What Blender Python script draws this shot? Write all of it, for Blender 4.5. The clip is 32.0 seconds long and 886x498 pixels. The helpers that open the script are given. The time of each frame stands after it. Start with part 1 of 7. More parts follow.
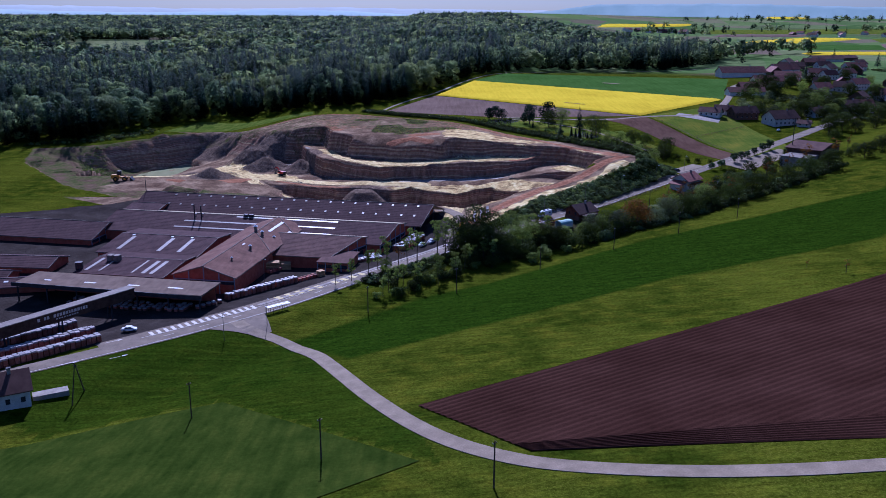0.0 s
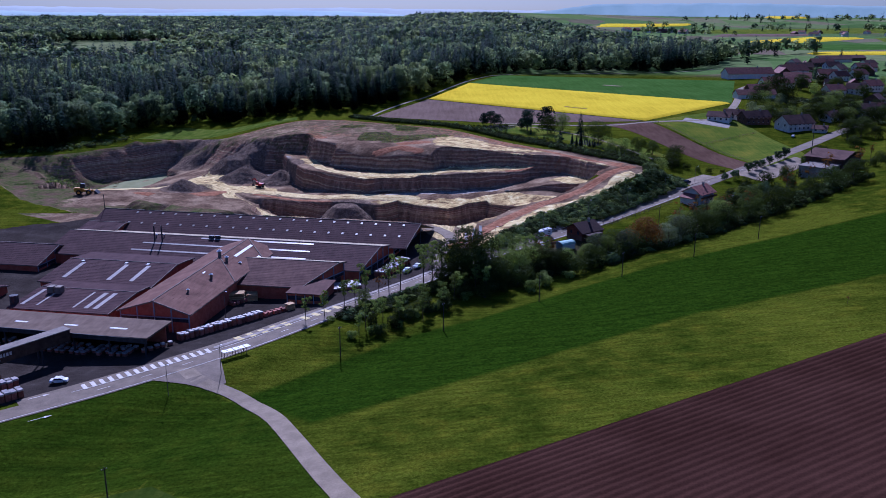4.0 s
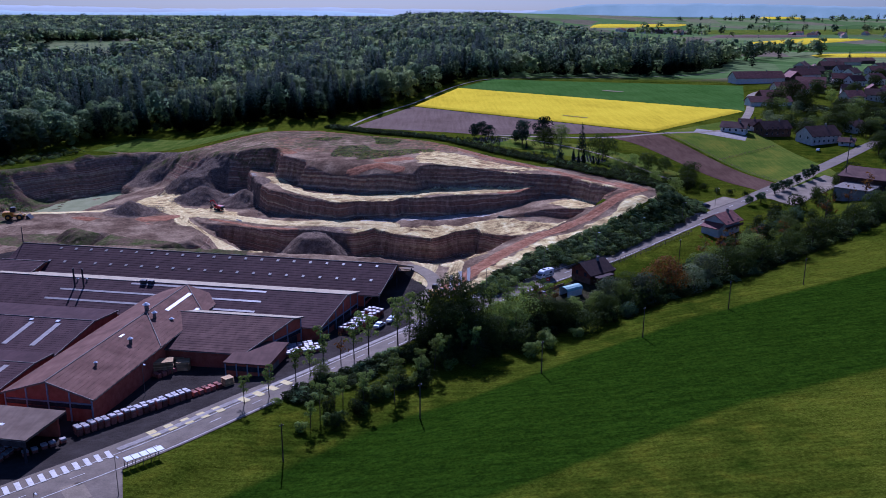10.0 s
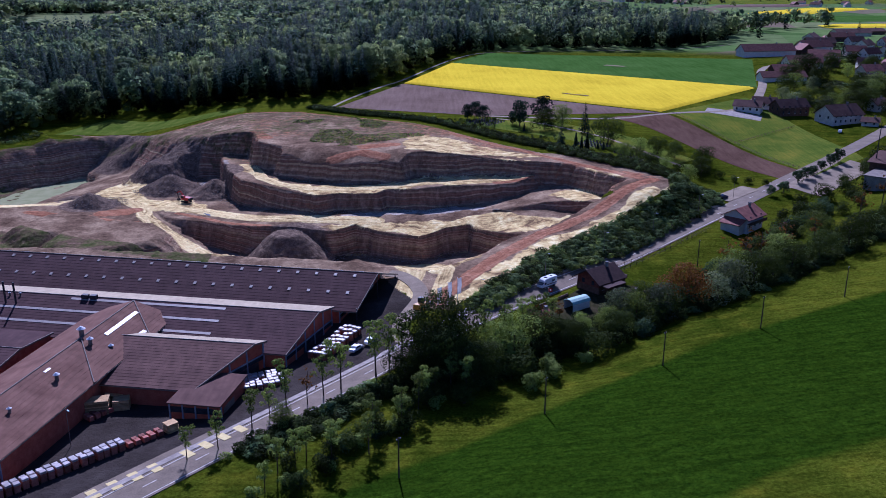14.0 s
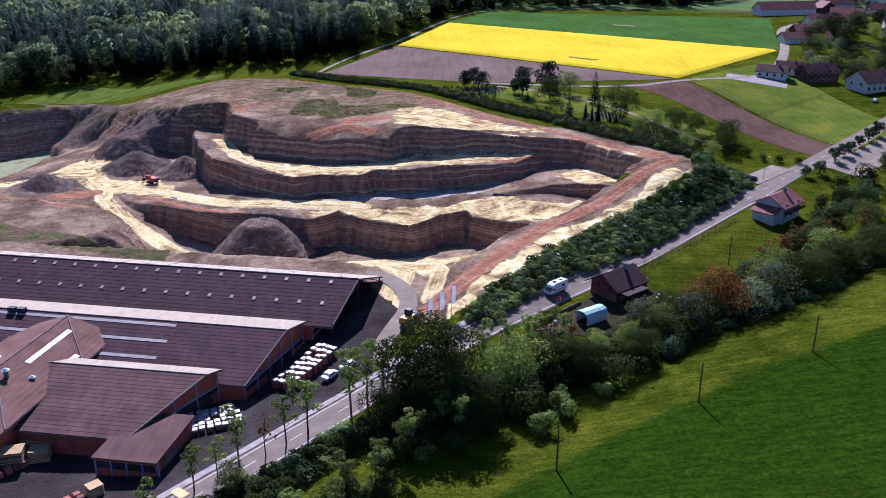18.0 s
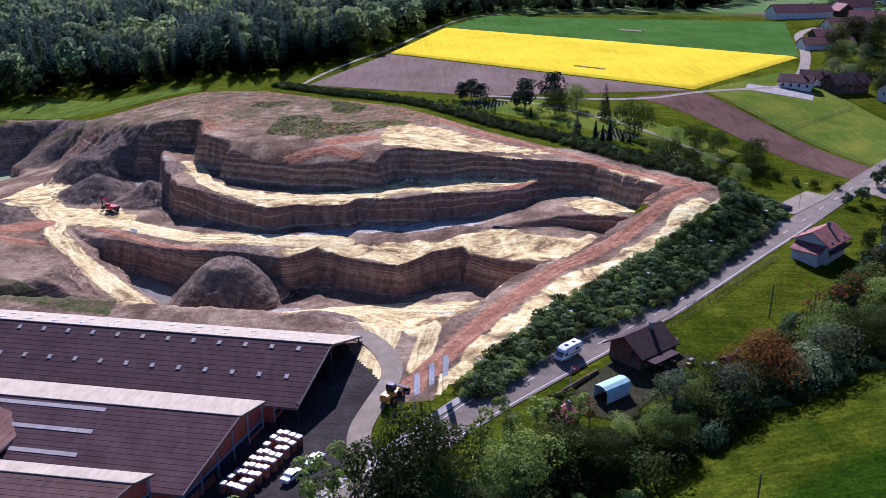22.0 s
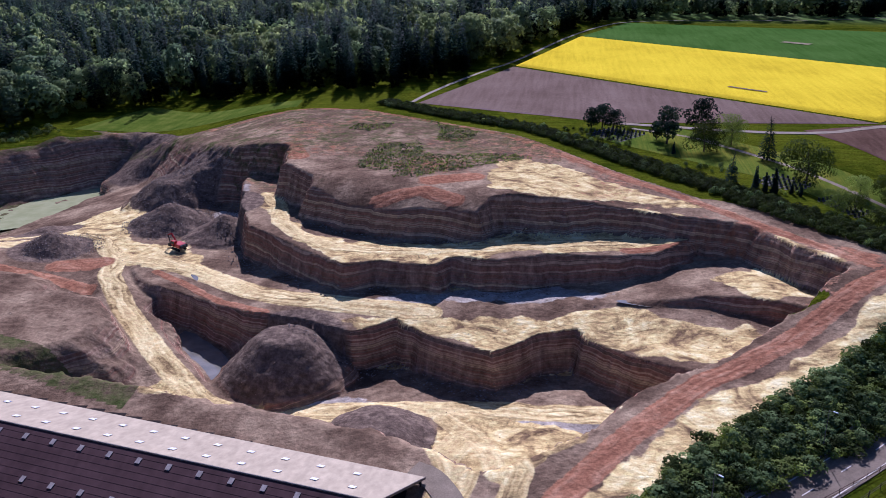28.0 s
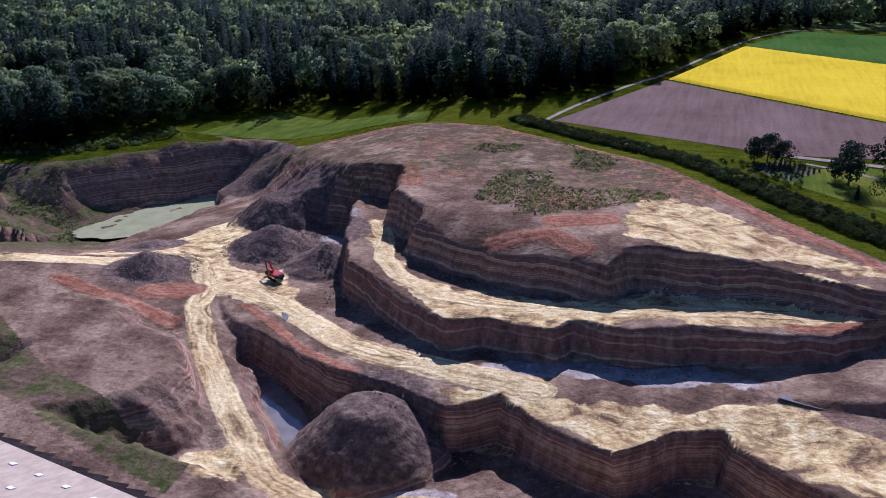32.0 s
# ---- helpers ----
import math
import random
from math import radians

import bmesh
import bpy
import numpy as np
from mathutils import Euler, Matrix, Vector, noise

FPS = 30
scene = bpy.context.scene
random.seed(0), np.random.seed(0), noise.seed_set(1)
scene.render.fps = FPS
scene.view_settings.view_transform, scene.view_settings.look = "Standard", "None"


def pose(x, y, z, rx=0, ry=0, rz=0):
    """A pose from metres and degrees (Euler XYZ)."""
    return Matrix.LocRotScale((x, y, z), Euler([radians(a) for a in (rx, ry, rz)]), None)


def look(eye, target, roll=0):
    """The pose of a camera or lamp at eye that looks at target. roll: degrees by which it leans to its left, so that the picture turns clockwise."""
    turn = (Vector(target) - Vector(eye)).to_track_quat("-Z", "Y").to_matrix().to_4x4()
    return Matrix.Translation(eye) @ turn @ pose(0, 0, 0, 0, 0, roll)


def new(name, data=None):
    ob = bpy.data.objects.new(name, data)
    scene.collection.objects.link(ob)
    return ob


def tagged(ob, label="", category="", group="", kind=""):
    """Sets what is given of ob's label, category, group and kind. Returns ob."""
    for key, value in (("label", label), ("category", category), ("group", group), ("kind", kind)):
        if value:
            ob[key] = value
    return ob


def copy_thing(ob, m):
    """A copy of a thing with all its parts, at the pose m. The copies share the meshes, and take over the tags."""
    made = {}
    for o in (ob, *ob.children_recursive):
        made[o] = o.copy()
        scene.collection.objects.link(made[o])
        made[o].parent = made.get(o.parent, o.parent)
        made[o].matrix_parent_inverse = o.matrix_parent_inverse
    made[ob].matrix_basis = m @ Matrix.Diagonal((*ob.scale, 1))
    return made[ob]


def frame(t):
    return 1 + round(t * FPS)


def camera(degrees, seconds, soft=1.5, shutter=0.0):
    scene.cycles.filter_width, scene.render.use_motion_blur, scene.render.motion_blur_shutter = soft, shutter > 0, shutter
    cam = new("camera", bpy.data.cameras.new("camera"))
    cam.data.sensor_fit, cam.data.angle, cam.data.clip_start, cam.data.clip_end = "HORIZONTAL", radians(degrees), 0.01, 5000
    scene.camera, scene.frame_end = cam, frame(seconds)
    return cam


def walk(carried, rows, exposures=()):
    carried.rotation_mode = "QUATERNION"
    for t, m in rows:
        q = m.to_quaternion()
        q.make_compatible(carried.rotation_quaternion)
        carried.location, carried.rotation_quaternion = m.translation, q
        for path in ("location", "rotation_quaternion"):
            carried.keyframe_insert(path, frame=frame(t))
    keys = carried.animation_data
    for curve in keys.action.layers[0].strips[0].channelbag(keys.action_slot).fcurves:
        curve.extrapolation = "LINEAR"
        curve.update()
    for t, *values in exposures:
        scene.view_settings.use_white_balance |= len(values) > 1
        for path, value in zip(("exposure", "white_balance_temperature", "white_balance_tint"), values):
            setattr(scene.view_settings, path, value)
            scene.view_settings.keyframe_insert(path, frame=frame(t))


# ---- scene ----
# The flight: seconds, eye and turn.
PATH = [
    (0, pose(0.00, 0.00, 89.46, 0, 0, -0.013) @ pose(0, 0, 0, 74.291) @ pose(0, 0, 0, 0, 0, 0.363)),
    (1, pose(1.21, 8.77, 89.38, 0, 0, -0.012) @ pose(0, 0, 0, 74.299) @ pose(0, 0, 0, 0, 0, 0.294)),
    (2, pose(2.25, 17.69, 89.20, 0, 0, -0.042) @ pose(0, 0, 0, 74.301) @ pose(0, 0, 0, 0, 0, 0.321)),
    (3, pose(3.14, 26.99, 88.89, 0, 0, -0.066) @ pose(0, 0, 0, 74.312) @ pose(0, 0, 0, 0, 0, 0.272)),
    (6, pose(4.77, 56.08, 88.13, 0, 0, -0.329) @ pose(0, 0, 0, 74.302) @ pose(0, 0, 0, 0, 0, 0.212)),
    (7, pose(5.04, 65.27, 88.11, 0, 0, -0.493) @ pose(0, 0, 0, 74.297) @ pose(0, 0, 0, 0, 0, 0.262)),
    (8, pose(5.60, 74.53, 88.04, 0, 0, -0.608) @ pose(0, 0, 0, 74.297) @ pose(0, 0, 0, 0, 0, 0.289)),
    (9, pose(6.55, 83.73, 87.89, 0, 0, -0.632) @ pose(0, 0, 0, 74.310) @ pose(0, 0, 0, 0, 0, 0.266)),
    (10, pose(7.44, 92.71, 87.99, 0, 0, -0.698) @ pose(0, 0, 0, 74.319) @ pose(0, 0, 0, 0, 0, 0.330)),
    (11, pose(8.44, 101.79, 88.03, 0, 0, -0.724) @ pose(0, 0, 0, 74.287) @ pose(0, 0, 0, 0, 0, 0.285)),
    (12, pose(9.25, 110.75, 87.85, 0, 0, -0.770) @ pose(0, 0, 0, 74.296) @ pose(0, 0, 0, 0, 0, 0.196)),
    (13, pose(9.78, 119.70, 87.74, 0, 0, -0.844) @ pose(0, 0, 0, 74.306) @ pose(0, 0, 0, 0, 0, 0.153)),
    (13.5, pose(10.14, 124.29, 87.78, 0, 0, -0.922) @ pose(0, 0, 0, 73.595) @ pose(0, 0, 0, 0, 0, 0.318)),
    (14, pose(10.37, 128.80, 87.79, 0, 0, -0.975) @ pose(0, 0, 0, 72.456) @ pose(0, 0, 0, 0, 0, 0.127)),
    (14.5, pose(10.66, 133.33, 87.70, 0, 0, -0.986) @ pose(0, 0, 0, 71.408) @ pose(0, 0, 0, 0, 0, 0.084)),
    (16.5, pose(12.10, 151.96, 87.11, 0, 0, -1.157) @ pose(0, 0, 0, 69.649) @ pose(0, 0, 0, 0, 0, 0.033)),
    (17, pose(12.39, 156.49, 86.95, 0, 0, -1.149) @ pose(0, 0, 0, 69.693) @ pose(0, 0, 0, 0, 0, 0.080)),
    (17.5, pose(12.69, 161.11, 86.81, 0, 0, -1.057) @ pose(0, 0, 0, 69.700) @ pose(0, 0, 0, 0, 0, 0.084)),
    (18, pose(13.03, 165.74, 86.83, 0, 0, -0.984) @ pose(0, 0, 0, 69.679) @ pose(0, 0, 0, 0, 0, 0.052)),
    (18.5, pose(13.45, 170.29, 86.84, 0, 0, -0.848) @ pose(0, 0, 0, 69.665) @ pose(0, 0, 0, 0, 0, 0.056)),
    (19, pose(13.84, 174.80, 86.74, 0, 0, -0.848) @ pose(0, 0, 0, 69.676) @ pose(0, 0, 0, 0, 0, 0.103)),
    (20, pose(14.45, 183.82, 86.14, 0, 0, -0.891) @ pose(0, 0, 0, 69.748) @ pose(0, 0, 0, 0, 0, -0.040)),
    (21, pose(15.17, 192.98, 85.93, 0, 0, -0.955) @ pose(0, 0, 0, 69.764) @ pose(0, 0, 0, 0, 0, -0.098)),
    (22, pose(15.74, 201.75, 85.86, 0, 0, -0.966) @ pose(0, 0, 0, 69.778) @ pose(0, 0, 0, 0, 0, -0.148)),
    (23, pose(16.64, 210.45, 85.90, 0, 0, -0.626) @ pose(0, 0, 0, 69.795) @ pose(0, 0, 0, 0, 0, -0.164)),
    (23.5, pose(17.03, 214.76, 85.81, 0, 0, -0.394) @ pose(0, 0, 0, 69.830) @ pose(0, 0, 0, 0, 0, -0.203)),
    (24, pose(17.48, 219.19, 85.75, 0, 0, -0.092) @ pose(0, 0, 0, 69.833) @ pose(0, 0, 0, 0, 0, -0.159)),
    (24.5, pose(18.07, 223.72, 85.73, 0, 0, 1.323) @ pose(0, 0, 0, 69.822) @ pose(0, 0, 0, 0, 0, -0.254)),
    (25, pose(18.67, 228.23, 85.73, 0, 0, 2.519) @ pose(0, 0, 0, 69.845) @ pose(0, 0, 0, 0, 0, -0.308)),
    (25.5, pose(19.14, 232.70, 85.68, 0, 0, 3.464) @ pose(0, 0, 0, 69.839) @ pose(0, 0, 0, 0, 0, -0.302)),
    (27.5, pose(20.49, 250.64, 85.80, 0, 0, 7.397) @ pose(0, 0, 0, 69.802) @ pose(0, 0, 0, 0, 0, -0.274)),
    (28, pose(20.56, 255.00, 85.88, 0, 0, 8.307) @ pose(0, 0, 0, 69.769) @ pose(0, 0, 0, 0, 0, -0.342)),
    (28.5, pose(20.48, 259.41, 85.92, 0, 0, 9.295) @ pose(0, 0, 0, 69.768) @ pose(0, 0, 0, 0, 0, -0.272)),
    (29, pose(20.31, 263.86, 85.91, 0, 0, 10.334) @ pose(0, 0, 0, 69.752) @ pose(0, 0, 0, 0, 0, -0.282)),
    (29.5, pose(20.18, 268.36, 85.96, 0, 0, 11.579) @ pose(0, 0, 0, 69.766) @ pose(0, 0, 0, 0, 0, -0.280)),
    (30, pose(19.99, 272.82, 86.07, 0, 0, 12.832) @ pose(0, 0, 0, 69.736) @ pose(0, 0, 0, 0, 0, -0.227)),
    (30.5, pose(19.76, 277.10, 86.25, 0, 0, 14.061) @ pose(0, 0, 0, 69.698) @ pose(0, 0, 0, 0, 0, -0.192)),
    (31, pose(19.48, 281.41, 86.48, 0, 0, 15.369) @ pose(0, 0, 0, 69.684) @ pose(0, 0, 0, 0, 0, -0.251)),
    (31.5, pose(19.07, 285.88, 86.59, 0, 0, 16.708) @ pose(0, 0, 0, 69.621) @ pose(0, 0, 0, 0, 0, -0.165)),
    (32, pose(18.58, 290.43, 86.69, 0, 0, 18.238) @ pose(0, 0, 0, 69.620) @ pose(0, 0, 0, 0, 0, -0.265)),
]
cam = camera(55.13, 32.0, soft=0.7)
walk(cam, PATH, [(0, 0.16, 4230, 43), (13, 0.06, 4230, 45), (14, 0.26, 4320, 44), (16.5, 0.82, 4550, 40), (24, 0.72, 4550, 41), (27.5, 0.40, 4620, 43), (32, 0.28, 4580, 46)])

# ---- daylight ----
SUN_EL, SUN_AZ = 39.0, -7.5
scene.view_settings.exposure = 0.0
world = bpy.data.worlds.new("sky_world")
scene.world = world
world.use_nodes = True
wn = world.node_tree.nodes
sky = wn.new("ShaderNodeTexSky")
sky.sky_type = "NISHITA"
sky.sun_disc = False
sky.sun_elevation = radians(SUN_EL)
sky.sun_rotation = radians(SUN_AZ)
sky.air_density, sky.dust_density, sky.ozone_density = 1.0, 0.6, 1.5
haze = wn.new("ShaderNodeMix")
haze.data_type, haze.blend_type = "RGBA", "MULTIPLY"
haze.inputs[0].default_value, haze.inputs[7].default_value = 1.0, (0.86, 1.0, 1.06, 1.0)
world.node_tree.links.new(sky.outputs[0], haze.inputs[6])
world.node_tree.links.new(haze.outputs[2], wn["Background"].inputs[0])
wn["Background"].inputs[1].default_value = 0.041
sun = new("sun", bpy.data.lights.new("sun", "SUN"))
sun.data.energy, sun.data.angle, sun.data.color = 5.0, radians(0.53), (1.0, 0.875, 0.65)
sv = Vector((math.sin(radians(SUN_AZ)) * math.cos(radians(SUN_EL)), math.cos(radians(SUN_AZ)) * math.cos(radians(SUN_EL)), math.sin(radians(SUN_EL))))
sun.matrix_world = look(sv * 900, (0, 0, 0))

# ---- materials ----
class Graph:
    """A small wrapper to write node materials briefly."""

    def __init__(self, name):
        self.m = bpy.data.materials.new(name)
        self.m.use_nodes = True
        self.t = self.m.node_tree
        self.b = self.t.nodes["Principled BSDF"]
        self.where = self.node("ShaderNodeNewGeometry").outputs["Position"]

    def node(self, kind, **kw):
        n = self.t.nodes.new(kind)
        for k, v in kw.items():
            n.inputs[k].default_value = v
        return n

    def link(self, a, b):
        self.t.links.new(a, b)

    def scaled(self, sx, sy, sz, turn=0.0):
        n = self.node("ShaderNodeMapping")
        n.inputs["Scale"].default_value = (sx, sy, sz)
        n.inputs["Rotation"].default_value = (0, 0, radians(turn))
        self.link(self.where, n.inputs[0])
        return n.outputs[0]

    def noise(self, scale, detail=4.0, rough=0.55, vec=None, dist=0.0):
        n = self.node("ShaderNodeTexNoise", Scale=scale, Detail=detail, Roughness=rough, Distortion=dist)
        self.link(vec or self.where, n.inputs["Vector"])
        return n.outputs["Fac"]

    def ramp(self, fac, *stops):
        n = self.node("ShaderNodeValToRGB")
        e = n.color_ramp.elements
        while len(e) < len(stops):
            e.new(0.5)
        for el, (p, c) in zip(e, stops):
            el.position = p
            el.color = (c, c, c, 1) if isinstance(c, (int, float)) else (*c, 1)
        self.link(fac, n.inputs[0])
        return n.outputs[0]

    def mix(self, fac, a, b, mode="MIX"):
        n = self.node("ShaderNodeMix")
        n.data_type, n.blend_type = "RGBA", mode
        for value, slot in ((fac, n.inputs[0]), (a, n.inputs[6]), (b, n.inputs[7])):
            if isinstance(value, (int, float)):
                slot.default_value = value
            elif isinstance(value, tuple):
                slot.default_value = (*value, 1)
            else:
                self.link(value, slot)
        return n.outputs[2]

    def math(self, op, a, b=0.5):
        n = self.node("ShaderNodeMath")
        n.operation = op
        for value, slot in ((a, n.inputs[0]), (b, n.inputs[1])):
            if isinstance(value, (int, float)):
                slot.default_value = value
            else:
                self.link(value, slot)
        return n.outputs[0]

    def attr(self, name):
        n = self.node("ShaderNodeAttribute")
        n.attribute_name = name
        return n.outputs["Fac"]

    def rand(self):
        return self.node("ShaderNodeObjectInfo").outputs["Random"]

    def island(self):
        return self.node("ShaderNodeNewGeometry").outputs["Random Per Island"]

    def done(self, color, rough=0.8, bump=None, strength=0.3, dist=0.1, metal=0.0, spec=None):
        if isinstance(color, tuple):
            self.b.inputs["Base Color"].default_value = (*color, 1)
        else:
            self.link(color, self.b.inputs["Base Color"])
        if isinstance(rough, (int, float)):
            self.b.inputs["Roughness"].default_value = rough
        else:
            self.link(rough, self.b.inputs["Roughness"])
        self.b.inputs["Metallic"].default_value = metal
        if spec is not None:
            self.b.inputs["Specular IOR Level"].default_value = spec
        if bump is not None:
            n = self.node("ShaderNodeBump", Strength=strength, Distance=dist)
            self.link(bump, n.inputs["Height"])
            self.link(n.outputs[0], self.b.inputs["Normal"])
        return self.m


def plain(name, c1, c2, scale=1.0, rough=0.7, bump=0.2, fine=12.0, metal=0.0, spec=0.2, dist=0.05):
    """Two tones in large patches, a fine grain over them, and a fine relief."""
    g = Graph(name)
    big = g.ramp(g.noise(scale, 4), (0.35, c1), (0.68, c2))
    grain = g.noise(scale * fine, 3)
    col = g.mix(0.22, big, g.ramp(grain, (0.3, 0.25), (0.7, 0.95)), "OVERLAY")
    return g.done(col, rough, grain, bump, dist, metal, spec)


def varied(name, c1, c2, scale=1.0, rough=0.7, bump=0.2, amount=0.35, fine=10.0):
    """As plain(), with a tone of its own for each object."""
    g = Graph(name)
    big = g.ramp(g.noise(scale, 3), (0.35, c1), (0.68, c2))
    grain = g.noise(scale * fine, 3)
    col = g.mix(0.2, big, g.ramp(grain, (0.3, 0.25), (0.7, 0.95)), "OVERLAY")
    tone = g.ramp(g.rand(), (0.0, 0.5 - amount), (1.0, 0.5 + amount))
    return g.done(g.mix(0.6, col, tone, "OVERLAY"), rough, grain, bump, 0.05, spec=0.2)


def foliage(name, c1, c2, c3, through_leaf=0.36, crowned=False):
    """Leaf clumps: a tone for each clump and each tree; crowned ones are shaded as part of a round crown."""
    g = Graph(name)
    col = g.ramp(g.island(), (0.0, c1), (0.55, c2), (1.0, c3))
    tone = g.ramp(g.math("FRACT", g.math("ADD", g.rand(), g.attr("tone"))), (0.0, 0.18), (1.0, 0.80))
    col = g.mix(0.8, col, tone, "OVERLAY")
    g.b.inputs["Transmission Weight"].default_value = 0.0
    m = g.done(col, 0.75, None, spec=0.03)
    tr = g.node("ShaderNodeBsdfTranslucent")
    g.link(g.mix(1.0, col, (1.0, 1.0, 0.45), "MULTIPLY"), tr.inputs[0])
    ms = g.node("ShaderNodeMixShader")
    ms.inputs[0].default_value = through_leaf
    if crowned:
        out = g.node("ShaderNodeAttribute")
        out.attribute_name = "outward"
        g.link(out.outputs["Vector"], g.b.inputs["Normal"])
        g.link(out.outputs["Vector"], tr.inputs["Normal"])
    g.link(g.b.outputs[0], ms.inputs[1])
    g.link(tr.outputs[0], ms.inputs[2])
    g.link(ms.outputs[0], g.t.nodes["Material Output"].inputs[0])
    return m


def ground_material():
    """Grass outside; the pit's earth, pale tracks, red clay and scrub by the masks of the ground."""
    g = Graph("ground_earth")
    dirt, track, red, scrub, mow = (g.attr(k) for k in ("dirt", "track", "red", "scrub", "mow"))
    mid, wide = g.noise(0.16, 5), g.noise(0.022, 4)
    grass = g.ramp(mid, (0.3, (0.020, 0.034, 0.001)), (0.52, (0.044, 0.058, 0.002)), (0.75, (0.088, 0.090, 0.003)))
    grass = g.mix(g.ramp(wide, (0.42, 0.0), (0.62, 0.55)), grass, (0.086, 0.100, 0.003))
    grass = g.mix(mow, grass, g.ramp(g.noise(0.5, 7, 0.7), (0.3, (0.012, 0.028, 0.001)), (0.7, (0.024, 0.048, 0.001))))
    drill = g.noise(1.0, 2.5, 0.5, g.scaled(0.02, 0.75, 1, -25))
    grass = g.mix(0.45, grass, g.ramp(drill, (0.35, 0.3), (0.65, 0.72)), "OVERLAY")
    tram = g.ramp(g.noise(1.0, 1, 0.3, g.scaled(0.004, 0.30, 1, -25)), (0.56, 0.0), (0.60, 1.0), (0.64, 0.0))
    grass = g.mix(g.math("MULTIPLY", g.math("MULTIPLY", tram, mow), 0.6), grass, (0.010, 0.022, 0.001))
    grass = g.mix(0.6, grass, g.ramp(g.noise(1.3, 8, 0.78), (0.34, 0.08), (0.66, 0.92)), "OVERLAY")
    flowers = g.ramp(g.noise(2.6, 3, 0.7), (0.55, 0.0), (0.64, 0.8))
    grass = g.mix(g.math("MULTIPLY", g.math("MULTIPLY", flowers, g.ramp(wide, (0.45, 0.0), (0.6, 1.0))), g.math("SUBTRACT", 1.0, g.ramp(mow, (0.2, 0.0), (0.7, 1.0)))), grass, (0.120, 0.125, 0.012))
    # strata: bands that lie nearly level and wave a little
    wobble = g.noise(0.03, 3)
    sep = g.node("ShaderNodeSeparateXYZ")
    g.link(g.where, sep.inputs[0])
    height = g.math("ADD", sep.outputs[2], g.math("MULTIPLY", wobble, 7.0))
    comb = g.node("ShaderNodeCombineXYZ")
    g.link(height, comb.inputs[2])
    bands = g.noise(0.5, 4.5, 0.66, comb.outputs[0])
    rock = g.ramp(bands, (0.28, (0.105, 0.068, 0.046)), (0.36, (0.340, 0.246, 0.160)), (0.40, (0.140, 0.092, 0.062)), (0.46, (0.450, 0.325, 0.200)), (0.49, (0.260, 0.125, 0.078)), (0.54, (0.200, 0.138, 0.092)), (0.60, (0.560, 0.410, 0.220)), (0.65, (0.175, 0.118, 0.080)))
    # gullies and fallen earth run down the faces
    runs = g.noise(0.42, 5, 0.62, g.scaled(1, 1, 0.12))
    rock = g.mix(g.ramp(g.noise(0.05, 4, 0.6), (0.48, 0.0), (0.66, 0.6)), rock, g.ramp(runs, (0.34, (0.120, 0.080, 0.058)), (0.52, (0.230, 0.164, 0.116)), (0.68, (0.360, 0.268, 0.184))))
    rock = g.mix(0.25, rock, g.ramp(runs, (0.34, 0.2), (0.66, 0.8)), "OVERLAY")
    soil = g.ramp(g.noise(0.07, 9, 0.66), (0.34, (0.090, 0.058, 0.036)), (0.46, (0.160, 0.108, 0.066)), (0.54, (0.235, 0.165, 0.100)), (0.66, (0.350, 0.260, 0.155)))
    spoil = g.ramp(g.noise(0.5, 9, 0.72), (0.34, (0.086, 0.062, 0.046)), (0.52, (0.160, 0.118, 0.084)), (0.68, (0.280, 0.212, 0.140)))
    soil = g.mix(g.ramp(g.attr("spoil"), (0.2, 0.0), (0.6, 1.0)), soil, spoil)
    slope = g.node("ShaderNodeSeparateXYZ")
    g.link(g.node("ShaderNodeNewGeometry").outputs["Normal"], slope.inputs[0])
    steep = g.math("MULTIPLY", g.ramp(slope.outputs[2], (0.66, 1.0), (0.84, 0.0)), g.ramp(g.attr("spoil"), (0.2, 1.0), (0.6, 0.0)))
    earth = g.mix(steep, soil, rock)
    lane = g.node("ShaderNodeCombineXYZ")
    g.link(g.math("ADD", g.math("MULTIPLY", g.attr("across"), 0.62), g.math("MULTIPLY", g.noise(0.06, 3), 5.0)), lane.inputs[0])
    g.link(g.math("MULTIPLY", g.attr("onward"), 0.02), lane.inputs[1])
    ruts = g.noise(1.0, 2, 0.5, lane.outputs[0])
    patchy = g.noise(0.13, 9, 0.68, None, 0.8)
    # bulldozed marl lies in swirling scrapes
    scrape = g.noise(1.0, 3, 0.5, g.scaled(0.16, 0.24, 0.2, 16), 1.2)
    sandy = g.ramp(g.math("ADD", g.math("MULTIPLY", scrape, 0.3), g.math("MULTIPLY", patchy, 0.7)), (0.39, (0.165, 0.108, 0.056)), (0.45, (0.400, 0.285, 0.118)), (0.51, (0.620, 0.475, 0.190)), (0.60, (0.800, 0.680, 0.330)))
    pale = g.ramp(g.math("ADD", g.math("MULTIPLY", ruts, 0.55), g.math("MULTIPLY", patchy, 0.45)), (0.38, (0.200, 0.135, 0.062)), (0.46, (0.520, 0.390, 0.160)), (0.58, (0.780, 0.640, 0.300)))
    clay = g.ramp(g.math("ADD", g.math("MULTIPLY", ruts, 0.5), g.math("MULTIPLY", patchy, 0.5)), (0.34, (0.165, 0.070, 0.038)), (0.5, (0.290, 0.140, 0.074)), (0.66, (0.430, 0.260, 0.150)))
    grey_earth = g.ramp(patchy, (0.36, (0.220, 0.190, 0.150)), (0.64, (0.480, 0.420, 0.330)))

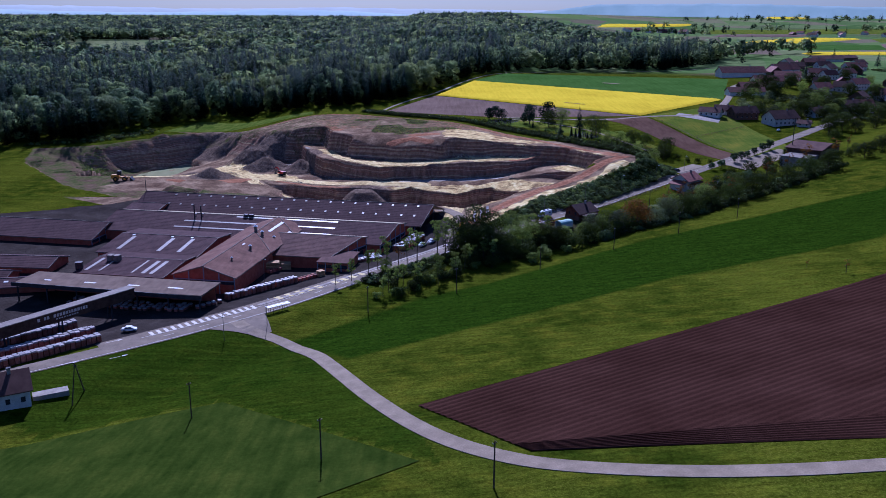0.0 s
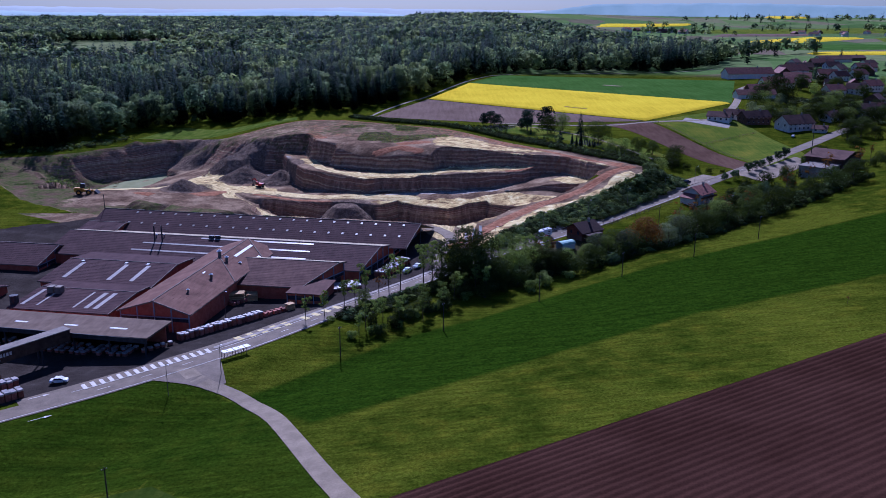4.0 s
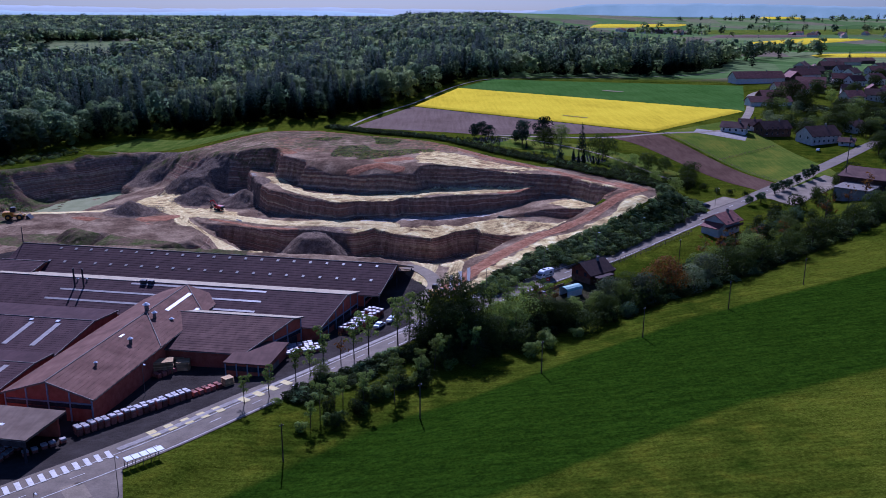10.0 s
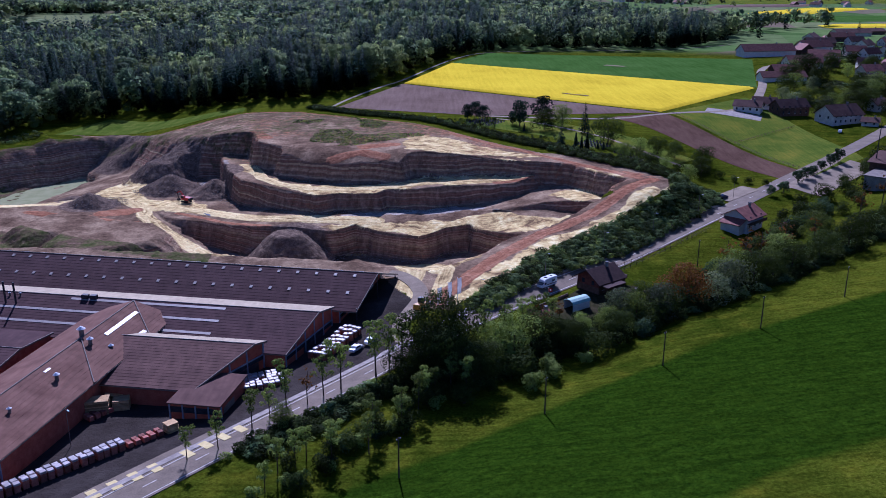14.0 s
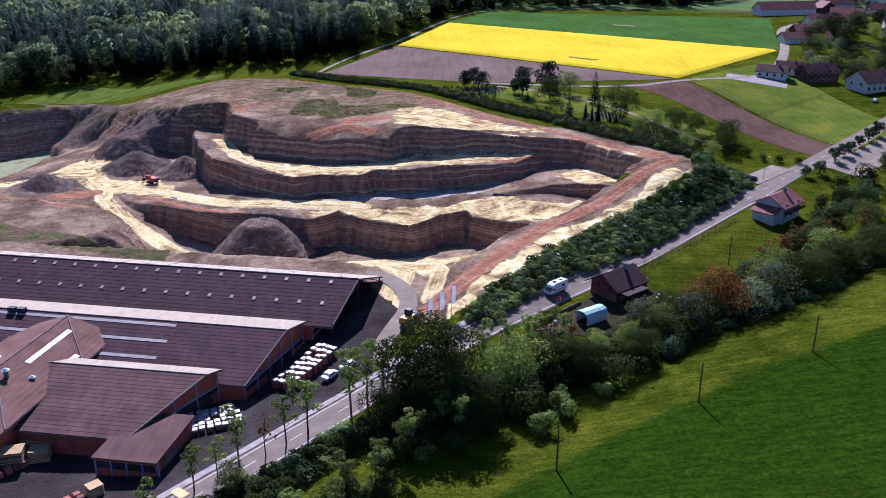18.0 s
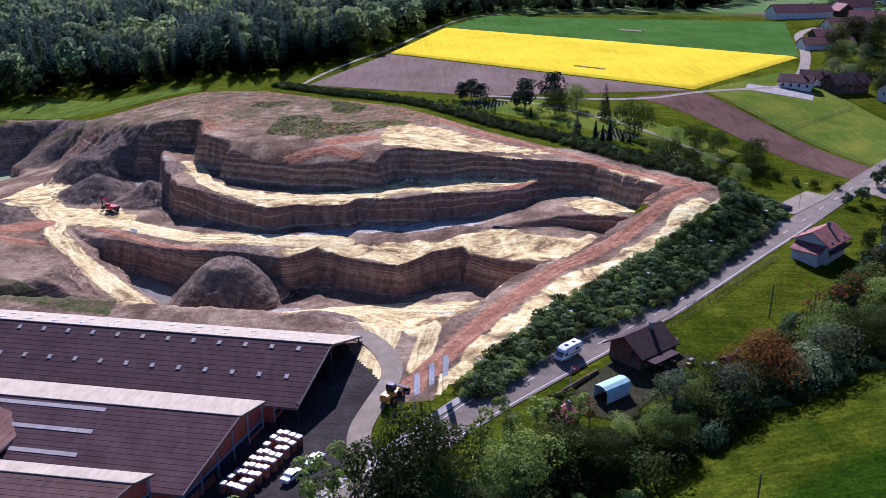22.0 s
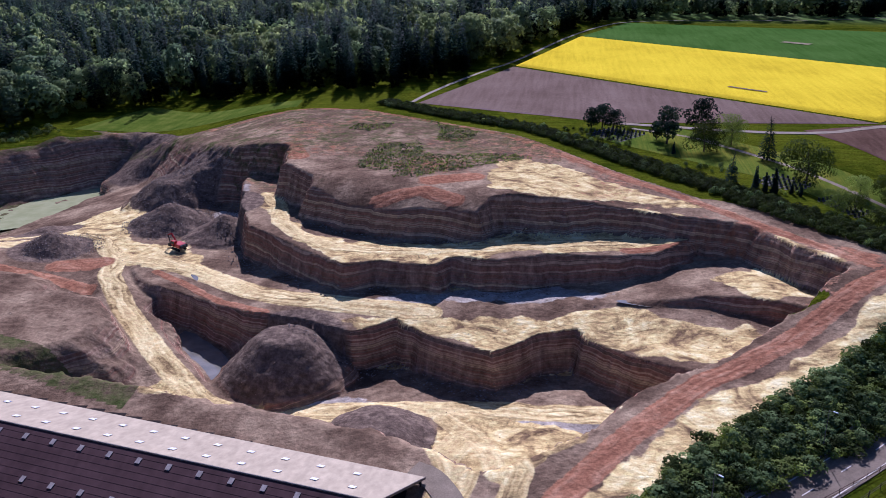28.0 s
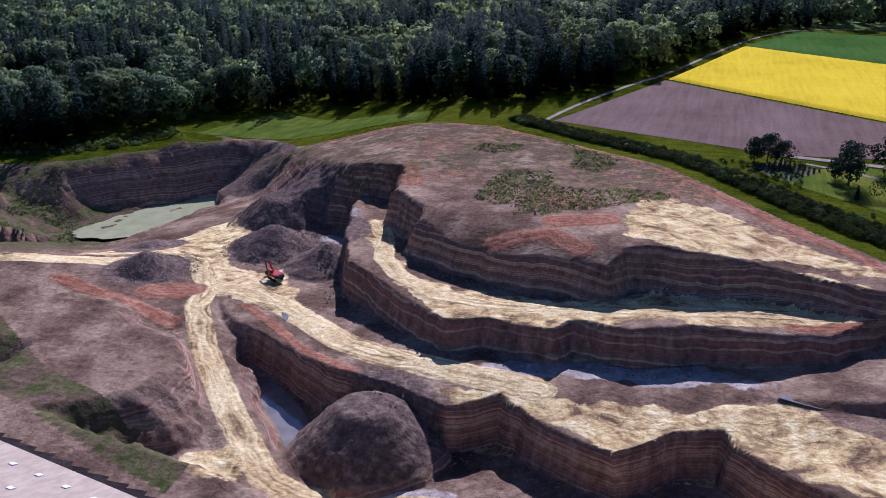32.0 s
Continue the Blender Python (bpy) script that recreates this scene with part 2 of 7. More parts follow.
    def over(under, mask, top, noise, amount, lo, hi):
        return g.mix(g.ramp(g.math("ADD", mask, g.math("MULTIPLY", g.math("SUBTRACT", noise, 0.5), amount)), (lo, 0.0), (hi, 1.0)), under, top)

    worn = g.noise(0.28, 8, 0.7)
    earth = over(earth, g.attr("grey_floor"), grey_earth, worn, 1.0, 0.4, 0.6)
    earth = over(earth, g.attr("sand"), sandy, worn, 1.2, 0.38, 0.6)
    earth = over(earth, track, pale, worn, 0.8, 0.34, 0.6)
    earth = over(earth, red, clay, g.noise(0.35, 7, 0.7), 1.3, 0.38, 0.6)
    weeds = g.ramp(g.noise(0.12, 8, 0.75), (0.36, (0.050, 0.070, 0.016)), (0.48, (0.105, 0.098, 0.040)), (0.58, (0.120, 0.080, 0.052)), (0.70, (0.190, 0.138, 0.088)))
    earth = over(earth, scrub, weeds, g.noise(0.25, 6, 0.7), 1.6, 0.45, 0.75)
    earth = g.mix(0.42, earth, g.ramp(g.noise(0.7, 9, 0.74), (0.36, 0.14), (0.64, 0.90)), "OVERLAY")
    # the patchwork of fields in the far country, coloured brighter in place of haze
    cells = g.node("ShaderNodeTexVoronoi", Scale=0.0042)
    g.link(g.scaled(1.6, 0.8, 0, 25), cells.inputs["Vector"])
    tone = g.node("ShaderNodeSeparateXYZ")
    g.link(cells.outputs["Color"], tone.inputs[0])
    farm = g.ramp(tone.outputs[0], (0.0, (0.120, 0.170, 0.050)), (0.3, (0.090, 0.150, 0.040)), (0.55, (0.170, 0.190, 0.080)), (0.75, (0.150, 0.120, 0.080)), (0.9, (0.070, 0.120, 0.030)))
    grass = g.mix(g.attr("hazy_farland"), grass, g.mix(0.4, farm, g.ramp(g.noise(0.05, 5), (0.3, 0.3), (0.7, 0.8)), "OVERLAY"))
    edge = g.ramp(g.math("ADD", dirt, g.math("MULTIPLY", g.math("SUBTRACT", mid, 0.5), 0.5)), (0.42, 0.0), (0.58, 1.0))
    col = g.mix(edge, grass, earth)
    tar = g.ramp(g.noise(0.12, 5, 0.65), (0.3, (0.032, 0.026, 0.022)), (0.55, (0.050, 0.042, 0.036)), (0.8, (0.084, 0.071, 0.060)))
    col = g.mix(g.ramp(g.attr("paved"), (0.45, 0.0), (0.55, 1.0)), col, tar)
    relief = g.math("ADD", g.math("ADD", g.math("MULTIPLY", g.noise(0.8, 7, 0.62), 0.75), g.math("ADD", g.math("MULTIPLY", ruts, g.math("MULTIPLY", g.math("MAXIMUM", track, red), 0.7)), g.math("MULTIPLY", scrape, g.math("MULTIPLY", g.attr("sand"), 0.9)))), g.math("MULTIPLY", g.math("ADD", g.math("MULTIPLY", bands, 0.6), runs), g.math("MULTIPLY", steep, 1.0)))
    return g.done(col, 0.92, relief, 0.8, 0.7, spec=0.0)


M_GROUND = ground_material()
M_ASPHALT = plain("asphalt", (0.135, 0.105, 0.070), (0.195, 0.153, 0.105), 0.25, 0.85, 0.15)
M_LANE = plain("worn_lane_asphalt", (0.185, 0.145, 0.092), (0.262, 0.208, 0.136), 0.3, 0.9, 0.15)
M_YARD = plain("yard_asphalt", (0.060, 0.054, 0.048), (0.100, 0.090, 0.078), 0.12, 0.9, 0.2)
M_PAINT = plain("white_paint", (0.50, 0.46, 0.39), (0.64, 0.59, 0.50), 1.0, 0.7, 0.05)
M_YELLOW = plain("yellow_road_paint", (0.50, 0.40, 0.13), (0.62, 0.50, 0.20), 1.0, 0.7, 0.05)


def roof_material(name, c1, c2):
    g = Graph(name)
    t = g.noise(0.22, 5)
    streak = g.noise(1.0, 4, 0.6, g.scaled(0.9, 0.15, 1, 10))
    col = g.ramp(t, (0.3, c1), (0.7, c2))
    col = g.mix(0.35, col, g.ramp(streak, (0.3, 0.3), (0.7, 0.75)), "OVERLAY")
    return g.done(col, 0.9, g.noise(5.0, 3), 0.15, 0.05, spec=0.08)


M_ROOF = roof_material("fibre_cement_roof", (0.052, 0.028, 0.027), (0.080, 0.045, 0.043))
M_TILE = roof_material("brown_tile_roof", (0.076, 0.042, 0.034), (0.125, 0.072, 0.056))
# much paler colour for the far slopes of the three large halls
M_ROOFPALE = roof_material("pale_far_slope_roof", (0.385, 0.318, 0.208), (0.430, 0.358, 0.236))
M_WARMTILE = roof_material("weathered_red_brown_tiles", (0.120, 0.062, 0.042), (0.200, 0.112, 0.078))
M_CANOPY = roof_material("weathered_canopy_sheet", (0.120, 0.084, 0.058), (0.180, 0.132, 0.094))
M_REDTILE = varied("red_tile_roof", (0.150, 0.055, 0.040), (0.240, 0.100, 0.070), 0.6, 0.8, 0.3)
M_BRICK = plain("red_brick_wall", (0.270, 0.070, 0.040), (0.380, 0.115, 0.065), 0.6, 0.85, 0.3)
M_DARKSTEEL = plain("dark_steel", (0.030, 0.030, 0.034), (0.055, 0.055, 0.060), 1.0, 0.55, 0.1, metal=0.3)
M_BLUESTEEL = plain("blue_grey_steel", (0.16, 0.20, 0.25), (0.24, 0.29, 0.34), 1.0, 0.5, 0.05)
M_SKYLIGHT = plain("skylight_panel", (0.27, 0.235, 0.20), (0.38, 0.335, 0.29), 1.0, 0.35, 0.05)
M_SHEET = plain("galvanised_sheet", (0.14, 0.115, 0.090), (0.21, 0.175, 0.138), 0.5, 0.7, 0.1)
M_WHITE = varied("white_render", (0.58, 0.52, 0.44), (0.72, 0.65, 0.56), 0.5, 0.85, 0.15, 0.15)
M_WOOD = varied("brown_boards", (0.060, 0.034, 0.022), (0.110, 0.066, 0.044), 0.8, 0.8, 0.25)
M_GLASS = plain("dark_window_glass", (0.020, 0.024, 0.030), (0.040, 0.046, 0.055), 1.0, 0.12, 0.0)
M_CONCRETE = plain("concrete", (0.23, 0.20, 0.165), (0.35, 0.31, 0.255), 0.6, 0.9, 0.2)
M_BARK = plain("bark", (0.050, 0.036, 0.026), (0.110, 0.085, 0.064), 1.5, 0.95, 0.5)
M_LEAF = foliage("broad_leaves", (0.094, 0.140, 0.048), (0.118, 0.168, 0.056), (0.150, 0.198, 0.068))
M_FRESH = foliage("fresh_spring_leaves", (0.160, 0.212, 0.044), (0.194, 0.246, 0.052), (0.236, 0.284, 0.066))
M_DARKLEAF = foliage("dark_leaves", (0.048, 0.080, 0.036), (0.060, 0.096, 0.044), (0.078, 0.116, 0.052))
M_NEEDLE = foliage("spruce_needles", (0.012, 0.026, 0.020), (0.018, 0.037, 0.027), (0.028, 0.052, 0.034))
M_WOODLEAF = foliage("beech_crowns", (0.125, 0.178, 0.062), (0.160, 0.214, 0.076), (0.200, 0.250, 0.092), 0.2, True)
M_WOODDARK = foliage("dark_crowns", (0.066, 0.104, 0.048), (0.086, 0.128, 0.058), (0.110, 0.156, 0.070), 0.2, True)
M_WOODFRESH = foliage("fresh_crowns", (0.180, 0.232, 0.072), (0.210, 0.262, 0.082), (0.240, 0.290, 0.092), 0.2, True)
M_WOODNEEDLE = foliage("spruce_crowns", (0.013, 0.026, 0.018), (0.016, 0.032, 0.022), (0.021, 0.040, 0.027), 0.05, True)
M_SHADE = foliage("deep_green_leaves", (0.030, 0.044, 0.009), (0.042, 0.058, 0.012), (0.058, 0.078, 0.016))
M_RUST = foliage("copper_leaves", (0.130, 0.056, 0.014), (0.200, 0.090, 0.022), (0.260, 0.130, 0.034))
M_GREY = foliage("silver_willow_leaves", (0.095, 0.120, 0.056), (0.150, 0.178, 0.090), (0.215, 0.240, 0.130))

# ---- the lie of the land ----
def lattice(ix, iy, seed):
    h = (ix * 374761393 + iy * 668265263 + seed * 974711) & 0x7FFFFFFF
    h = ((h ^ (h >> 13)) * 1274126177) & 0x7FFFFFFF
    return ((h ^ (h >> 16)) & 0xFFFF) / 65535.0


def grain(x, y, size, seed=0):
    """Smooth noise from 0 to 1 with lumps of that size."""
    x, y = np.asarray(x, float) / size, np.asarray(y, float) / size
    ix, iy = np.floor(x).astype(np.int64), np.floor(y).astype(np.int64)
    fx, fy = x - ix, y - iy
    fx, fy = fx * fx * (3 - 2 * fx), fy * fy * (3 - 2 * fy)
    a, b = lattice(ix, iy, seed), lattice(ix + 1, iy, seed)
    c, d = lattice(ix, iy + 1, seed), lattice(ix + 1, iy + 1, seed)
    return (a * (1 - fx) + b * fx) * (1 - fy) + (c * (1 - fx) + d * fx) * fy


def rough(x, y, size, seed=0):
    return grain(x, y, size, seed) * 0.55 + grain(x, y, size / 2.1, seed + 7) * 0.3 + grain(x, y, size / 4.7, seed + 13) * 0.15 - 0.5


def ease(v, a, b):
    t = np.clip((np.asarray(v, float) - a) / (b - a), 0, 1)
    return t * t * (3 - 2 * t)


def to_line(x, y, pts):
    """Distance to a polyline and the share of its length at the nearest point."""
    best, share = np.full(np.shape(x), 1e9), np.zeros(np.shape(x))
    lens = [math.dist(p[:2], q[:2]) for p, q in zip(pts, pts[1:])]
    run, total = 0.0, sum(lens)
    for (ax, ay, *_), (bx, by, *_), n in zip(pts, pts[1:], lens):
        t = np.clip(((x - ax) * (bx - ax) + (y - ay) * (by - ay)) / (n * n), 0, 1)
        d = np.hypot(x - ax - t * (bx - ax), y - ay - t * (by - ay))
        near = d < best
        best, share = np.where(near, d, best), np.where(near, (run + t * n) / total, share)
        run += n
    return best, share


def inside(x, y, pts):
    hit = np.zeros(np.shape(x), bool)
    for (ax, ay, *_), (bx, by, *_) in zip(pts, pts[1:] + pts[:1]):
        if ay != by:
            hit ^= ((ay > y) != (by > y)) & (x < (bx - ax) * (y - ay) / (by - ay) + ax)
    return hit


def signed(x, y, lip, far):
    """Distance from the lip, above nought on the upper side, which the points far close off."""
    d, _ = to_line(x, y, lip)
    return np.where(inside(x, y, lip + far), d, -d)


ROAD = [(-190, 145), (-150, 173), (-110, 201), (-84, 221), (-71, 232), (-58, 244.5), (-48.5, 254.5), (-40, 265), (-16, 294.5), (2, 317), (20, 337.5), (40, 356), (72, 384), (100, 412), (120, 431), (142, 453), (200, 508), (260, 570), (420, 760)]
PIT = [(-262, 540), (-240, 546), (-222, 556), (-207, 572), (-193, 590), (-179, 600), (-165, 606), (-147, 596), (-120, 562), (-100, 541), (-86, 534), (-73, 529), (-68, 516), (-66, 505), (-53, 492), (-53, 485), (-46, 481), (-41, 477), (-31, 475), (-26, 473), (-17, 472), (-6, 469), (-2, 469), (1, 475), (12, 476), (30, 479), (44, 475), (57, 472), (68, 466), (84, 443), (70, 426), (54, 411), (38, 399), (25, 383), (10, 372)]
PIT_NEAR = [(-10, 380), (-50, 390), (-100, 400), (-150, 408), (-200, 440), (-250, 500)]
LIP_B = [(-88, 530), (-82, 508), (-77, 492), (-67, 475), (-53, 464), (-42, 455), (-33, 449), (-25, 453), (-10, 450), (-7, 456), (6, 453), (18, 459), (33, 459), (45, 461), (53, 468), (62, 482)]
LIP_C = [(16, 450), (24, 446), (33, 445), (55, 443), (67, 440), (78, 435), (90, 448)]
LIP_D = [(-104, 472), (-95, 459), (-85, 453), (-69, 444), (-56, 437), (-44, 434), (-34, 430), (-26, 428), (-17, 434), (-6, 427), (7, 422), (16, 431), (25, 434), (27, 430), (40, 420), (56, 409)]


def road_height(u):
    return np.interp(u, [-200, 0, 115, 150, 200, 262, 320, 440, 900], [-2, 0, 0.6, 1.6, 3.2, 6.5, 10, 17, 24])


def along(x, y):
    """Metres along the straight of the main road, and across it to the south-east."""
    return (x + 60) * 0.688 + (y - 235) * 0.726, (x + 60) * 0.726 - (y - 235) * 0.688


def base(x, y):
    x, y = np.asarray(x, float), np.asarray(y, float)
    u, v = along(x, y)
    r = road_height(u)
    far = np.hypot(x, y)
    top = 16.5 + 0.012 * x.clip(-150, 300) + 0.034 * (y - 480).clip(-60, 105) + 0.02 * (y - 585).clip(0, 300)
    top = top + 0.036 * (588 - y).clip(0, 108) * (1 - ease(x, 4, 44)) * ease(x, -100, -74)
    uu = u + np.clip((-v - 60) * 0.5, 0, 80)
    low = np.interp(uu, [95, 150, 204, 231, 250], [-2.2, 4.5, 7.5, 11.5, 15.5])
    top = top - 14.0 * ease(-x, 78, 168)
    north = low + (top - low) * ease(uu, 222, 252)
    north = np.where(x < -100, np.minimum(north, np.maximum(top, low - 8)), north)
    s = np.clip(v - 26, 0, None)
    south = r - 1.2 * ease(v, 4, 14) * (1 - ease(v, 20, 45)) + 0.155 * s - 0.00012 * s * s.clip(0, 400)
    z = np.where(v > 0, south, r + (north - r) * ease(-v, 5.0 + 12 * ease(u, 262, 285), np.where(u < 110, 40.0, 24.0 + 70 * ease(u, 262, 300))))
    # rolling wooded country behind the pit
    z = z + 30 * (grain(x, y, 430, 77) - 0.45) * ease(far, 780, 1250) * (1 - ease(far, 2100, 2700)) * (1 - ease(x / far.clip(1), 0.02, 0.14))
    # the far country lifts towards the skyline
    z = z + 16 * ease(far, 900, 2600) * (1 - 0.9 * ease(x / far.clip(1), 0.05, 0.3)) + 34 * ease(far, 2500, 4300)
    return z


def pit_floor(x, y):
    s = (x + 47) * -0.68 + (y - 404) * 0.73
    f = np.interp(s, [-40, 0, 30, 85, 120], [-8.5, -9.5, -8.0, -3.5, -2.2])
    west = ease(-x, 108, 190)
    f = f + (-14.5 - f) * west * ease(y, 470, 520) + (2.5 - 0) * ease(x, -5, 24) * (1 - ease(y, 372, 408))
    return f


# heaps: x, y, radius, height, top, flat crown's share
MOUNDS = [(-41, 422.5, 16.5, 11.5, 1.2, 0.28), (-14, 399, 13, 3.6, -5.6, 0.3), (-133, 479, 14, 8.0, 2.2, 0.0), (-106, 505, 16, 8.5, 4.2, 0.05), (-116, 533, 19, 10.0, 5.0, 0.35), (-104, 421, 31, 11.0, 1.6, 0.55), (-128, 438, 24, 8.0, 1.0, 0.5), (-150, 503, 13, 4.5, -5.0, 0.05), (-155, 585, 18, 8.0, -4.0, 0.2), (-84, 496, 15, 9.0, 4.5, 0.0)]


HAUL = [(-47, 404), (-55, 407), (-71, 422), (-91, 443), (-104, 460), (-108, 472), (-122, 488)]


def height(x, y):
    x, y = np.asarray(x, float), np.asarray(y, float)
    b = base(x, y)
    w = rough(x, y, 9.0, 3)
    wob = w * 3.6 + rough(x, y, 26.0, 5) * 3.0 + rough(x, y, 3.6, 8) * 2.6 + rough(x, y, 1.5, 9) * 1.1
    z = pit_floor(x, y) + w * 0.9 + 0.35 * rough(x, y, 2.2, 51)
    # the hollow with the puddle
    d, _ = to_line(x, y, [(-80, 449), (-72, 441), (-63, 432), (-53, 420)])
    z = z + (-11.2 - z) * (1 - ease(d + 2 * w, 3.5, 8.5))
    pd, _ = to_line(x, y, [(-190, 531), (-183, 555), (-172, 577)])
    z = z + (-16.8 - z) * (1 - ease(pd + 4 * w, 6, 15))
    bank = np.minimum(-15.5 + 15.0 * ease(pd + 5 * w, 11, 52) + 4 * rough(x, y, 11, 41), b - 4.5)
    z = np.where((x + 183) < (y - 555) * 0.45, np.maximum(z, bank), z)
    lev_d = -2.6 + 2.4 * ease(x, -95, -30) + 3.2 * ease(x, 20, 60) + 2.2 * ease(y, 425, 446) * ease(x, -70, -30)
    lev_d = lev_d + w * 0.5
    z = z + (lev_d - z) * ease(signed(x, y, LIP_D, [(95, 440), (95, 640), (-104, 640)]) + wob * 0.45, -2.0, 0.3)
    lev_c = 2.0 + 6.5 * ease(x, 18, 70)
    z = z + (lev_c - z) * ease(signed(x, y, LIP_C, [(95, 640), (16, 640)]) + wob * 0.3, -2.2, 0.3) * ease(x, 14, 26)
    lev_b = 8.4 + 1.7 * ease(x, -25, 10) + 0.4 * w + 3.0 * ease(x, 40, 62)
    z = z + (lev_b - z) * ease(signed(x, y, LIP_B, [(62, 640), (-60, 640), (-70, 545)]) + wob * 0.5, -2.4, 0.3)
    for mx, my, mr, mh, mtop, crown in MOUNDS:
        d = np.hypot(x - mx, y - my) * (1 + 0.35 * w) / mr
        cone = mtop - mh * (np.sqrt((d - crown).clip(0) ** 2 + 0.004) - 0.06) / (1 - crown)
        z = np.where(d < 1.05, np.maximum(z, cone + 0.4 * rough(x, y, 2.4, 31) + 0.25 * rough(x, y, 0.9, 33)), z)
    dl, share = to_line(x, y, HAUL)
    z = z + (np.interp(share, [0, 0.2, 0.7, 1], [-8.8, -7.6, -2.6, -3.0]) + 0.3 * w - z) * (1 - ease(dl, 3.4, 6.4))
    soft = 3.4 + 9 * ease(-y, -402, -384) * (x < 5) + 17 * ease(-x, 74, 120) * ease(y, 500, 524)
    dp = signed(x, y, PIT, PIT_NEAR)
    edge, _ = to_line(x, y, PIT + PIT_NEAR + PIT[:1])
    sd = np.where(dp > 0, -edge, edge) + wob * 0.8
    z = z + (b + w * 0.5 * (1 - ease(sd, 10, 40)) - z) * ease(sd, -soft, 0.5)
    return z


def ledges(z, x, y):
    """Harder beds stand out a little from the faces."""
    bed = z + 2.2 * rough(x, y, 40, 21)
    k = bed / 1.9
    f = k - np.floor(k)
    return z + (ease(f, 0.3, 0.7) - f) * 1.0


def ground_z(x, y):
    return float(height(np.array([x]), np.array([y]))[0])


def axis(zones, start, end, rate=1.14):
    """Grid lines: zones of (from, to, step), and ever wider lines outside them."""
    mid = []
    for lo, hi, step in zones:
        mid += list(np.linspace(lo, hi, max(2, round((hi - lo) / step) + 1))[:-1])
    mid.append(zones[-1][1])
    left, right, p, s = [], [], zones[0][0], zones[0][2]
    while p > start:
        s = min(s * rate, 200)
        p -= s
        left.append(p)
    p, s = zones[-1][1], zones[-1][2]
    while p < end:
        s = min(s * rate, 200)
        p += s
        right.append(p)
    return np.array(left[::-1] + mid + right)


def grid_mesh(name, xs, ys, zs, material):
    nx, ny = len(xs), len(ys)
    gx, gy = np.meshgrid(xs, ys)
    co = np.stack([gx, gy, zs], -1).reshape(-1, 3)
    i = (np.arange(ny - 1)[:, None] * nx + np.arange(nx - 1)[None]).ravel()
    return sheet(name, co, np.stack([i, i + 1, i + nx + 1, i + nx], 1), material)


def sheet(name, co, quads, material, smooth=True):
    me = bpy.data.meshes.new(name)
    me.vertices.add(len(co))
    me.vertices.foreach_set("co", np.asarray(co, np.float32).ravel())
    k = quads.shape[1]
    me.loops.add(quads.size)
    me.loops.foreach_set("vertex_index", np.asarray(quads, np.int32).ravel())
    me.polygons.add(len(quads))
    me.polygons.foreach_set("loop_start", np.arange(0, quads.size, k, dtype=np.int32))
    me.polygons.foreach_set("use_smooth", np.full(len(quads), smooth))
    me.update(calc_edges=True)
    me.materials.append(material)
    return me


def paint(me, name, values):
    a = me.attributes.new(name, "FLOAT", "POINT")
    a.data.foreach_set("value", np.asarray(values, np.float32).ravel())


# lanes that lorries have worn, with their widths
TRACKS = [([(-47, 404), (-55, 407), (-71, 422), (-91, 443), (-104, 460), (-108, 472), (-122, 488), (-148, 500)], 3.6),
    ([(-108, 474), (-96, 472), (-84, 467), (-70, 458), (-58, 449), (-46, 443), (-32, 440), (-10, 438)], 4.2),
    ([(-47, 404), (-36, 405), (-22, 409), (4, 412), (36, 413)], 4.0),
    ([(-48, 404), (-56, 398), (-62, 395)], 2.6),
    ([(-122, 486), (-160, 478), (-230, 462)], 5.0),
    ([(-72, 504), (-65, 494), (-60, 480), (-52, 470), (-40, 461), (-24, 460), (0, 462), (24, 467), (50, 472)], 3.0)]
TRACKS += [([(24, 350), (40, 372), (60, 393), (84, 414), (100, 431)], 2.6),
    ([(2, 352), (6, 372), (-2, 388), (4, 402)], 4.0),
    ([(13, 356), (16, 372), (8, 398), (-2, 408)], 2.6),
    ([(-96, 480), (-90, 492), (-84, 502)], 4.0)]
REDS = [([(12, 350), (20, 362), (33, 382), (48, 401), (66, 415), (86, 434), (95, 441)], 2.9),
    ([(-60, 592), (-30, 571), (0, 549), (20, 525), (50, 493), (74, 463), (90, 444)], 2.0),
    ([(-60, 594), (-90, 594), (-120, 580), (-150, 606)], 2.0),
    ([(-152, 465), (-137, 460.5), (-124, 458), (-106, 452)], 2.8),
    ([(-122, 466), (-112, 469)], 5.0),
    ([(-72, 530), (-64, 512)], 4.0),
    ([(38, 463), (53, 466)], 2.2),
    ([(-92, 464), (-80, 456), (-64, 443), (-50, 436)], 1.4),
    ([(-30, 476), (-18, 480), (-8, 474)], 3.0),
    ([(-16, 488), (-6, 492)], 5.0)]
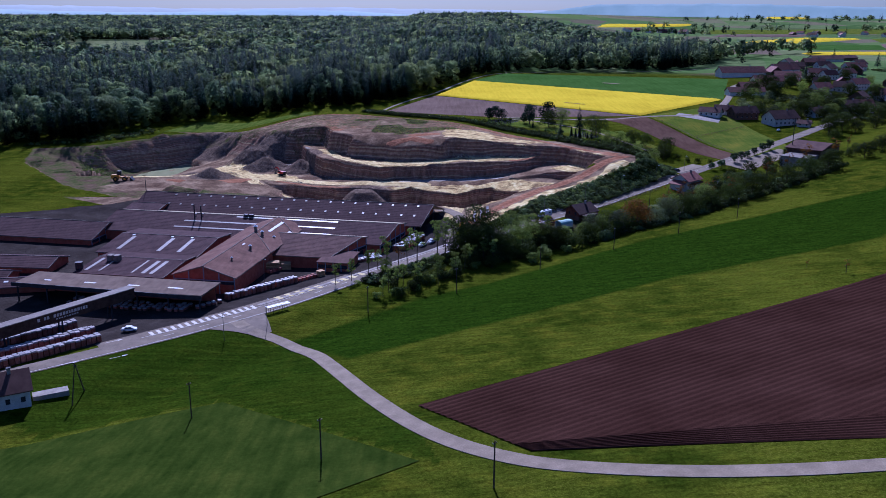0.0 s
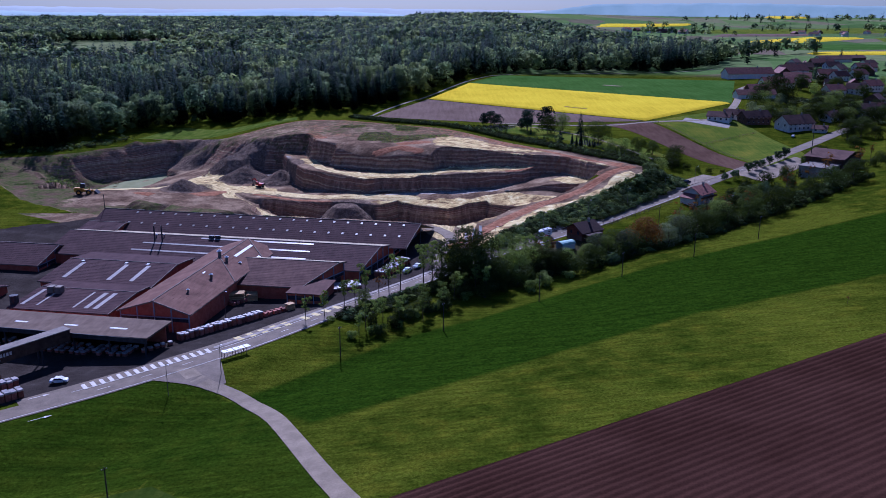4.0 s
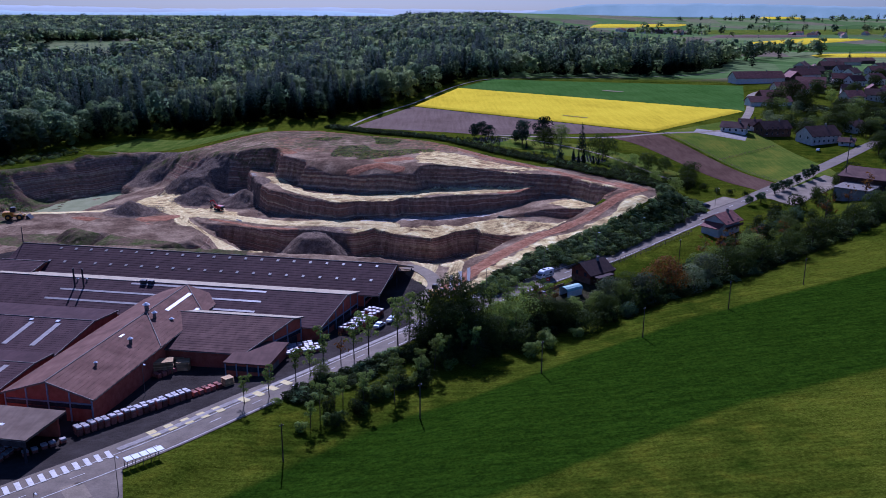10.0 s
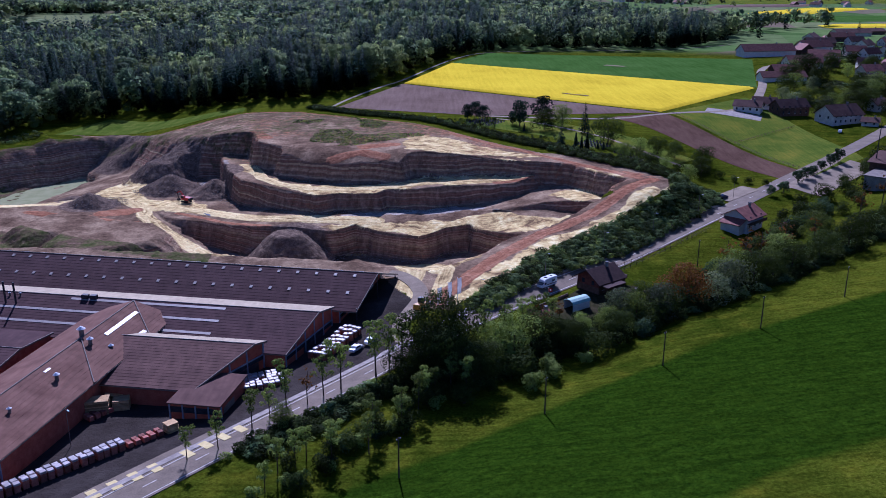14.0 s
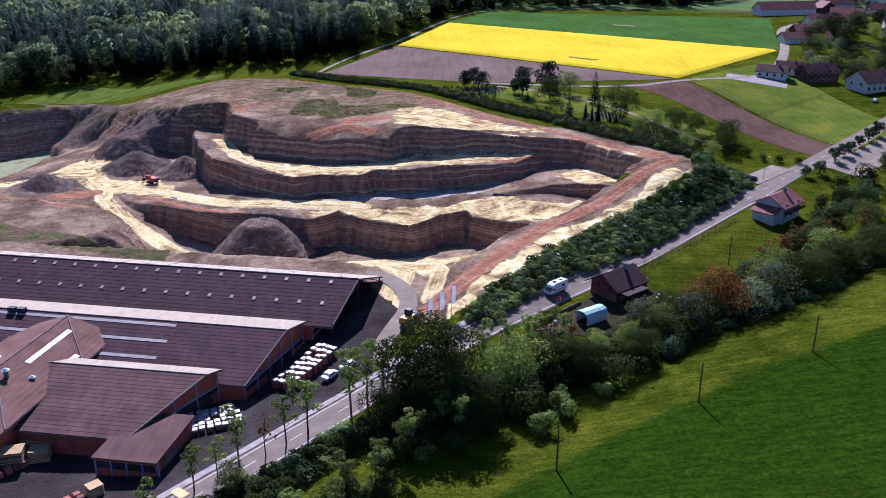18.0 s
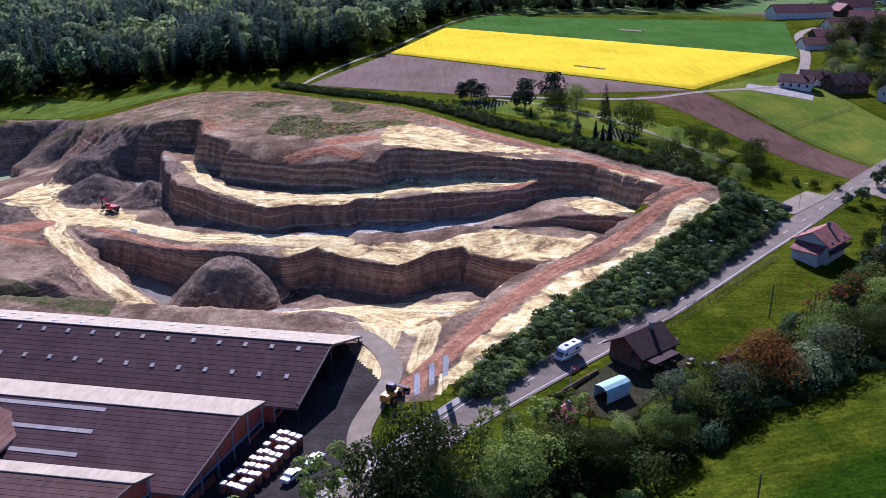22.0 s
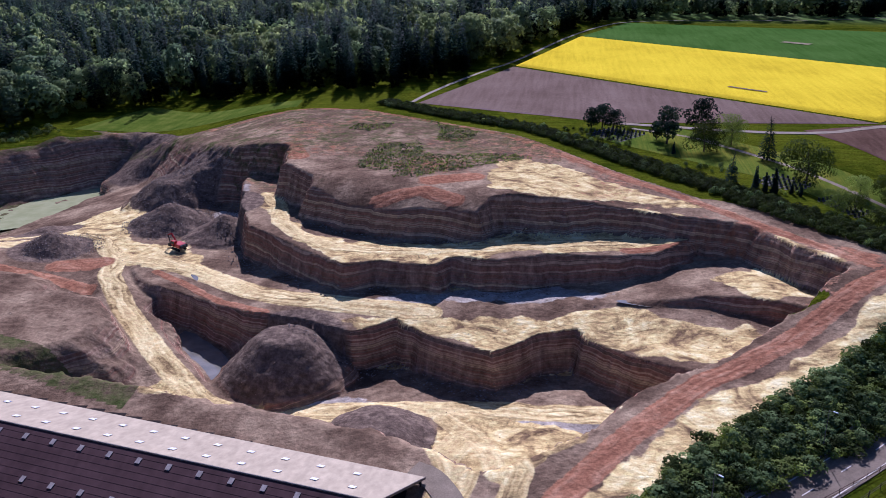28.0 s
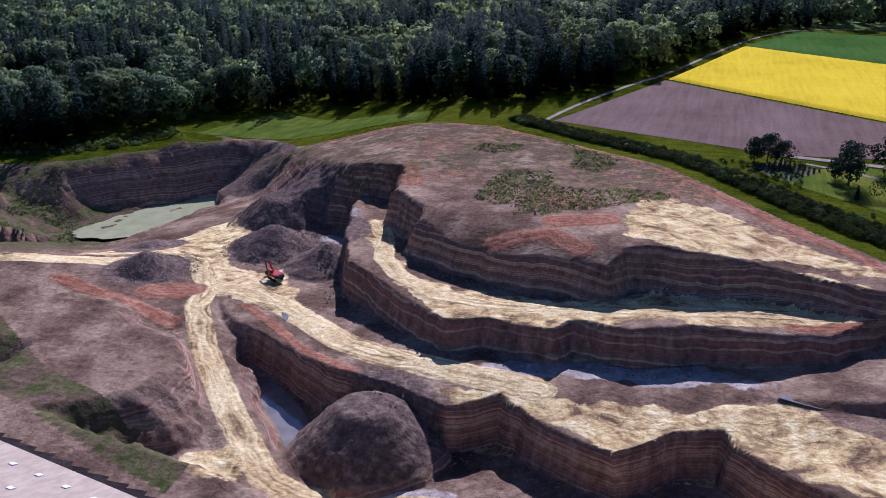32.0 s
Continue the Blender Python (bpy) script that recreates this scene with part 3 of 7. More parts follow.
# bare cream sand and marl
SANDS = [[(0, 511), (10, 516), (22, 507), (42, 494), (57, 480), (40, 482), (30, 481), (12, 477), (2, 480)],
    [(-76, 507), (-68, 508), (-61, 486), (-48, 470), (-35, 465), (-2, 467), (4, 474), (22, 475), (41, 478), (53, 468), (32, 460), (15, 460), (3, 454), (-10, 451), (-25, 454), (-33, 450), (-52, 466), (-67, 488)],
    [(-164, 484), (-152, 509), (-145, 524), (-135, 538), (-123, 522), (-114, 491), (-97, 484), (-86, 477), (-76, 463), (-103, 466), (-122, 483), (-144, 492)]]
SANDS += [[(-30, 433), (-9, 436), (16, 437), (29, 442), (41, 441), (53, 435), (77, 432), (57, 417), (40, 421), (26, 431), (17, 429), (7, 423), (-3, 427), (-21, 430)],
    [(57, 452), (72, 461), (86, 448), (82, 438), (66, 442)],
    [(-2, 408), (8, 410), (28, 404), (36, 400), (24, 380), (14, 366), (4, 380), (-4, 396)],
    [(-62, 392), (-46, 402), (-26, 405), (-12, 410), (-4, 404), (-24, 399), (-44, 392)],
    [(-75, 408), (-66, 414), (-58, 406), (-66, 400)]]
SANDS += [[(17, 346), (26, 351), (48, 372), (74, 396), (99, 424), (93, 433), (67, 409), (43, 389), (24, 364)]]
# greyer ground below the faces that the tracks leave free
GREY_FLOORS = [[(-46, 446), (-20, 441), (0, 444), (16, 445), (34, 450), (20, 456), (-6, 450), (-30, 442)], [(-38, 412), (-4, 412), (10, 412), (36, 414), (46, 412), (34, 404), (0, 407), (-30, 405)], [(-96, 520), (-84, 516), (-80, 500), (-92, 498), (-100, 506)]]


def build_ground():
    xs = axis([(-300, -240, 4.0), (-240, -150, 1.5), (-150, -114, 0.9), (-114, 102, 0.52), (102, 330, 3.0)], -4400, 4400)
    ys = axis([(90, 190, 3.0), (190, 352, 1.6), (352, 400, 0.9), (400, 500, 0.52), (500, 560, 0.8), (560, 625, 1.3), (625, 820, 5.0)], -500, 4700)
    gx, gy = np.meshgrid(xs, ys)
    z = height(gx, gy)
    dzx, dzy = np.gradient(z, xs, axis=1), np.gradient(z, ys, axis=0)
    z = z + (ledges(z, gx, gy) - z) * ease(np.hypot(dzx, dzy), 0.7, 1.4) * (np.hypot(gx, gy - 470) < 260)
    me = grid_mesh("ground", xs, ys, z, M_GROUND)
    edge, _ = to_line(gx, gy, PIT + PIT_NEAR + PIT[:1])
    sd = np.where(inside(gx, gy, PIT + PIT_NEAR), edge, -edge)
    plateau = [(-200, 612), (-134, 584), (-90, 595), (-60, 593), (-28, 571), (3, 550), (23, 526), (53, 494), (77, 464), (98, 446), (104, 438), (98, 428), (78, 430), (66, 464), (0, 470), (-60, 490), (-100, 538), (-150, 580)]
    upper = inside(gx, gy, plateau).astype(float)
    bank = [(6, 344), (16, 345), (34, 367), (52, 388), (72, 407), (98, 430), (98, 441), (60, 420), (20, 390), (-2, 390)]
    soft_in = np.where(((gy > 440) & (gx > -110)) | (gy < 415), ease(sd, -19, -13), ease(sd, -3, 3))
    paint(me, "dirt", np.maximum.reduce([soft_in, upper, inside(gx, gy, bank).astype(float)]))
    def lain(polys, rim, seed):
        out = np.zeros(gx.shape)
        for poly in polys:
            (ax, ay), (bx, by) = np.min(poly, 0) - 14, np.max(poly, 0) + 14
            cols, rows = slice(*np.searchsorted(xs, (ax, bx))), slice(*np.searchsorted(ys, (ay, by)))
            px, py = gx[rows, cols], gy[rows, cols]
            d, _ = to_line(px, py, poly + poly[:1])
            d = np.where(inside(px, py, poly), d, -d) + 7 * rough(px, py, 11, seed) + 3 * rough(px, py, 3, seed + 1)
            out[rows, cols] = np.maximum(out[rows, cols], ease(d, -rim, rim))
        return out

    t = np.zeros(gx.shape)
    for line, wide in TRACKS:
        t = np.maximum(t, 1 - ease(to_line(gx, gy, line)[0], wide * 0.6, wide * 1.15))
    flat = 1 - ease(np.hypot(dzx, dzy), 0.5, 0.85)
    heaps = np.ones(gx.shape)
    for mx, my, mr, *_ in MOUNDS[:5] + MOUNDS[7:]:
        heaps = heaps * ease(np.hypot(gx - mx, gy - my), mr * 0.75, mr * 1.0)
    paint(me, "track", (t * np.maximum(flat, 0.85 * (to_line(gx, gy, HAUL)[0] < 7)) * heaps).clip(0, 1))
    paint(me, "sand", lain(SANDS, 2.0, 91) * (0.25 + 0.75 * flat) * heaps)
    paint(me, "grey_floor", lain(GREY_FLOORS, 3.0, 93) * flat * heaps)
    paint(me, "spoil", (1 - heaps).clip(0, 1))
    t = np.zeros(gx.shape)
    for line, wide in REDS:
        t = np.maximum(t, 1 - ease(to_line(gx, gy, line)[0], wide * 0.5, wide * 1.3))
    t = np.maximum(t * (0.4 + 0.6 * flat), upper * 0.56 * grain(gx, gy, 18, 15))
    paint(me, "red", t)
    across, onward = np.full(gx.shape, 1e9), np.zeros(gx.shape)
    for line, wide in TRACKS + REDS:
        d, share = to_line(gx, gy, line)
        near = d < across
        across = np.where(near, d, across)
        onward = np.where(near, share * sum(math.dist(p, q) for p, q in zip(line, line[1:])), onward)
    paint(me, "across", across.clip(0, 400))
    paint(me, "onward", onward)
    paint(me, "hazy_farland", ease(np.hypot(gx, gy) + 60 * rough(gx, gy, 200, 61), 880, 960))
    west = ease(-gx, 160, 195) * (0.35 + 0.65 * flat) + inside(gx, gy, [(-190, 430), (-60, 385), (-60, 400), (-110, 415), (-150, 440)]) * 0.8
    paint(me, "scrub", np.maximum(upper * (0.30 + 0.28 * ease(gy, 495, 530) * (gx < 20)), west.clip(0, 1)))
    u, v = along(gx, gy)
    strip = [(-120, 195), (-62, 236), (-36, 212), (-17, 172), (-4, 150), (0, 134), (-25, 155), (-52, 178), (-89, 168)]
    paint(me, "mow", 0.75 * inside(gx, gy, strip) + ease(v - np.interp(u, [60, 83, 122, 159, 193, 260], [20, 25.8, 34.6, 46, 61.5, 95]), -1.5, 1.5) * (1 - ease(v - np.interp(u, [-2, 29, 65, 107, 176], [49, 59, 70, 83, 122]), -1.5, 1.5)) * ease(u, -2, 2))
    yard = [(-200, 150), (-110, 212), (-84, 226), (-66, 240), (-50, 257), (-38, 271), (-24, 289), (-6, 311), (8, 328), (2, 340), (6, 352), (0, 362), (-4, 371), (-60, 384), (-150, 402), (-210, 380), (-240, 250)]
    paint(me, "paved", inside(gx, gy, yard).astype(float))
    ob = new("ground", me)
    return tagged(ob, "rolling green meadows with an open clay pit", "ground", kind="structure")


ground = build_ground()

# ---- fields and roads, laid on the ground ----
def patch(name, corners, n, m, material, lift, label, relief=None, thick=0.0):
    """A field between four corners, draped over the ground."""
    s, r = np.meshgrid(np.linspace(0, 1, n), np.linspace(0, 1, m))
    a, b, c, d = (np.array(p, float) for p in corners)
    xy = ((1 - s)[..., None] * a + s[..., None] * b) * (1 - r)[..., None] + ((1 - s)[..., None] * d + s[..., None] * c) * r[..., None]
    z = height(xy[..., 0], xy[..., 1]) + lift
    if relief is not None:
        z = z + relief(s, r, xy)
    if thick:
        rim = (s <= 0) | (s >= 1) | (r <= 0) | (r >= 1)
        z = np.where(rim, z - thick, z)
    i = (np.arange(m - 1)[:, None] * n + np.arange(n - 1)[None]).ravel()
    me = sheet(name, np.concatenate([xy, z[..., None]], -1).reshape(-1, 3), np.stack([i, i + 1, i + n + 1, i + n], 1), material)
    return tagged(new(name, me), label, "field", kind="structure")


def dense(pts, step):
    out = []
    for (ax, ay), (bx, by) in zip(pts, pts[1:]):
        k = max(1, int(math.dist((ax, ay), (bx, by)) / step))
        out += [(ax + (bx - ax) * i / k, ay + (by - ay) * i / k) for i in range(k)]
    return out + [pts[-1]]


def rounded(pts, times=2):
    for _ in range(times):
        new_pts = [pts[0]]
        for p, q in zip(pts, pts[1:]):
            new_pts += [(p[0] * 0.75 + q[0] * 0.25, p[1] * 0.75 + q[1] * 0.25), (p[0] * 0.25 + q[0] * 0.75, p[1] * 0.25 + q[1] * 0.75)]
        pts = new_pts + [pts[-1]]
    return pts


def beside(pts, off):
    """The polyline moved to its right by off metres."""
    p = np.array(pts, float)
    d = np.gradient(p, axis=0)
    d /= np.linalg.norm(d, axis=1)[:, None]
    return p + np.stack([d[:, 1], -d[:, 0]], 1) * off


def ribbon(name, pts, left, right, material, lift, label="", category="road", step=3.0, across=4, kind="structure"):
    """A strip along a polyline from left to right of it, draped over the ground; with a skirt at both sides."""
    pts = dense(pts, step)
    offs = [-left] + list(np.linspace(-left, right, across)) + [right]
    rows = []
    for k, o in enumerate(offs):
        xy = beside(pts, o)
        z = height(xy[:, 0], xy[:, 1]) + (lift if 0 < k < len(offs) - 1 else -0.4)
        rows.append(np.concatenate([xy, z[:, None]], 1))
    co = np.stack(rows, 1)
    n = len(offs)
    i = (np.arange(len(pts) - 1)[:, None] * n + np.arange(n - 1)[None]).ravel()
    me = sheet(name, co.reshape(-1, 3), np.stack([i, i + 1, i + n + 1, i + n], 1), material, False)
    return tagged(new(name, me), label, category, kind=kind)


def furrow_mat():
    g = Graph("ploughed_soil")
    a = g.noise(0.06, 5)
    f = g.noise(2.2, 5, 0.7)
    col = g.ramp(a, (0.3, (0.034, 0.0155, 0.0105)), (0.7, (0.056, 0.027, 0.0185)))
    return g.done(g.mix(0.45, col, g.ramp(f, (0.3, 0.2), (0.7, 0.85)), "OVERLAY"), 0.95, f, 0.6, 0.2, spec=0.0)


def crop_mat(name, c1, c2, c3, s=0.05, turn=0.0, rows=2.0):
    g = Graph(name)
    a = g.noise(s, 4)
    f = g.noise(1.2, 5, 0.7)
    st = g.noise(1.0, 3, 0.5, g.scaled(rows, 0.03, 1, turn))
    col = g.ramp(g.math("ADD", g.math("MULTIPLY", a, 0.6), g.math("MULTIPLY", st, 0.4)), (0.34, c1), (0.5, c2), (0.68, c3))
    return g.done(g.mix(0.3, col, g.ramp(f, (0.3, 0.25), (0.7, 0.85)), "OVERLAY"), 0.95, f, 0.5, 0.3, spec=0.0)


M_FURROW = furrow_mat()
M_RAPE = crop_mat("rape_blossom", (0.52, 0.385, 0.003), (0.64, 0.480, 0.004), (0.72, 0.550, 0.008), 0.03, 55, 0.5)
M_WHEAT = crop_mat("young_wheat", (0.040, 0.088, 0.012), (0.056, 0.115, 0.018), (0.076, 0.138, 0.026), 0.03, 60, 0.4)
M_SOIL = crop_mat("harrowed_soil", (0.125, 0.088, 0.064), (0.165, 0.118, 0.088), (0.200, 0.148, 0.112), 0.03, 40, 0.5)
M_BROWNSOIL = crop_mat("brown_tilled_soil", (0.080, 0.048, 0.032), (0.108, 0.066, 0.045), (0.140, 0.088, 0.060), 0.05, 40, 0.5)
M_PALEPATCH = crop_mat("pale_bare_soil", (0.16, 0.15, 0.08), (0.22, 0.19, 0.11), (0.30, 0.26, 0.16), 0.2)
M_PASTURE = crop_mat("pasture_grass", (0.060, 0.096, 0.010), (0.098, 0.128, 0.014), (0.185, 0.170, 0.018), 0.07)

def ridges(s, r, xy):
    """Furrows along the upper edge, and some along the road below."""
    a = (xy[..., 0] + 4) * -0.478 + (xy[..., 1] - 163) * 0.878
    head = ease(r, 0.86, 0.88)
    wave = np.abs(np.sin(a * math.pi / 1.9)) * (1 - head) + np.abs(np.sin(r * math.pi * 62)) * head
    return 0.24 * wave ** 1.5 + 0.08 * rough(xy[..., 0], xy[..., 1], 1.2, 4)


patch("ploughed_field", [(-5, 163), (200, 274), (200, 118), (16, 136)], 240, 460, M_FURROW, 0.10, "dark brown ploughed field with long furrows", ridges)
M_RIMGRASS = crop_mat("uneven_rim_grass", (0.046, 0.078, 0.008), (0.080, 0.112, 0.012), (0.125, 0.145, 0.022), 0.12, 70, 0.3)
patch("rape_field", [(-6, 703), (134, 579), (214, 661), (27, 815)], 90, 60, M_RAPE, 1.1, "bright yellow rapeseed field in bloom", lambda s, r, xy: 0.2 * rough(xy[..., 0], xy[..., 1], 3, 2), 1.0)
patch("wheat_field", [(27, 817), (216, 663), (270, 820), (60, 890)], 60, 40, M_WHEAT, 0.5, "even green field of young wheat", None, 0.5)
patch("bare_strip", [(90, 641), (104, 629), (105, 630.5), (91, 642.5)], 14, 3, M_SOIL, 1.35, "bare strip of soil within the rape", lambda s, r, xy: 0.2 * rough(xy[..., 0], xy[..., 1], 3, 2))
patch("harrowed_field", [(-41, 606), (36, 574), (133, 577), (-7, 700)], 60, 50, M_SOIL, 0.12, "bare grey-brown harrowed field")
patch("bare_strip", [(143, 786), (156, 775), (160, 779), (147, 790)], 10, 4, M_PALEPATCH, 0.75, "pale bare patch within the wheat")
patch("harrowed_strip", [(104, 566), (160, 462), (172, 470), (134, 576)], 40, 20, M_BROWNSOIL, 0.12, "bare brown strip of soil beside the pasture")
patch("pasture", [(137, 577), (173, 471), (205, 500), (196, 626)], 40, 40, M_PASTURE, 0.10, "bright green pasture with yellow flowers")

patch("graveyard_lawn", [(30, 552), (108, 482), (128, 497), (62, 566)], 50, 24, M_PASTURE, 0.10, "green lawn of the graveyard")
patch("rim_meadow", [(-200, 606), (-92, 601), (-94, 616), (-186, 656)], 60, 24, M_RIMGRASS, 0.12, "sunlit grass strip between the pit and the forest")

CENTRE = rounded(ROAD)
ribbon("road", CENTRE, 3.6, 3.6, M_ASPHALT, 0.14, "grey asphalt main road with white lines", step=2.5)
FARM = rounded([(-62, 238), (-56, 230), (-47.6, 227), (-36.4, 214.3), (-25.1, 190.9), (-16.6, 172.6), (-7, 155), (1.9, 142.7), (11.8, 134), (21, 129), (38.7, 123.7), (56, 121.2), (71, 120.6), (160, 121)])
ribbon("walkway", [(-92, 214.5), (-84, 221), (-71, 232), (-58, 244.5), (-48.5, 254.5), (-40, 265), (-28, 279.7)], 7.6, -3.5, M_ASPHALT, 0.13, "asphalt walkway beside the main road", "pavement", step=2.5)
ribbon("farm_road", FARM, 2.1, 2.1, M_LANE, 0.14, "narrow pale asphalt farm road", step=2.5)
patch("junction", [(-67.5, 230.5), (-54, 243.5), (-49.5, 230.8), (-53, 227)], 12, 12, M_ASPHALT, 0.13, "asphalt mouth of the farm road")

# ---- builders ----
def part(name, bm, material, parent=None, label="", smooth=False):
    me = bpy.data.meshes.new(name)
    bm.to_mesh(me)
    bm.free()
    for p in me.polygons:
        p.use_smooth = smooth
    for m in material if isinstance(material, (list, tuple)) else [material]:
        me.materials.append(m)
    ob = new(name, me)
    if parent is not None:
        ob.parent = parent
    return tagged(ob, label)


def thing(name, m, label, category, group="", kind=""):
    ob = new(name)
    ob.empty_display_size = 0.5
    ob.matrix_world = m
    return tagged(ob, label, category, group, kind)


def box(bm, x0, x1, y0, y1, z0, z1, turn=None):
    vs = [bm.verts.new(Vector((x, y, z)) if turn is None else turn @ Vector((x, y, z))) for z in (z0, z1) for y in (y0, y1) for x in (x0, x1)]
    for f in ((0, 2, 3, 1), (4, 5, 7, 6), (0, 1, 5, 4), (2, 6, 7, 3), (0, 4, 6, 2), (1, 3, 7, 5)):
        bm.faces.new([vs[i] for i in f])
    return bm


def boxes(*dims):
    bm = bmesh.new()
    for d in dims:
        box(bm, *d)
    return bm


def tube(bm, p, q, r0, r1, sides=8):
    """A tapered round bar from p to q."""
    p, q = Vector(p), Vector(q)
    turn = (q - p).to_track_quat("Z", "Y").to_matrix()
    rings = []
    for c, r in ((p, r0), (q, r1)):
        rings.append([bm.verts.new(c + turn @ Vector((r * math.cos(a), r * math.sin(a), 0))) for a in (2 * math.pi * k / sides for k in range(sides))])
    for k in range(sides):
        bm.faces.new([rings[0][k], rings[0][(k + 1) % sides], rings[1][(k + 1) % sides], rings[1][k]])
    bm.faces.new(rings[0][::-1])
    bm.faces.new(rings[1])
    return bm


def prism(bm, pts, y0, y1):
    """A solid with the outline pts in x and z, from y0 to y1."""
    a = [bm.verts.new((x, y0, z)) for x, z in pts]
    b = [bm.verts.new((x, y1, z)) for x, z in pts]
    n = len(pts)
    bm.faces.new(a)
    bm.faces.new(b[::-1])
    for i in range(n):
        bm.faces.new([a[i], b[i], b[(i + 1) % n], a[(i + 1) % n]])
    bmesh.ops.recalc_face_normals(bm, faces=bm.faces)
    return bm


# ---- trees ----
def leaf_cloud(rng, centres, radii, count, size, squash=0.8, droop=0.0):
    """Small bent leaf clumps over the shells of several balls: four corners and a raised middle."""
    k = rng.integers(0, len(centres), count)
    d = rng.normal(size=(count, 3))
    d /= np.linalg.norm(d, axis=1)[:, None]
    d[:, 2] = np.where(d[:, 2] < -0.7, -d[:, 2], d[:, 2])
    c = np.asarray(centres)[k] + d * (np.asarray(radii)[k] * rng.uniform(0.72, 1.06, count))[:, None] * [1, 1, squash]
    nrm = d + rng.normal(size=(count, 3)) * 0.30 + [0, 0, 0.15]
    nrm /= np.linalg.norm(nrm, axis=1)[:, None]
    a = np.cross(nrm, rng.normal(size=(count, 3)))
    a /= np.linalg.norm(a, axis=1)[:, None]
    b = np.cross(nrm, a)
    s = size * rng.uniform(0.6, 1.35, count)[:, None]
    co = np.stack([c - a * s, c - b * s * 0.7 - nrm * s * 0.3, c + a * s * 0.9, c + b * s * 0.75 - nrm * s * 0.25], 1)
    co[:, :, 2] -= droop * rng.uniform(0, 1, (count, 1))
    return co.reshape(-1, 3), np.arange(count * 4).reshape(-1, 4)


def broad_crown(seed, h, wide, count, size, low=0.22, lobes=9):
    rng = np.random.default_rng(seed)
    cs, rs = [], []
    for i in range(lobes):
        z = low + (1 - low) * (0.08 + 0.76 * (i + rng.random()) / lobes)
        reach = wide * 0.55 * math.sqrt(max(0.05, 1 - ((z - 0.45) / 0.58) ** 2)) * rng.uniform(0.5, 1.0)
        a = 2.4 * i + rng.uniform(-0.5, 0.5)
        cs.append((math.cos(a) * reach, math.sin(a) * reach, z * h))
        rs.append(wide * rng.uniform(0.26, 0.42))
    cs.append((0, 0, h * 0.78))
    rs.append(wide * 0.40)
    cs.append((0, 0, h * 0.52))
    rs.append(wide * 0.46)
    return leaf_cloud(rng, cs, rs, count, size)


def spruce_crown(seed, h, wide, tiers, per, size):
    """Whorls of drooping boughs, narrowing to the tip, clothed in small sprays."""
    rng = np.random.default_rng(seed)
    n = int(tiers * per * 1.5)
    f = 1 - np.sqrt(rng.random(n) * 0.985 + 0.015)
    f = 0.06 + 0.94 * f
    tier = f * tiers - np.floor(f * tiers)
    a = rng.uniform(0, 2 * math.pi, n) + 0.0
    r = (wide * 0.5 * (1 - f) ** 0.9 + 0.1) * (1.12 - 0.45 * tier) * rng.uniform(0.75, 1.08, n) * (1 + 0.16 * np.sin(a * 3 + f * 9))
    z = h * f
    out = np.stack([np.cos(a), np.sin(a), np.zeros(n)], 1)
    side = np.stack([-np.sin(a), np.cos(a), np.zeros(n)], 1)
    down = out * 0.86 + np.array([0, 0, -0.5])
    c = out * r[:, None] + np.array([0, 0, 1.0]) * z[:, None]
    w = (size * (0.45 + 0.55 * (1 - f)) * rng.uniform(0.7, 1.2, n))[:, None]
    lean = side * rng.uniform(-0.4, 0.4, (n, 1))
    co = np.stack([c - (down + lean) * w * 0.8, c - side * w * 0.55, c + (down + lean) * w * 0.9, c + side * w * 0.55], 1)
    return co.reshape(-1, 3), np.arange(n * 4).reshape(-1, 4)


def trunk_bm(seed, h, wide, r, limbs=6, top=0.75, low=0.3):
    rng = random.Random(seed)
    bm = bmesh.new()
    bend = Vector((rng.uniform(-0.3, 0.3), rng.uniform(-0.3, 0.3), h * top * 0.5))
    tube(bm, (0, 0, -0.4), bend, r * 1.15, r * 0.8)
    tip = Vector((rng.uniform(-0.4, 0.4), rng.uniform(-0.4, 0.4), h * top))
    tube(bm, bend, tip, r * 0.8, r * 0.25)
    for i in range(limbs):
        a = 2 * math.pi * i / limbs + rng.uniform(-0.4, 0.4)
        z = h * rng.uniform(low, top * 0.85)
        s = bend * (z / bend.z) if z < bend.z else bend + (tip - bend) * ((z - bend.z) / (tip.z - bend.z))
        s = Vector((s.x, s.y, z))
        e = s + Vector((math.cos(a), math.sin(a), rng.uniform(0.5, 1.1))) * wide * rng.uniform(0.25, 0.42)
        tube(bm, s, e, r * 0.42, r * 0.1, 6)
    return bm


def tree(name, seed, h, wide, kind, leaf, label, count=900, size=0.45, low=0.22):
    """One tree as a thing with its trunk and crown, to be copied."""
    root = thing(name, pose(0, 0, -900), label, "tree")
    if kind == "spruce":
        part("trunk", trunk_bm(seed, h, wide, 0.018 * h, 0, 0.95), M_BARK, root)
        co, q = spruce_crown(seed, h, wide, 20, 22, 0.6)
    else:
        part("trunk", trunk_bm(seed, h, wide, 0.02 * h + 0.05), M_BARK, root)
        co, q = broad_crown(seed, h, wide, count, size, low)
    crown = new("crown", sheet("crown", co, q, leaf, False))
    crown.parent = root
    return root


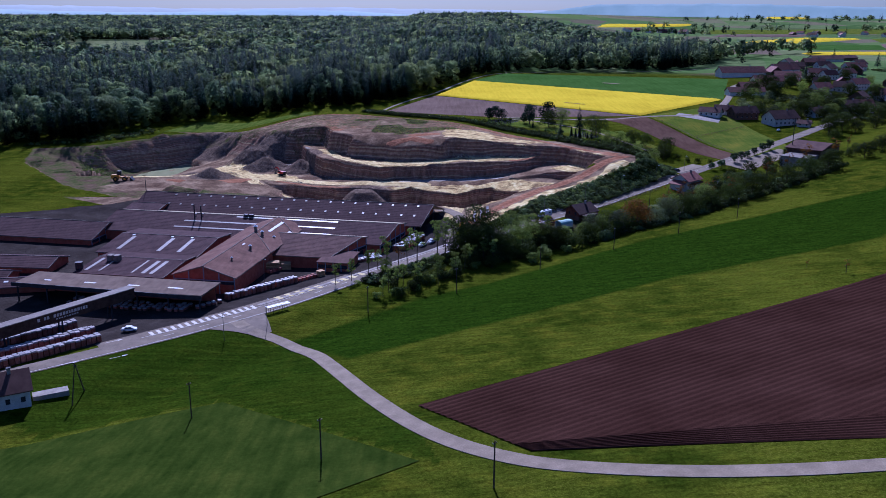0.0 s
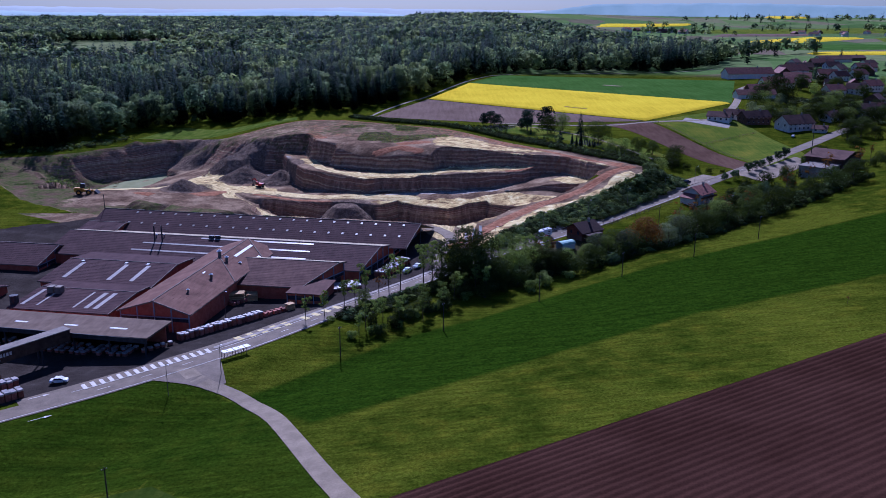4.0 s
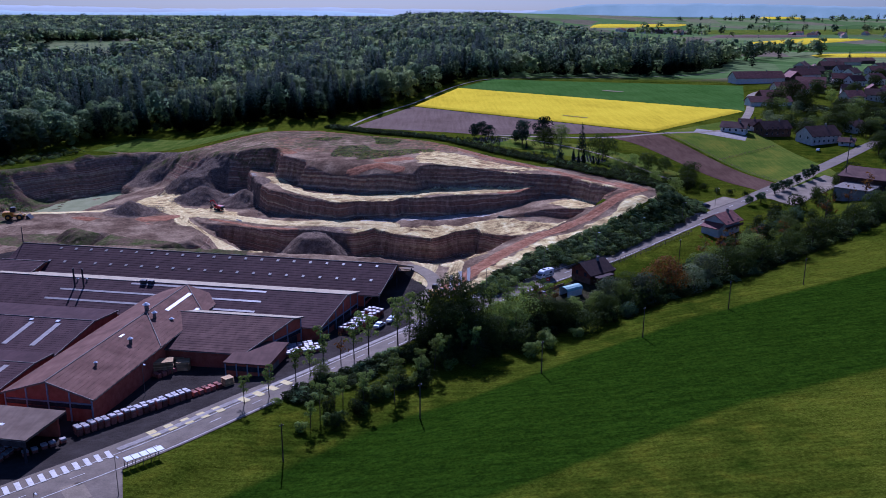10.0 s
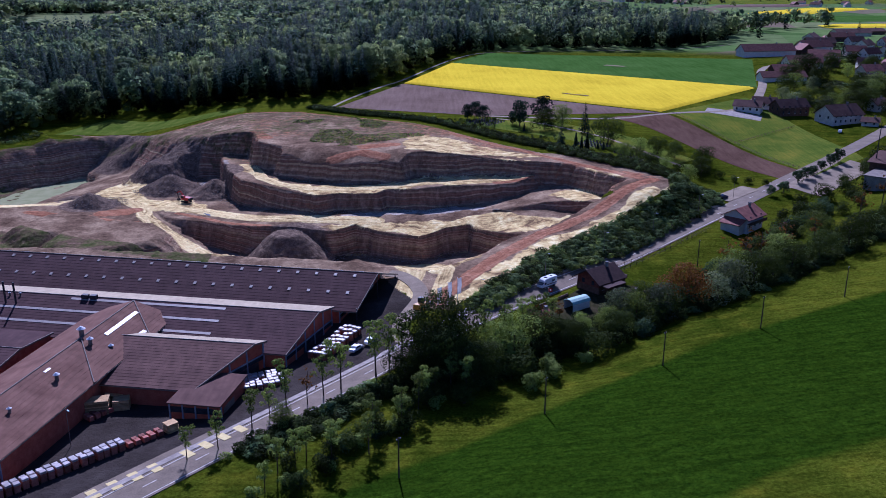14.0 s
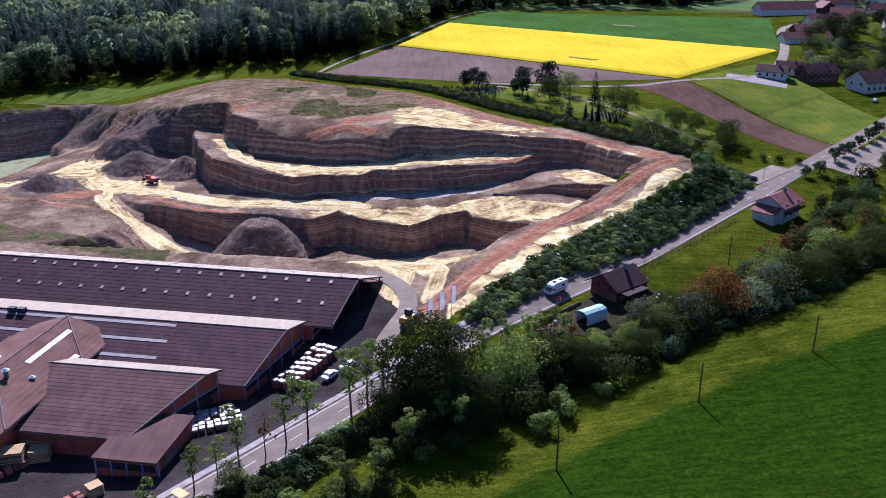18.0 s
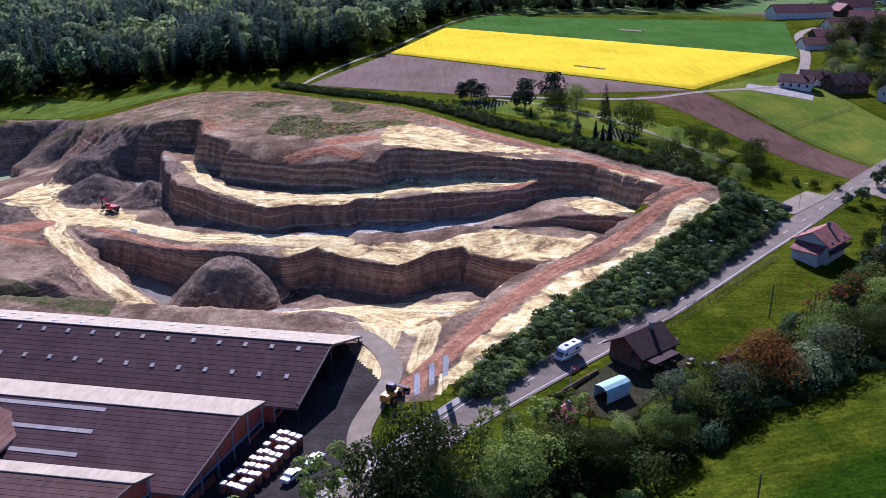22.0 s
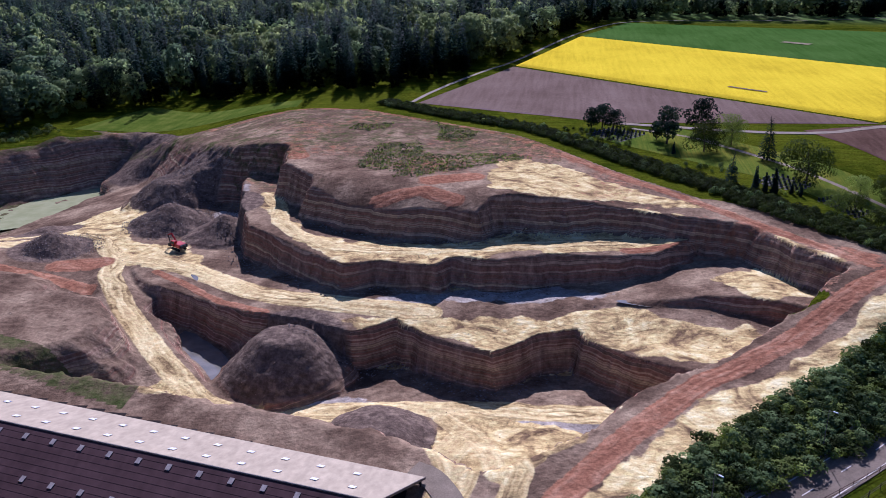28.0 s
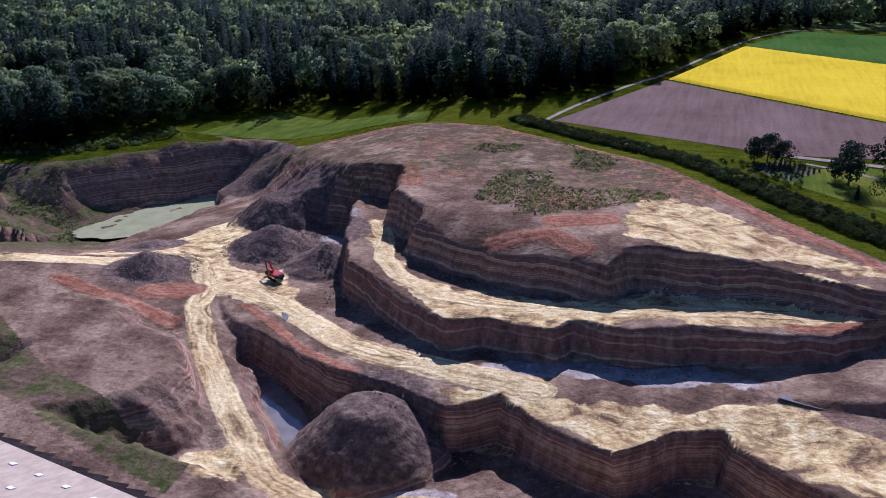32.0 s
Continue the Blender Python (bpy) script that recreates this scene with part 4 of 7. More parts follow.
def outward(co, quads):
    """The way out of the crown at each corner: half the crown's round form, half the clump's own face."""
    h, wide = co[:, 2].max(), np.abs(co[:, :2]).max()
    mid = co[quads].mean(1)
    form = (mid - [0, 0, 0.5 * h]) / [wide, wide, 0.55 * h]
    form /= np.linalg.norm(form, axis=1)[:, None] + 1e-6
    face = np.cross(co[quads[:, 2]] - co[quads[:, 0]], co[quads[:, 3]] - co[quads[:, 1]])
    face /= np.linalg.norm(face, axis=1)[:, None] + 1e-6
    face *= np.where((face * form).sum(1) < 0, -1.0, 1.0)[:, None]
    n = form + face * 0.28
    n /= np.linalg.norm(n, axis=1)[:, None]
    return np.repeat(n, 4, 0)


def stand(name, spots, kinds, label, category="woods"):
    """Many trees that nobody could count, joined: spots are (x, y, size, kind)."""
    cos, quads, mats, tones, outs, n = [], [], [], [], [], 0
    faces = [outward(*k[0]) for k in kinds] if category == "woods" else None
    spots = np.asarray(spots, float)
    zs = height(spots[:, 0], spots[:, 1])
    rng = np.random.default_rng(len(spots))
    for (x, y, s, k), z in zip(spots, zs):
        co, q = kinds[int(k)][0]
        a = rng.uniform(0, 6.283)
        c, d = math.cos(a) * s, math.sin(a) * s
        cos.append(np.stack([co[:, 0] * c - co[:, 1] * d + x, co[:, 0] * d + co[:, 1] * c + y, co[:, 2] * min(s, 1.05) ** 0.7 * rng.uniform(0.8, 1.12) + z], 1))
        quads.append(q + n)
        mats.append(np.full(len(q), int(k)))
        tones.append(np.full(len(co), rng.random()))
        if faces:
            f, ca, sa = faces[int(k)], math.cos(a), math.sin(a)
            outs.append(np.stack([f[:, 0] * ca - f[:, 1] * sa, f[:, 0] * sa + f[:, 1] * ca, f[:, 2]], 1))
        n += len(co)
    me = sheet(name, np.concatenate(cos), np.concatenate(quads), kinds[0][1], False)
    for k in kinds[1:]:
        me.materials.append(k[1])
    me.polygons.foreach_set("material_index", np.concatenate(mats).astype(np.int32))
    paint(me, "tone", np.concatenate(tones))
    if faces:
        lean = me.attributes.new("outward", "FLOAT_VECTOR", "POINT")
        lean.data.foreach_set("vector", np.concatenate(outs).astype(np.float32).ravel())
    return tagged(new(name, me), label, category, kind="stuff")


def scatter(poly, step, seed, jitter=0.45):
    rng = np.random.default_rng(seed)
    p = np.array(poly, float)
    gx, gy = np.meshgrid(np.arange(p[:, 0].min(), p[:, 0].max(), step), np.arange(p[:, 1].min(), p[:, 1].max(), step))
    x = gx.ravel() + rng.uniform(-jitter, jitter, gx.size) * step
    y = gy.ravel() + rng.uniform(-jitter, jitter, gx.size) * step
    keep = inside(x, y, poly)
    return x[keep], y[keep]

# ---- the woods ----
WOOD_EDGE = [(-275, 545), (-245, 562), (-226, 600), (-212, 628), (-190, 656), (-160, 672), (-125, 652), (-88, 628), (-52, 622), (-36, 668), (-16, 716), (18, 828), (50, 892), (85, 912), (131, 905), (224, 905), (305, 985), (380, 1180)]
NEAR_KINDS = [(broad_crown(11, 25, 13, 760, 0.85, 0.05, 9), M_WOODLEAF), (broad_crown(12, 27, 12, 760, 0.85, 0.05, 9), M_WOODDARK), (broad_crown(13, 24, 12, 720, 0.85, 0.05, 9), M_WOODFRESH), (spruce_crown(14, 34, 8.5, 16, 26, 1.2), M_WOODNEEDLE)]
MID_KINDS = [(broad_crown(15, 25, 13, 200, 1.35, 0.2), M_WOODLEAF), (broad_crown(16, 26, 12, 200, 1.35, 0.2), M_WOODDARK), (broad_crown(17, 23, 12, 200, 1.35, 0.2), M_WOODFRESH), (spruce_crown(18, 34, 8.5, 12, 13, 1.7), M_WOODNEEDLE)]
FAR_KINDS = [(broad_crown(19, 25, 15, 56, 2.8, 0.3), M_WOODLEAF), (broad_crown(20, 26, 14, 56, 2.8, 0.3), M_WOODDARK), (broad_crown(21, 24, 14, 56, 2.6, 0.3), M_WOODFRESH), (spruce_crown(22, 34, 8.5, 7, 7, 2.6), M_WOODNEEDLE)]


def wood_spots(near, far, step, seed):
    rng = np.random.default_rng(seed)
    poly = WOOD_EDGE + [(300, 1500), (250, 3500), (-2600, 3500), (-1400, 1500), (-560, 560), (-330, 500)]
    x, y = scatter([(max(-2600, -far), 430), (500, 430), (500, far), (max(-2600, -far), far)], step, seed)
    d = np.hypot(x, y)
    keep = inside(x, y, poly) & (d >= near) & (d < far) & (np.abs(x + 0.03 * y) < 0.62 * y + 60) & (np.hypot((x + 336) / 34, (y - 652) / 30) > 1) & (np.hypot((x + 590) / 110, (y - 1700) / 260) > 1)
    x, y = x[keep], y[keep]
    kind = np.where(grain(x, y, 60, 3) + 0.4 * (grain(x, y, 14, 5) - 0.5) > 0.40, 3, np.where(grain(x, y, 45, 9) > 0.55, 2, np.where(rng.random(len(x)) < 0.5, 1, 0)))
    kind = np.where(rng.random(len(x)) < 0.2, rng.integers(0, 4, len(x)), kind)
    return list(zip(x, y, rng.uniform(0.6, 1.2, len(x)) * max(1.0, step / 13), kind))


stand("woods", wood_spots(0, 800, 10.2, 71), NEAR_KINDS, "dense mixed spring forest of spruce and beech")
stand("woods", wood_spots(800, 1250, 11.0, 72), MID_KINDS, "dense mixed forest behind the clay pit")
stand("woods", wood_spots(1250, 3400, 19.0, 73), FAR_KINDS, "wide forest reaching to the skyline")

# ---- the belt of trees between the road and the meadow ----
def hide(ob):
    """Takes a pattern that has been copied out of the scene."""
    for o in (*ob.children_recursive, ob):
        bpy.data.objects.remove(o)


def plant(pattern, spots, label="", group="", big=1.0):
    """Copies of a tree at (x, y, size), each turned another way."""
    rng = random.Random(len(spots) * 7 + 3)
    for x, y, s in spots:
        s = s * big
        t = copy_thing(pattern, pose(x, y, ground_z(x, y) - 0.1, 0, 0, rng.uniform(0, 360)) @ Matrix.Diagonal((s, s, s * rng.uniform(0.92, 1.08), 1)))
        tagged(t, label, group=group)


def sparse_tree(name, seed, h, leaf, label, count=170):
    """A tall thin tree with a loose spring crown."""
    root = thing(name, pose(0, 0, -900), label, "tree")
    part("trunk", trunk_bm(seed, h, h * 0.42, 0.012 * h + 0.03, 11, 0.93, 0.35), M_BARK, root)
    rng = np.random.default_rng(seed)
    cs = [(rng.normal() * h * 0.10, rng.normal() * h * 0.10, h * (0.42 + 0.55 * rng.random())) for _ in range(14)]
    co, q = leaf_cloud(rng, cs, [h * 0.085] * 14, count, 0.30)
    crown = new("crown", sheet("crown", co, q, leaf, False))
    crown.parent = root
    return root


def bush(name, seed, h, wide, leaf, label, count=480, size=0.24):
    root = thing(name, pose(0, 0, -900), label, "bush")
    rng = np.random.default_rng(seed)
    cs = [(rng.normal() * wide * 0.2, rng.normal() * wide * 0.2, h * rng.uniform(0.16, 0.64)) for _ in range(8)]
    co, q = leaf_cloud(rng, cs, [wide * 0.31] * 8, int(count * 1.6), size * 0.8, 0.95)
    ob = new("crown", sheet("crown", co, q, leaf, False))
    ob.parent = root
    bm = bmesh.new()
    for a in range(4):
        tube(bm, (0, 0, -0.3), (math.cos(a * 1.57) * wide * 0.2, math.sin(a * 1.57) * wide * 0.2, h * 0.5), 0.07, 0.03, 5)
    part("stem", bm, M_BARK, root)
    return root


P_DARK = tree("broadleaf_tree", 31, 15, 12.5, "broad", M_SHADE, "tall dense dark green tree beside the road", 7500, 0.26, 0.02)
P_OAK = tree("broadleaf_tree", 32, 10, 8.6, "broad", M_SHADE, "round green broadleaf tree", 3800, 0.22, 0.05)
P_FRESH = tree("broadleaf_tree", 33, 9, 7, "broad", M_FRESH, "bright green tree in young leaf", 2600, 0.20, 0.06)
P_BEECH = tree("copper_tree", 34, 9.5, 9.5, "broad", M_RUST, "copper-orange tree in young leaf", 2400, 0.28, 0.05)
P_WILLOW = tree("willow_tree", 35, 8, 7.5, "broad", M_GREY, "pale grey-green willow beside the brook", 1900, 0.26, 0.03)
P_SPRUCE = tree("spruce_tree", 36, 14, 6.0, "spruce", M_NEEDLE, "dark pointed spruce tree")
P_PINE = tree("pine_tree", 37, 12, 8, "broad", M_NEEDLE, "dark full pine among the graves", 1600, 0.36, 0.16)
P_CYPRESS = tree("cypress_tree", 38, 8.5, 2.0, "spruce", M_NEEDLE, "slim dark cypress column")
P_THIN = sparse_tree("slender_tree", 39, 13, M_FRESH, "slender roadside tree with thin spring leaves", 520)
P_BARE = sparse_tree("bare_tree", 40, 10, M_RUST, "almost bare brownish tree", 110)
P_BUSH = bush("bush", 41, 3.2, 4.0, M_DARKLEAF, "green bush at the roadside")
P_BUSHF = bush("bush", 42, 3.0, 3.6, M_FRESH, "bright green bush at the roadside")
P_BUSHD = bush("bush", 43, 4.0, 4.6, M_SHADE, "dark green bush in the belt of trees")
P_STREET = tree("street_tree", 44, 5.2, 3.4, "broad", M_DARKLEAF, "small clipped oval street tree", 700, 0.3, 0.25)


def belt(u0, u1, n, v0, v1, seed):
    """Places along the belt: metres along and across the road."""
    rng = random.Random(seed)
    out = []
    for i in range(n):
        u, v = u0 + (u1 - u0) * (i + rng.uniform(0.1, 0.9)) / n, rng.uniform(v0, v1)
        out.append((-60 + 0.688 * u + 0.726 * v, 235 + 0.726 * u - 0.688 * v, rng.uniform(0.8, 1.2)))
    return out


plant(P_DARK, [(13, 312, 1.1), (16, 309, 0.9), (10, 308, 0.75), (41, 325, 0.6), (5, 303, 0.6), (22, 305.5, 0.7), (45, 322, 0.55), (58, 328, 0.5)], "tall dense dark green tree beside the road")
plant(P_WILLOW, [(21, 307, 0.85), (62, 343, 0.8), (73, 342, 0.9), (96, 353, 1.0), (90, 347, 0.8)], big=1.3)
plant(P_FRESH, [(50, 332, 0.65), (56, 333, 0.7), (66, 340, 0.8), (26, 316, 1.05), (31, 318, 1.15), (36, 322, 1.0), (101, 362, 0.8), (-20, 284, 0.6)] + belt(196, 250, 6, 26, 36, 4), big=1.05)
plant(P_BEECH, [(82.5, 350.5, 1.2)])
plant(P_OAK, [(70, 344.5, 0.85), (104, 358, 0.95), (110, 360, 0.85), (118, 366, 0.9), (128, 370, 0.9), (140, 377, 1.0), (150, 388, 0.9), (163, 396, 1.0), (178, 408, 1.0), (192, 418, 1.1), (46, 328, 0.6)], big=1.0)
plant(P_THIN, [(-20, 291, 0.85), (-13, 298, 0.8), (-9.5, 301, 1.0), (-2, 307, 1.05), (1, 309, 0.95), (4, 311, 1.1), (24, 321, 0.9), (29, 324, 1.0), (-31, 276, 0.6), (-26, 284, 0.7), (34, 329, 0.9), (38, 331, 0.8), (42, 333, 0.75), (-36, 272, 0.55), (-23, 288, 0.6)])
plant(P_BARE, [(100, 371, 1.1), (106, 372, 1.2), (113, 377, 1.0), (39, 329, 0.8), (44, 333, 0.7), (122, 381, 1.0), (155, 402, 1.1), (-16, 294, 0.7), (133, 386, 0.9), (172, 420, 1.0), (185, 432, 1.1), (205, 442, 1.1), (196, 452, 0.9)], big=1.2)
plant(P_BUSH, belt(60, 100, 7, 7, 12, 1), big=0.9)
plant(P_BUSH, belt(150, 300, 26, 17, 26, 2), big=1.4)
plant(P_BUSHF, belt(44, 105, 12, 7, 13, 3), big=0.85)
plant(P_BUSHF, belt(110, 160, 8, 14, 24, 5), big=1.2)
plant(P_BUSHD, belt(50, 112, 16, 8, 15, 6), big=1.0)
plant(P_THIN, belt(46, 108, 17, 8, 15, 9), big=0.62)
plant(P_BUSHD, belt(112, 135, 5, 12, 18, 10) + belt(135, 260, 22, 20, 27, 7) + belt(260, 380, 20, 14, 34, 8), big=1.5)

# ---- the thicket on the bank and the clipped hedge of the graveyard ----
BUSHES = [(leaf_cloud(np.random.default_rng(51), [(0, 0, 1.0), (0.8, 0.3, 0.7), (-0.7, 0.4, 0.8), (0.1, -0.8, 0.7)], [1.1, 0.9, 0.9, 0.9], 290, 0.19), M_SHADE), (leaf_cloud(np.random.default_rng(52), [(0, 0, 1.2), (0.7, -0.3, 0.7), (-0.7, -0.2, 0.8)], [1.2, 0.9, 0.9], 280, 0.19), M_LEAF), (leaf_cloud(np.random.default_rng(53), [(0, 0, 1.0), (0.6, 0.5, 0.6)], [1.0, 0.8], 200, 0.18), M_FRESH)]
SCRUB = [(leaf_cloud(np.random.default_rng(54 + k), [(0, 0, 0.2), (1.2, 0.4, 0.1), (-1.0, 0.7, 0.15), (0.2, -1.1, 0.1)], [0.7, 0.6, 0.6, 0.5], 44, 0.26, 0.7), m) for k, m in enumerate((M_LEAF, M_GREY, M_FRESH))]


def thicket(name, poly, step, sizes, weights, label, seed, clumps=0, kinds=None):
    x, y = scatter(poly, step, seed)
    if clumps:
        keep = grain(x, y, clumps, seed) > 0.56
        x, y = x[keep], y[keep]
    rng = np.random.default_rng(seed)
    return stand(name, list(zip(x, y, rng.uniform(*sizes, len(x)), rng.choice(3, len(x), p=weights))), kinds or BUSHES, label, "bushes")


thicket("undergrowth", [(-30, 272), (-22, 283), (0, 305), (10, 316), (22, 320), (36, 326), (60, 342), (86, 356), (104, 368), (150, 398), (200, 436), (205, 425), (150, 380), (110, 354), (86, 342), (58, 330), (34, 312), (18, 302), (2, 297), (-22, 272)], 2.0, (0.8, 1.9), [0.8, 0.14, 0.06], "dense undergrowth below the belt of trees", 60)
thicket("bank_thicket", [(20, 346), (27, 346), (46, 366), (78, 392), (104, 419), (121, 440), (124, 452), (113, 462), (103, 444), (97, 428), (70, 404), (46, 382), (28, 358)], 1.7, (0.8, 1.8), [0.3, 0.4, 0.3], "dense bushes on the bank above the road", 61)
thicket("graveyard_hedge", [(-58, 603), (-26, 578), (4, 557), (26, 533), (56, 500), (80, 468), (101, 444), (108, 455), (86, 478), (62, 508), (32, 541), (8, 565), (-22, 586), (-54, 610)], 1.6, (0.8, 1.15), [0.94, 0.05, 0.01], "long dark clipped hedge along the clay pit", 62)
thicket("graveyard_shrubs", [(14, 566), (34, 545), (66, 510), (92, 480), (108, 462), (120, 470), (112, 492), (90, 508), (60, 535), (35, 560)], 3.0, (0.4, 0.8), [0.4, 0.3, 0.3], "loose garden shrubs between the hedge and the graves", 63, 12)
thicket("pit_scrub", [(-64, 560), (-30, 572), (0, 545), (14, 520), (0, 508), (-24, 490), (-45, 496), (-58, 520)], 1.7, (0.35, 0.9), [0.2, 0.3, 0.5], "low young scrub on the pit's upper terrace", 64, 17, SCRUB)
thicket("pond_scrub", [(-250, 505), (-225, 490), (-200, 490), (-190, 512), (-205, 530), (-215, 556), (-212, 566), (-240, 540)], 2.2, (0.5, 1.5), [0.4, 0.4, 0.2], "willow scrub and reeds beside the pond", 65, 14, SCRUB)
thicket("west_scrub", [(-275, 545), (-240, 556), (-212, 580), (-200, 596), (-206, 606), (-226, 592), (-262, 562)], 3.2, (0.7, 1.4), [0.5, 0.3, 0.2], "bushes along the rim of the pit", 66)

# ---- graveyard trees ----
plant(P_PINE, [(30, 562, 0.7), (34, 565, 0.8), (38, 563, 0.7), (52, 550, 0.6), (55, 545, 1.05), (68, 560, 1.05)], "dark full pine among the graves", "graveyard pines")
plant(P_SPRUCE, [(84, 527, 1.05), (69, 502, 0.75)])
plant(P_CYPRESS, [(75, 498, 0.9), (77, 495, 0.8), (79, 493, 1.1), (56, 533, 0.6), (84, 494, 0.5), (86, 492, 0.5)], "slim dark cypress column", "cypresses")
plant(P_FRESH, [(76, 545, 1.0), (105, 503, 0.6), (93, 482, 0.62), (117, 468, 0.7), (110, 478, 0.6)], big=1.2)
plant(P_OAK, [(66, 536, 0.85), (91, 507, 1.05), (112, 500, 0.62), (119, 497, 0.62), (129, 490, 0.7), (103, 478, 0.55), (124, 474, 0.5), (100, 490, 0.5), (126, 482, 0.55)], big=1.2)
plant(P_BUSHD, [(104 + 3 * i, 475 + (i * 37 % 11), 0.8) for i in range(9)] + [(136, 468, 0.8), (141, 465, 0.8), (147, 462, 0.7), (132, 474, 0.8), (128, 480, 0.7), (44, 560, 0.6), (40, 556, 0.6)])
plant(P_STREET, [(143, 447, 0.75), (149, 450, 1.0), (160, 463, 1.0), (166, 469, 1.0), (171, 474, 0.8), (177, 480, 0.85), (184, 487, 1.0), (190, 493, 1.1)], "small clipped oval street tree", "street trees")

# ---- the brickworks ----
A1 = math.degrees(math.atan2(-0.17, 0.985))


def slope_bm(length, hw, ridge, eave, side, t=0.28, course=1.15):
    """A roof slope of overlapping courses, each a little proud of the next."""
    n = max(3, round(hw / course))
    bm = bmesh.new()
    line = []
    for i in range(n):
        f0, f1 = i / n, (i + 1) / n
        line += [(side * hw * f0, ridge + (eave - ridge) * f0 - (0.0 if i == 0 else 0.015)), (side * hw * f1, ridge + (eave - ridge) * f1 + 0.02)]
    line += [(side * hw, eave - t), (0, ridge - t)]
    a = [bm.verts.new((0, y, z)) for y, z in line]
    b = [bm.verts.new((-length, y, z)) for y, z in line]
    for i in range(len(line)):
        j = (i + 1) % len(line)
        bm.faces.new([a[i], b[i], b[j], a[j]])
    bm.faces.new(a[::-1])
    bm.faces.new(b)
    bmesh.ops.recalc_face_normals(bm, faces=bm.faces)
    return bm


def gable_hall(name, x, y, turn, length, half_near, half_far, ridge, eave_near, eave_far, floor, label, roof, wall=None, over=0.6, posts=True, shear=0.0, pale=False, inset=0.0):
    """A hall whose ridge runs to local -x from its gable end at (x, y)."""
    root = thing(name, pose(x, y, 0, 0, 0, turn), label, "building")
    wall = wall or M_BRICK
    t = 0.28

    def at_y(yy, drop=0.0):
        return (ridge - (ridge - eave_near) * (-yy) / half_near if yy < 0 else ridge - (ridge - eave_far) * yy / half_far) - drop

    bm = bmesh.new()
    ring = [(-half_near + over, floor), (half_far - over, floor), (half_far - over, at_y(half_far - over, t)), (0, ridge - t), (-half_near + over, at_y(-half_near + over, t))]
    a = [bm.verts.new((-over - inset, yy, zz)) for yy, zz in ring]
    b = [bm.verts.new((-length + over, yy, zz)) for yy, zz in ring]
    bm.faces.new(a)
    bm.faces.new(b[::-1])
    for i in range(5):
        bm.faces.new([a[i], a[(i + 1) % 5], b[(i + 1) % 5], b[i]])
    bmesh.ops.recalc_face_normals(bm, faces=bm.faces)
    part("wall", bm, wall, root)
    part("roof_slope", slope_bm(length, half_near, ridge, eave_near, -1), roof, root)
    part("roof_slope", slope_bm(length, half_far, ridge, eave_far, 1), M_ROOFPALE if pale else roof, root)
    part("ridge_cap", tube(bmesh.new(), (0.05, 0, ridge + 0.02), (-length - 0.05, 0, ridge + 0.02), 0.16, 0.16, 6), M_SHEET, root, "pale ridge cap")
    for side, hw, ev in ((-1, half_near, eave_near), (1, half_far, eave_far)):
        part("gutter", boxes((-length, 0, side * hw - 0.1, side * hw + 0.1, ev - 0.32, ev - 0.12)), M_SHEET, root, "pale metal gutter")
        bm = bmesh.new()
        vs = [bm.verts.new(p) for p in ((0.06, 0, ridge - 0.4), (0.06, 0, ridge + 0.03), (0.06, side * hw, ev + 0.03), (0.06, side * hw, ev - 0.4), (-0.1, 0, ridge - 0.4), (-0.1, 0, ridge + 0.03), (-0.1, side * hw, ev + 0.03), (-0.1, side * hw, ev - 0.4))]
        for f in ((0, 1, 2, 3), (7, 6, 5, 4), (1, 5, 6, 2), (0, 3, 7, 4), (2, 6, 7, 3)):
            bm.faces.new([vs[i] for i in f])
        bmesh.ops.recalc_face_normals(bm, faces=bm.faces)
        part("verge_board", bm, M_SHEET, root, "pale verge board")
    if posts:
        n = max(3, round((half_near + half_far) / 5.5))
        for i in range(n + 1):
            yy = -half_near + over + 0.2 + (half_near + half_far - 2 * over - 0.4) * i / n
            part("post", boxes((-over, -over + 0.22, yy - 0.16, yy + 0.16, floor, at_y(yy, t + 0.05))), M_BLUESTEEL, root, "blue-grey steel post")
        mid = floor + 0.62 * (min(eave_near, eave_far) - floor)
        part("window_band", boxes((-over, -over + 0.10, -half_near + 1, half_far - 1, mid, mid + 1.1)), M_GLASS, root, "dark strip of windows")
        part("beam", boxes((-over, -over + 0.26, -half_near + over, half_far - over, mid + 1.1, mid + 1.38)), M_BLUESTEEL, root, "blue-grey steel beam")
        # closed dark sheet on the wall, coloured like the shade inside an open gate
        part("gate", boxes((-over, -over + 0.08, -half_near * 0.45, half_far * 0.35, floor, mid - 0.1)), M_DARKSTEEL, root, "dark sheet painted as an open gate's shade")
    for o in root.children:
        for v in o.data.vertices:
            if v.co.x > -8:
                v.co.x += shear * v.co.y
                if inset and o.name.split(".")[0] in ("post", "window_band", "beam", "gate"):
                    v.co.x -= inset
    return root


def on_slope(root, name, x, y, half, ridge, eave, lx, ly, lift, material, label=""):
    """A flat pane on the roof slope, centred at local (x, y)."""
    bm = bmesh.new()
    for zz in (0.05, lift):
        vs = []
        for dx, dy in ((-lx, -ly), (lx, -ly), (lx, ly), (-lx, ly)):
            z = ridge - (ridge - eave) * abs(y + dy) / half + zz
            vs.append(bm.verts.new((x + dx, y + dy, z)))
        bm.faces.new(vs)
    bm.verts.ensure_lookup_table()
    for i in range(4):
        j = (i + 1) % 4
        bm.faces.new([bm.verts[i], bm.verts[j], bm.verts[4 + j], bm.verts[4 + i]])
    bmesh.ops.recalc_face_normals(bm, faces=bm.faces)
    return part(name, bm, material, root, label)


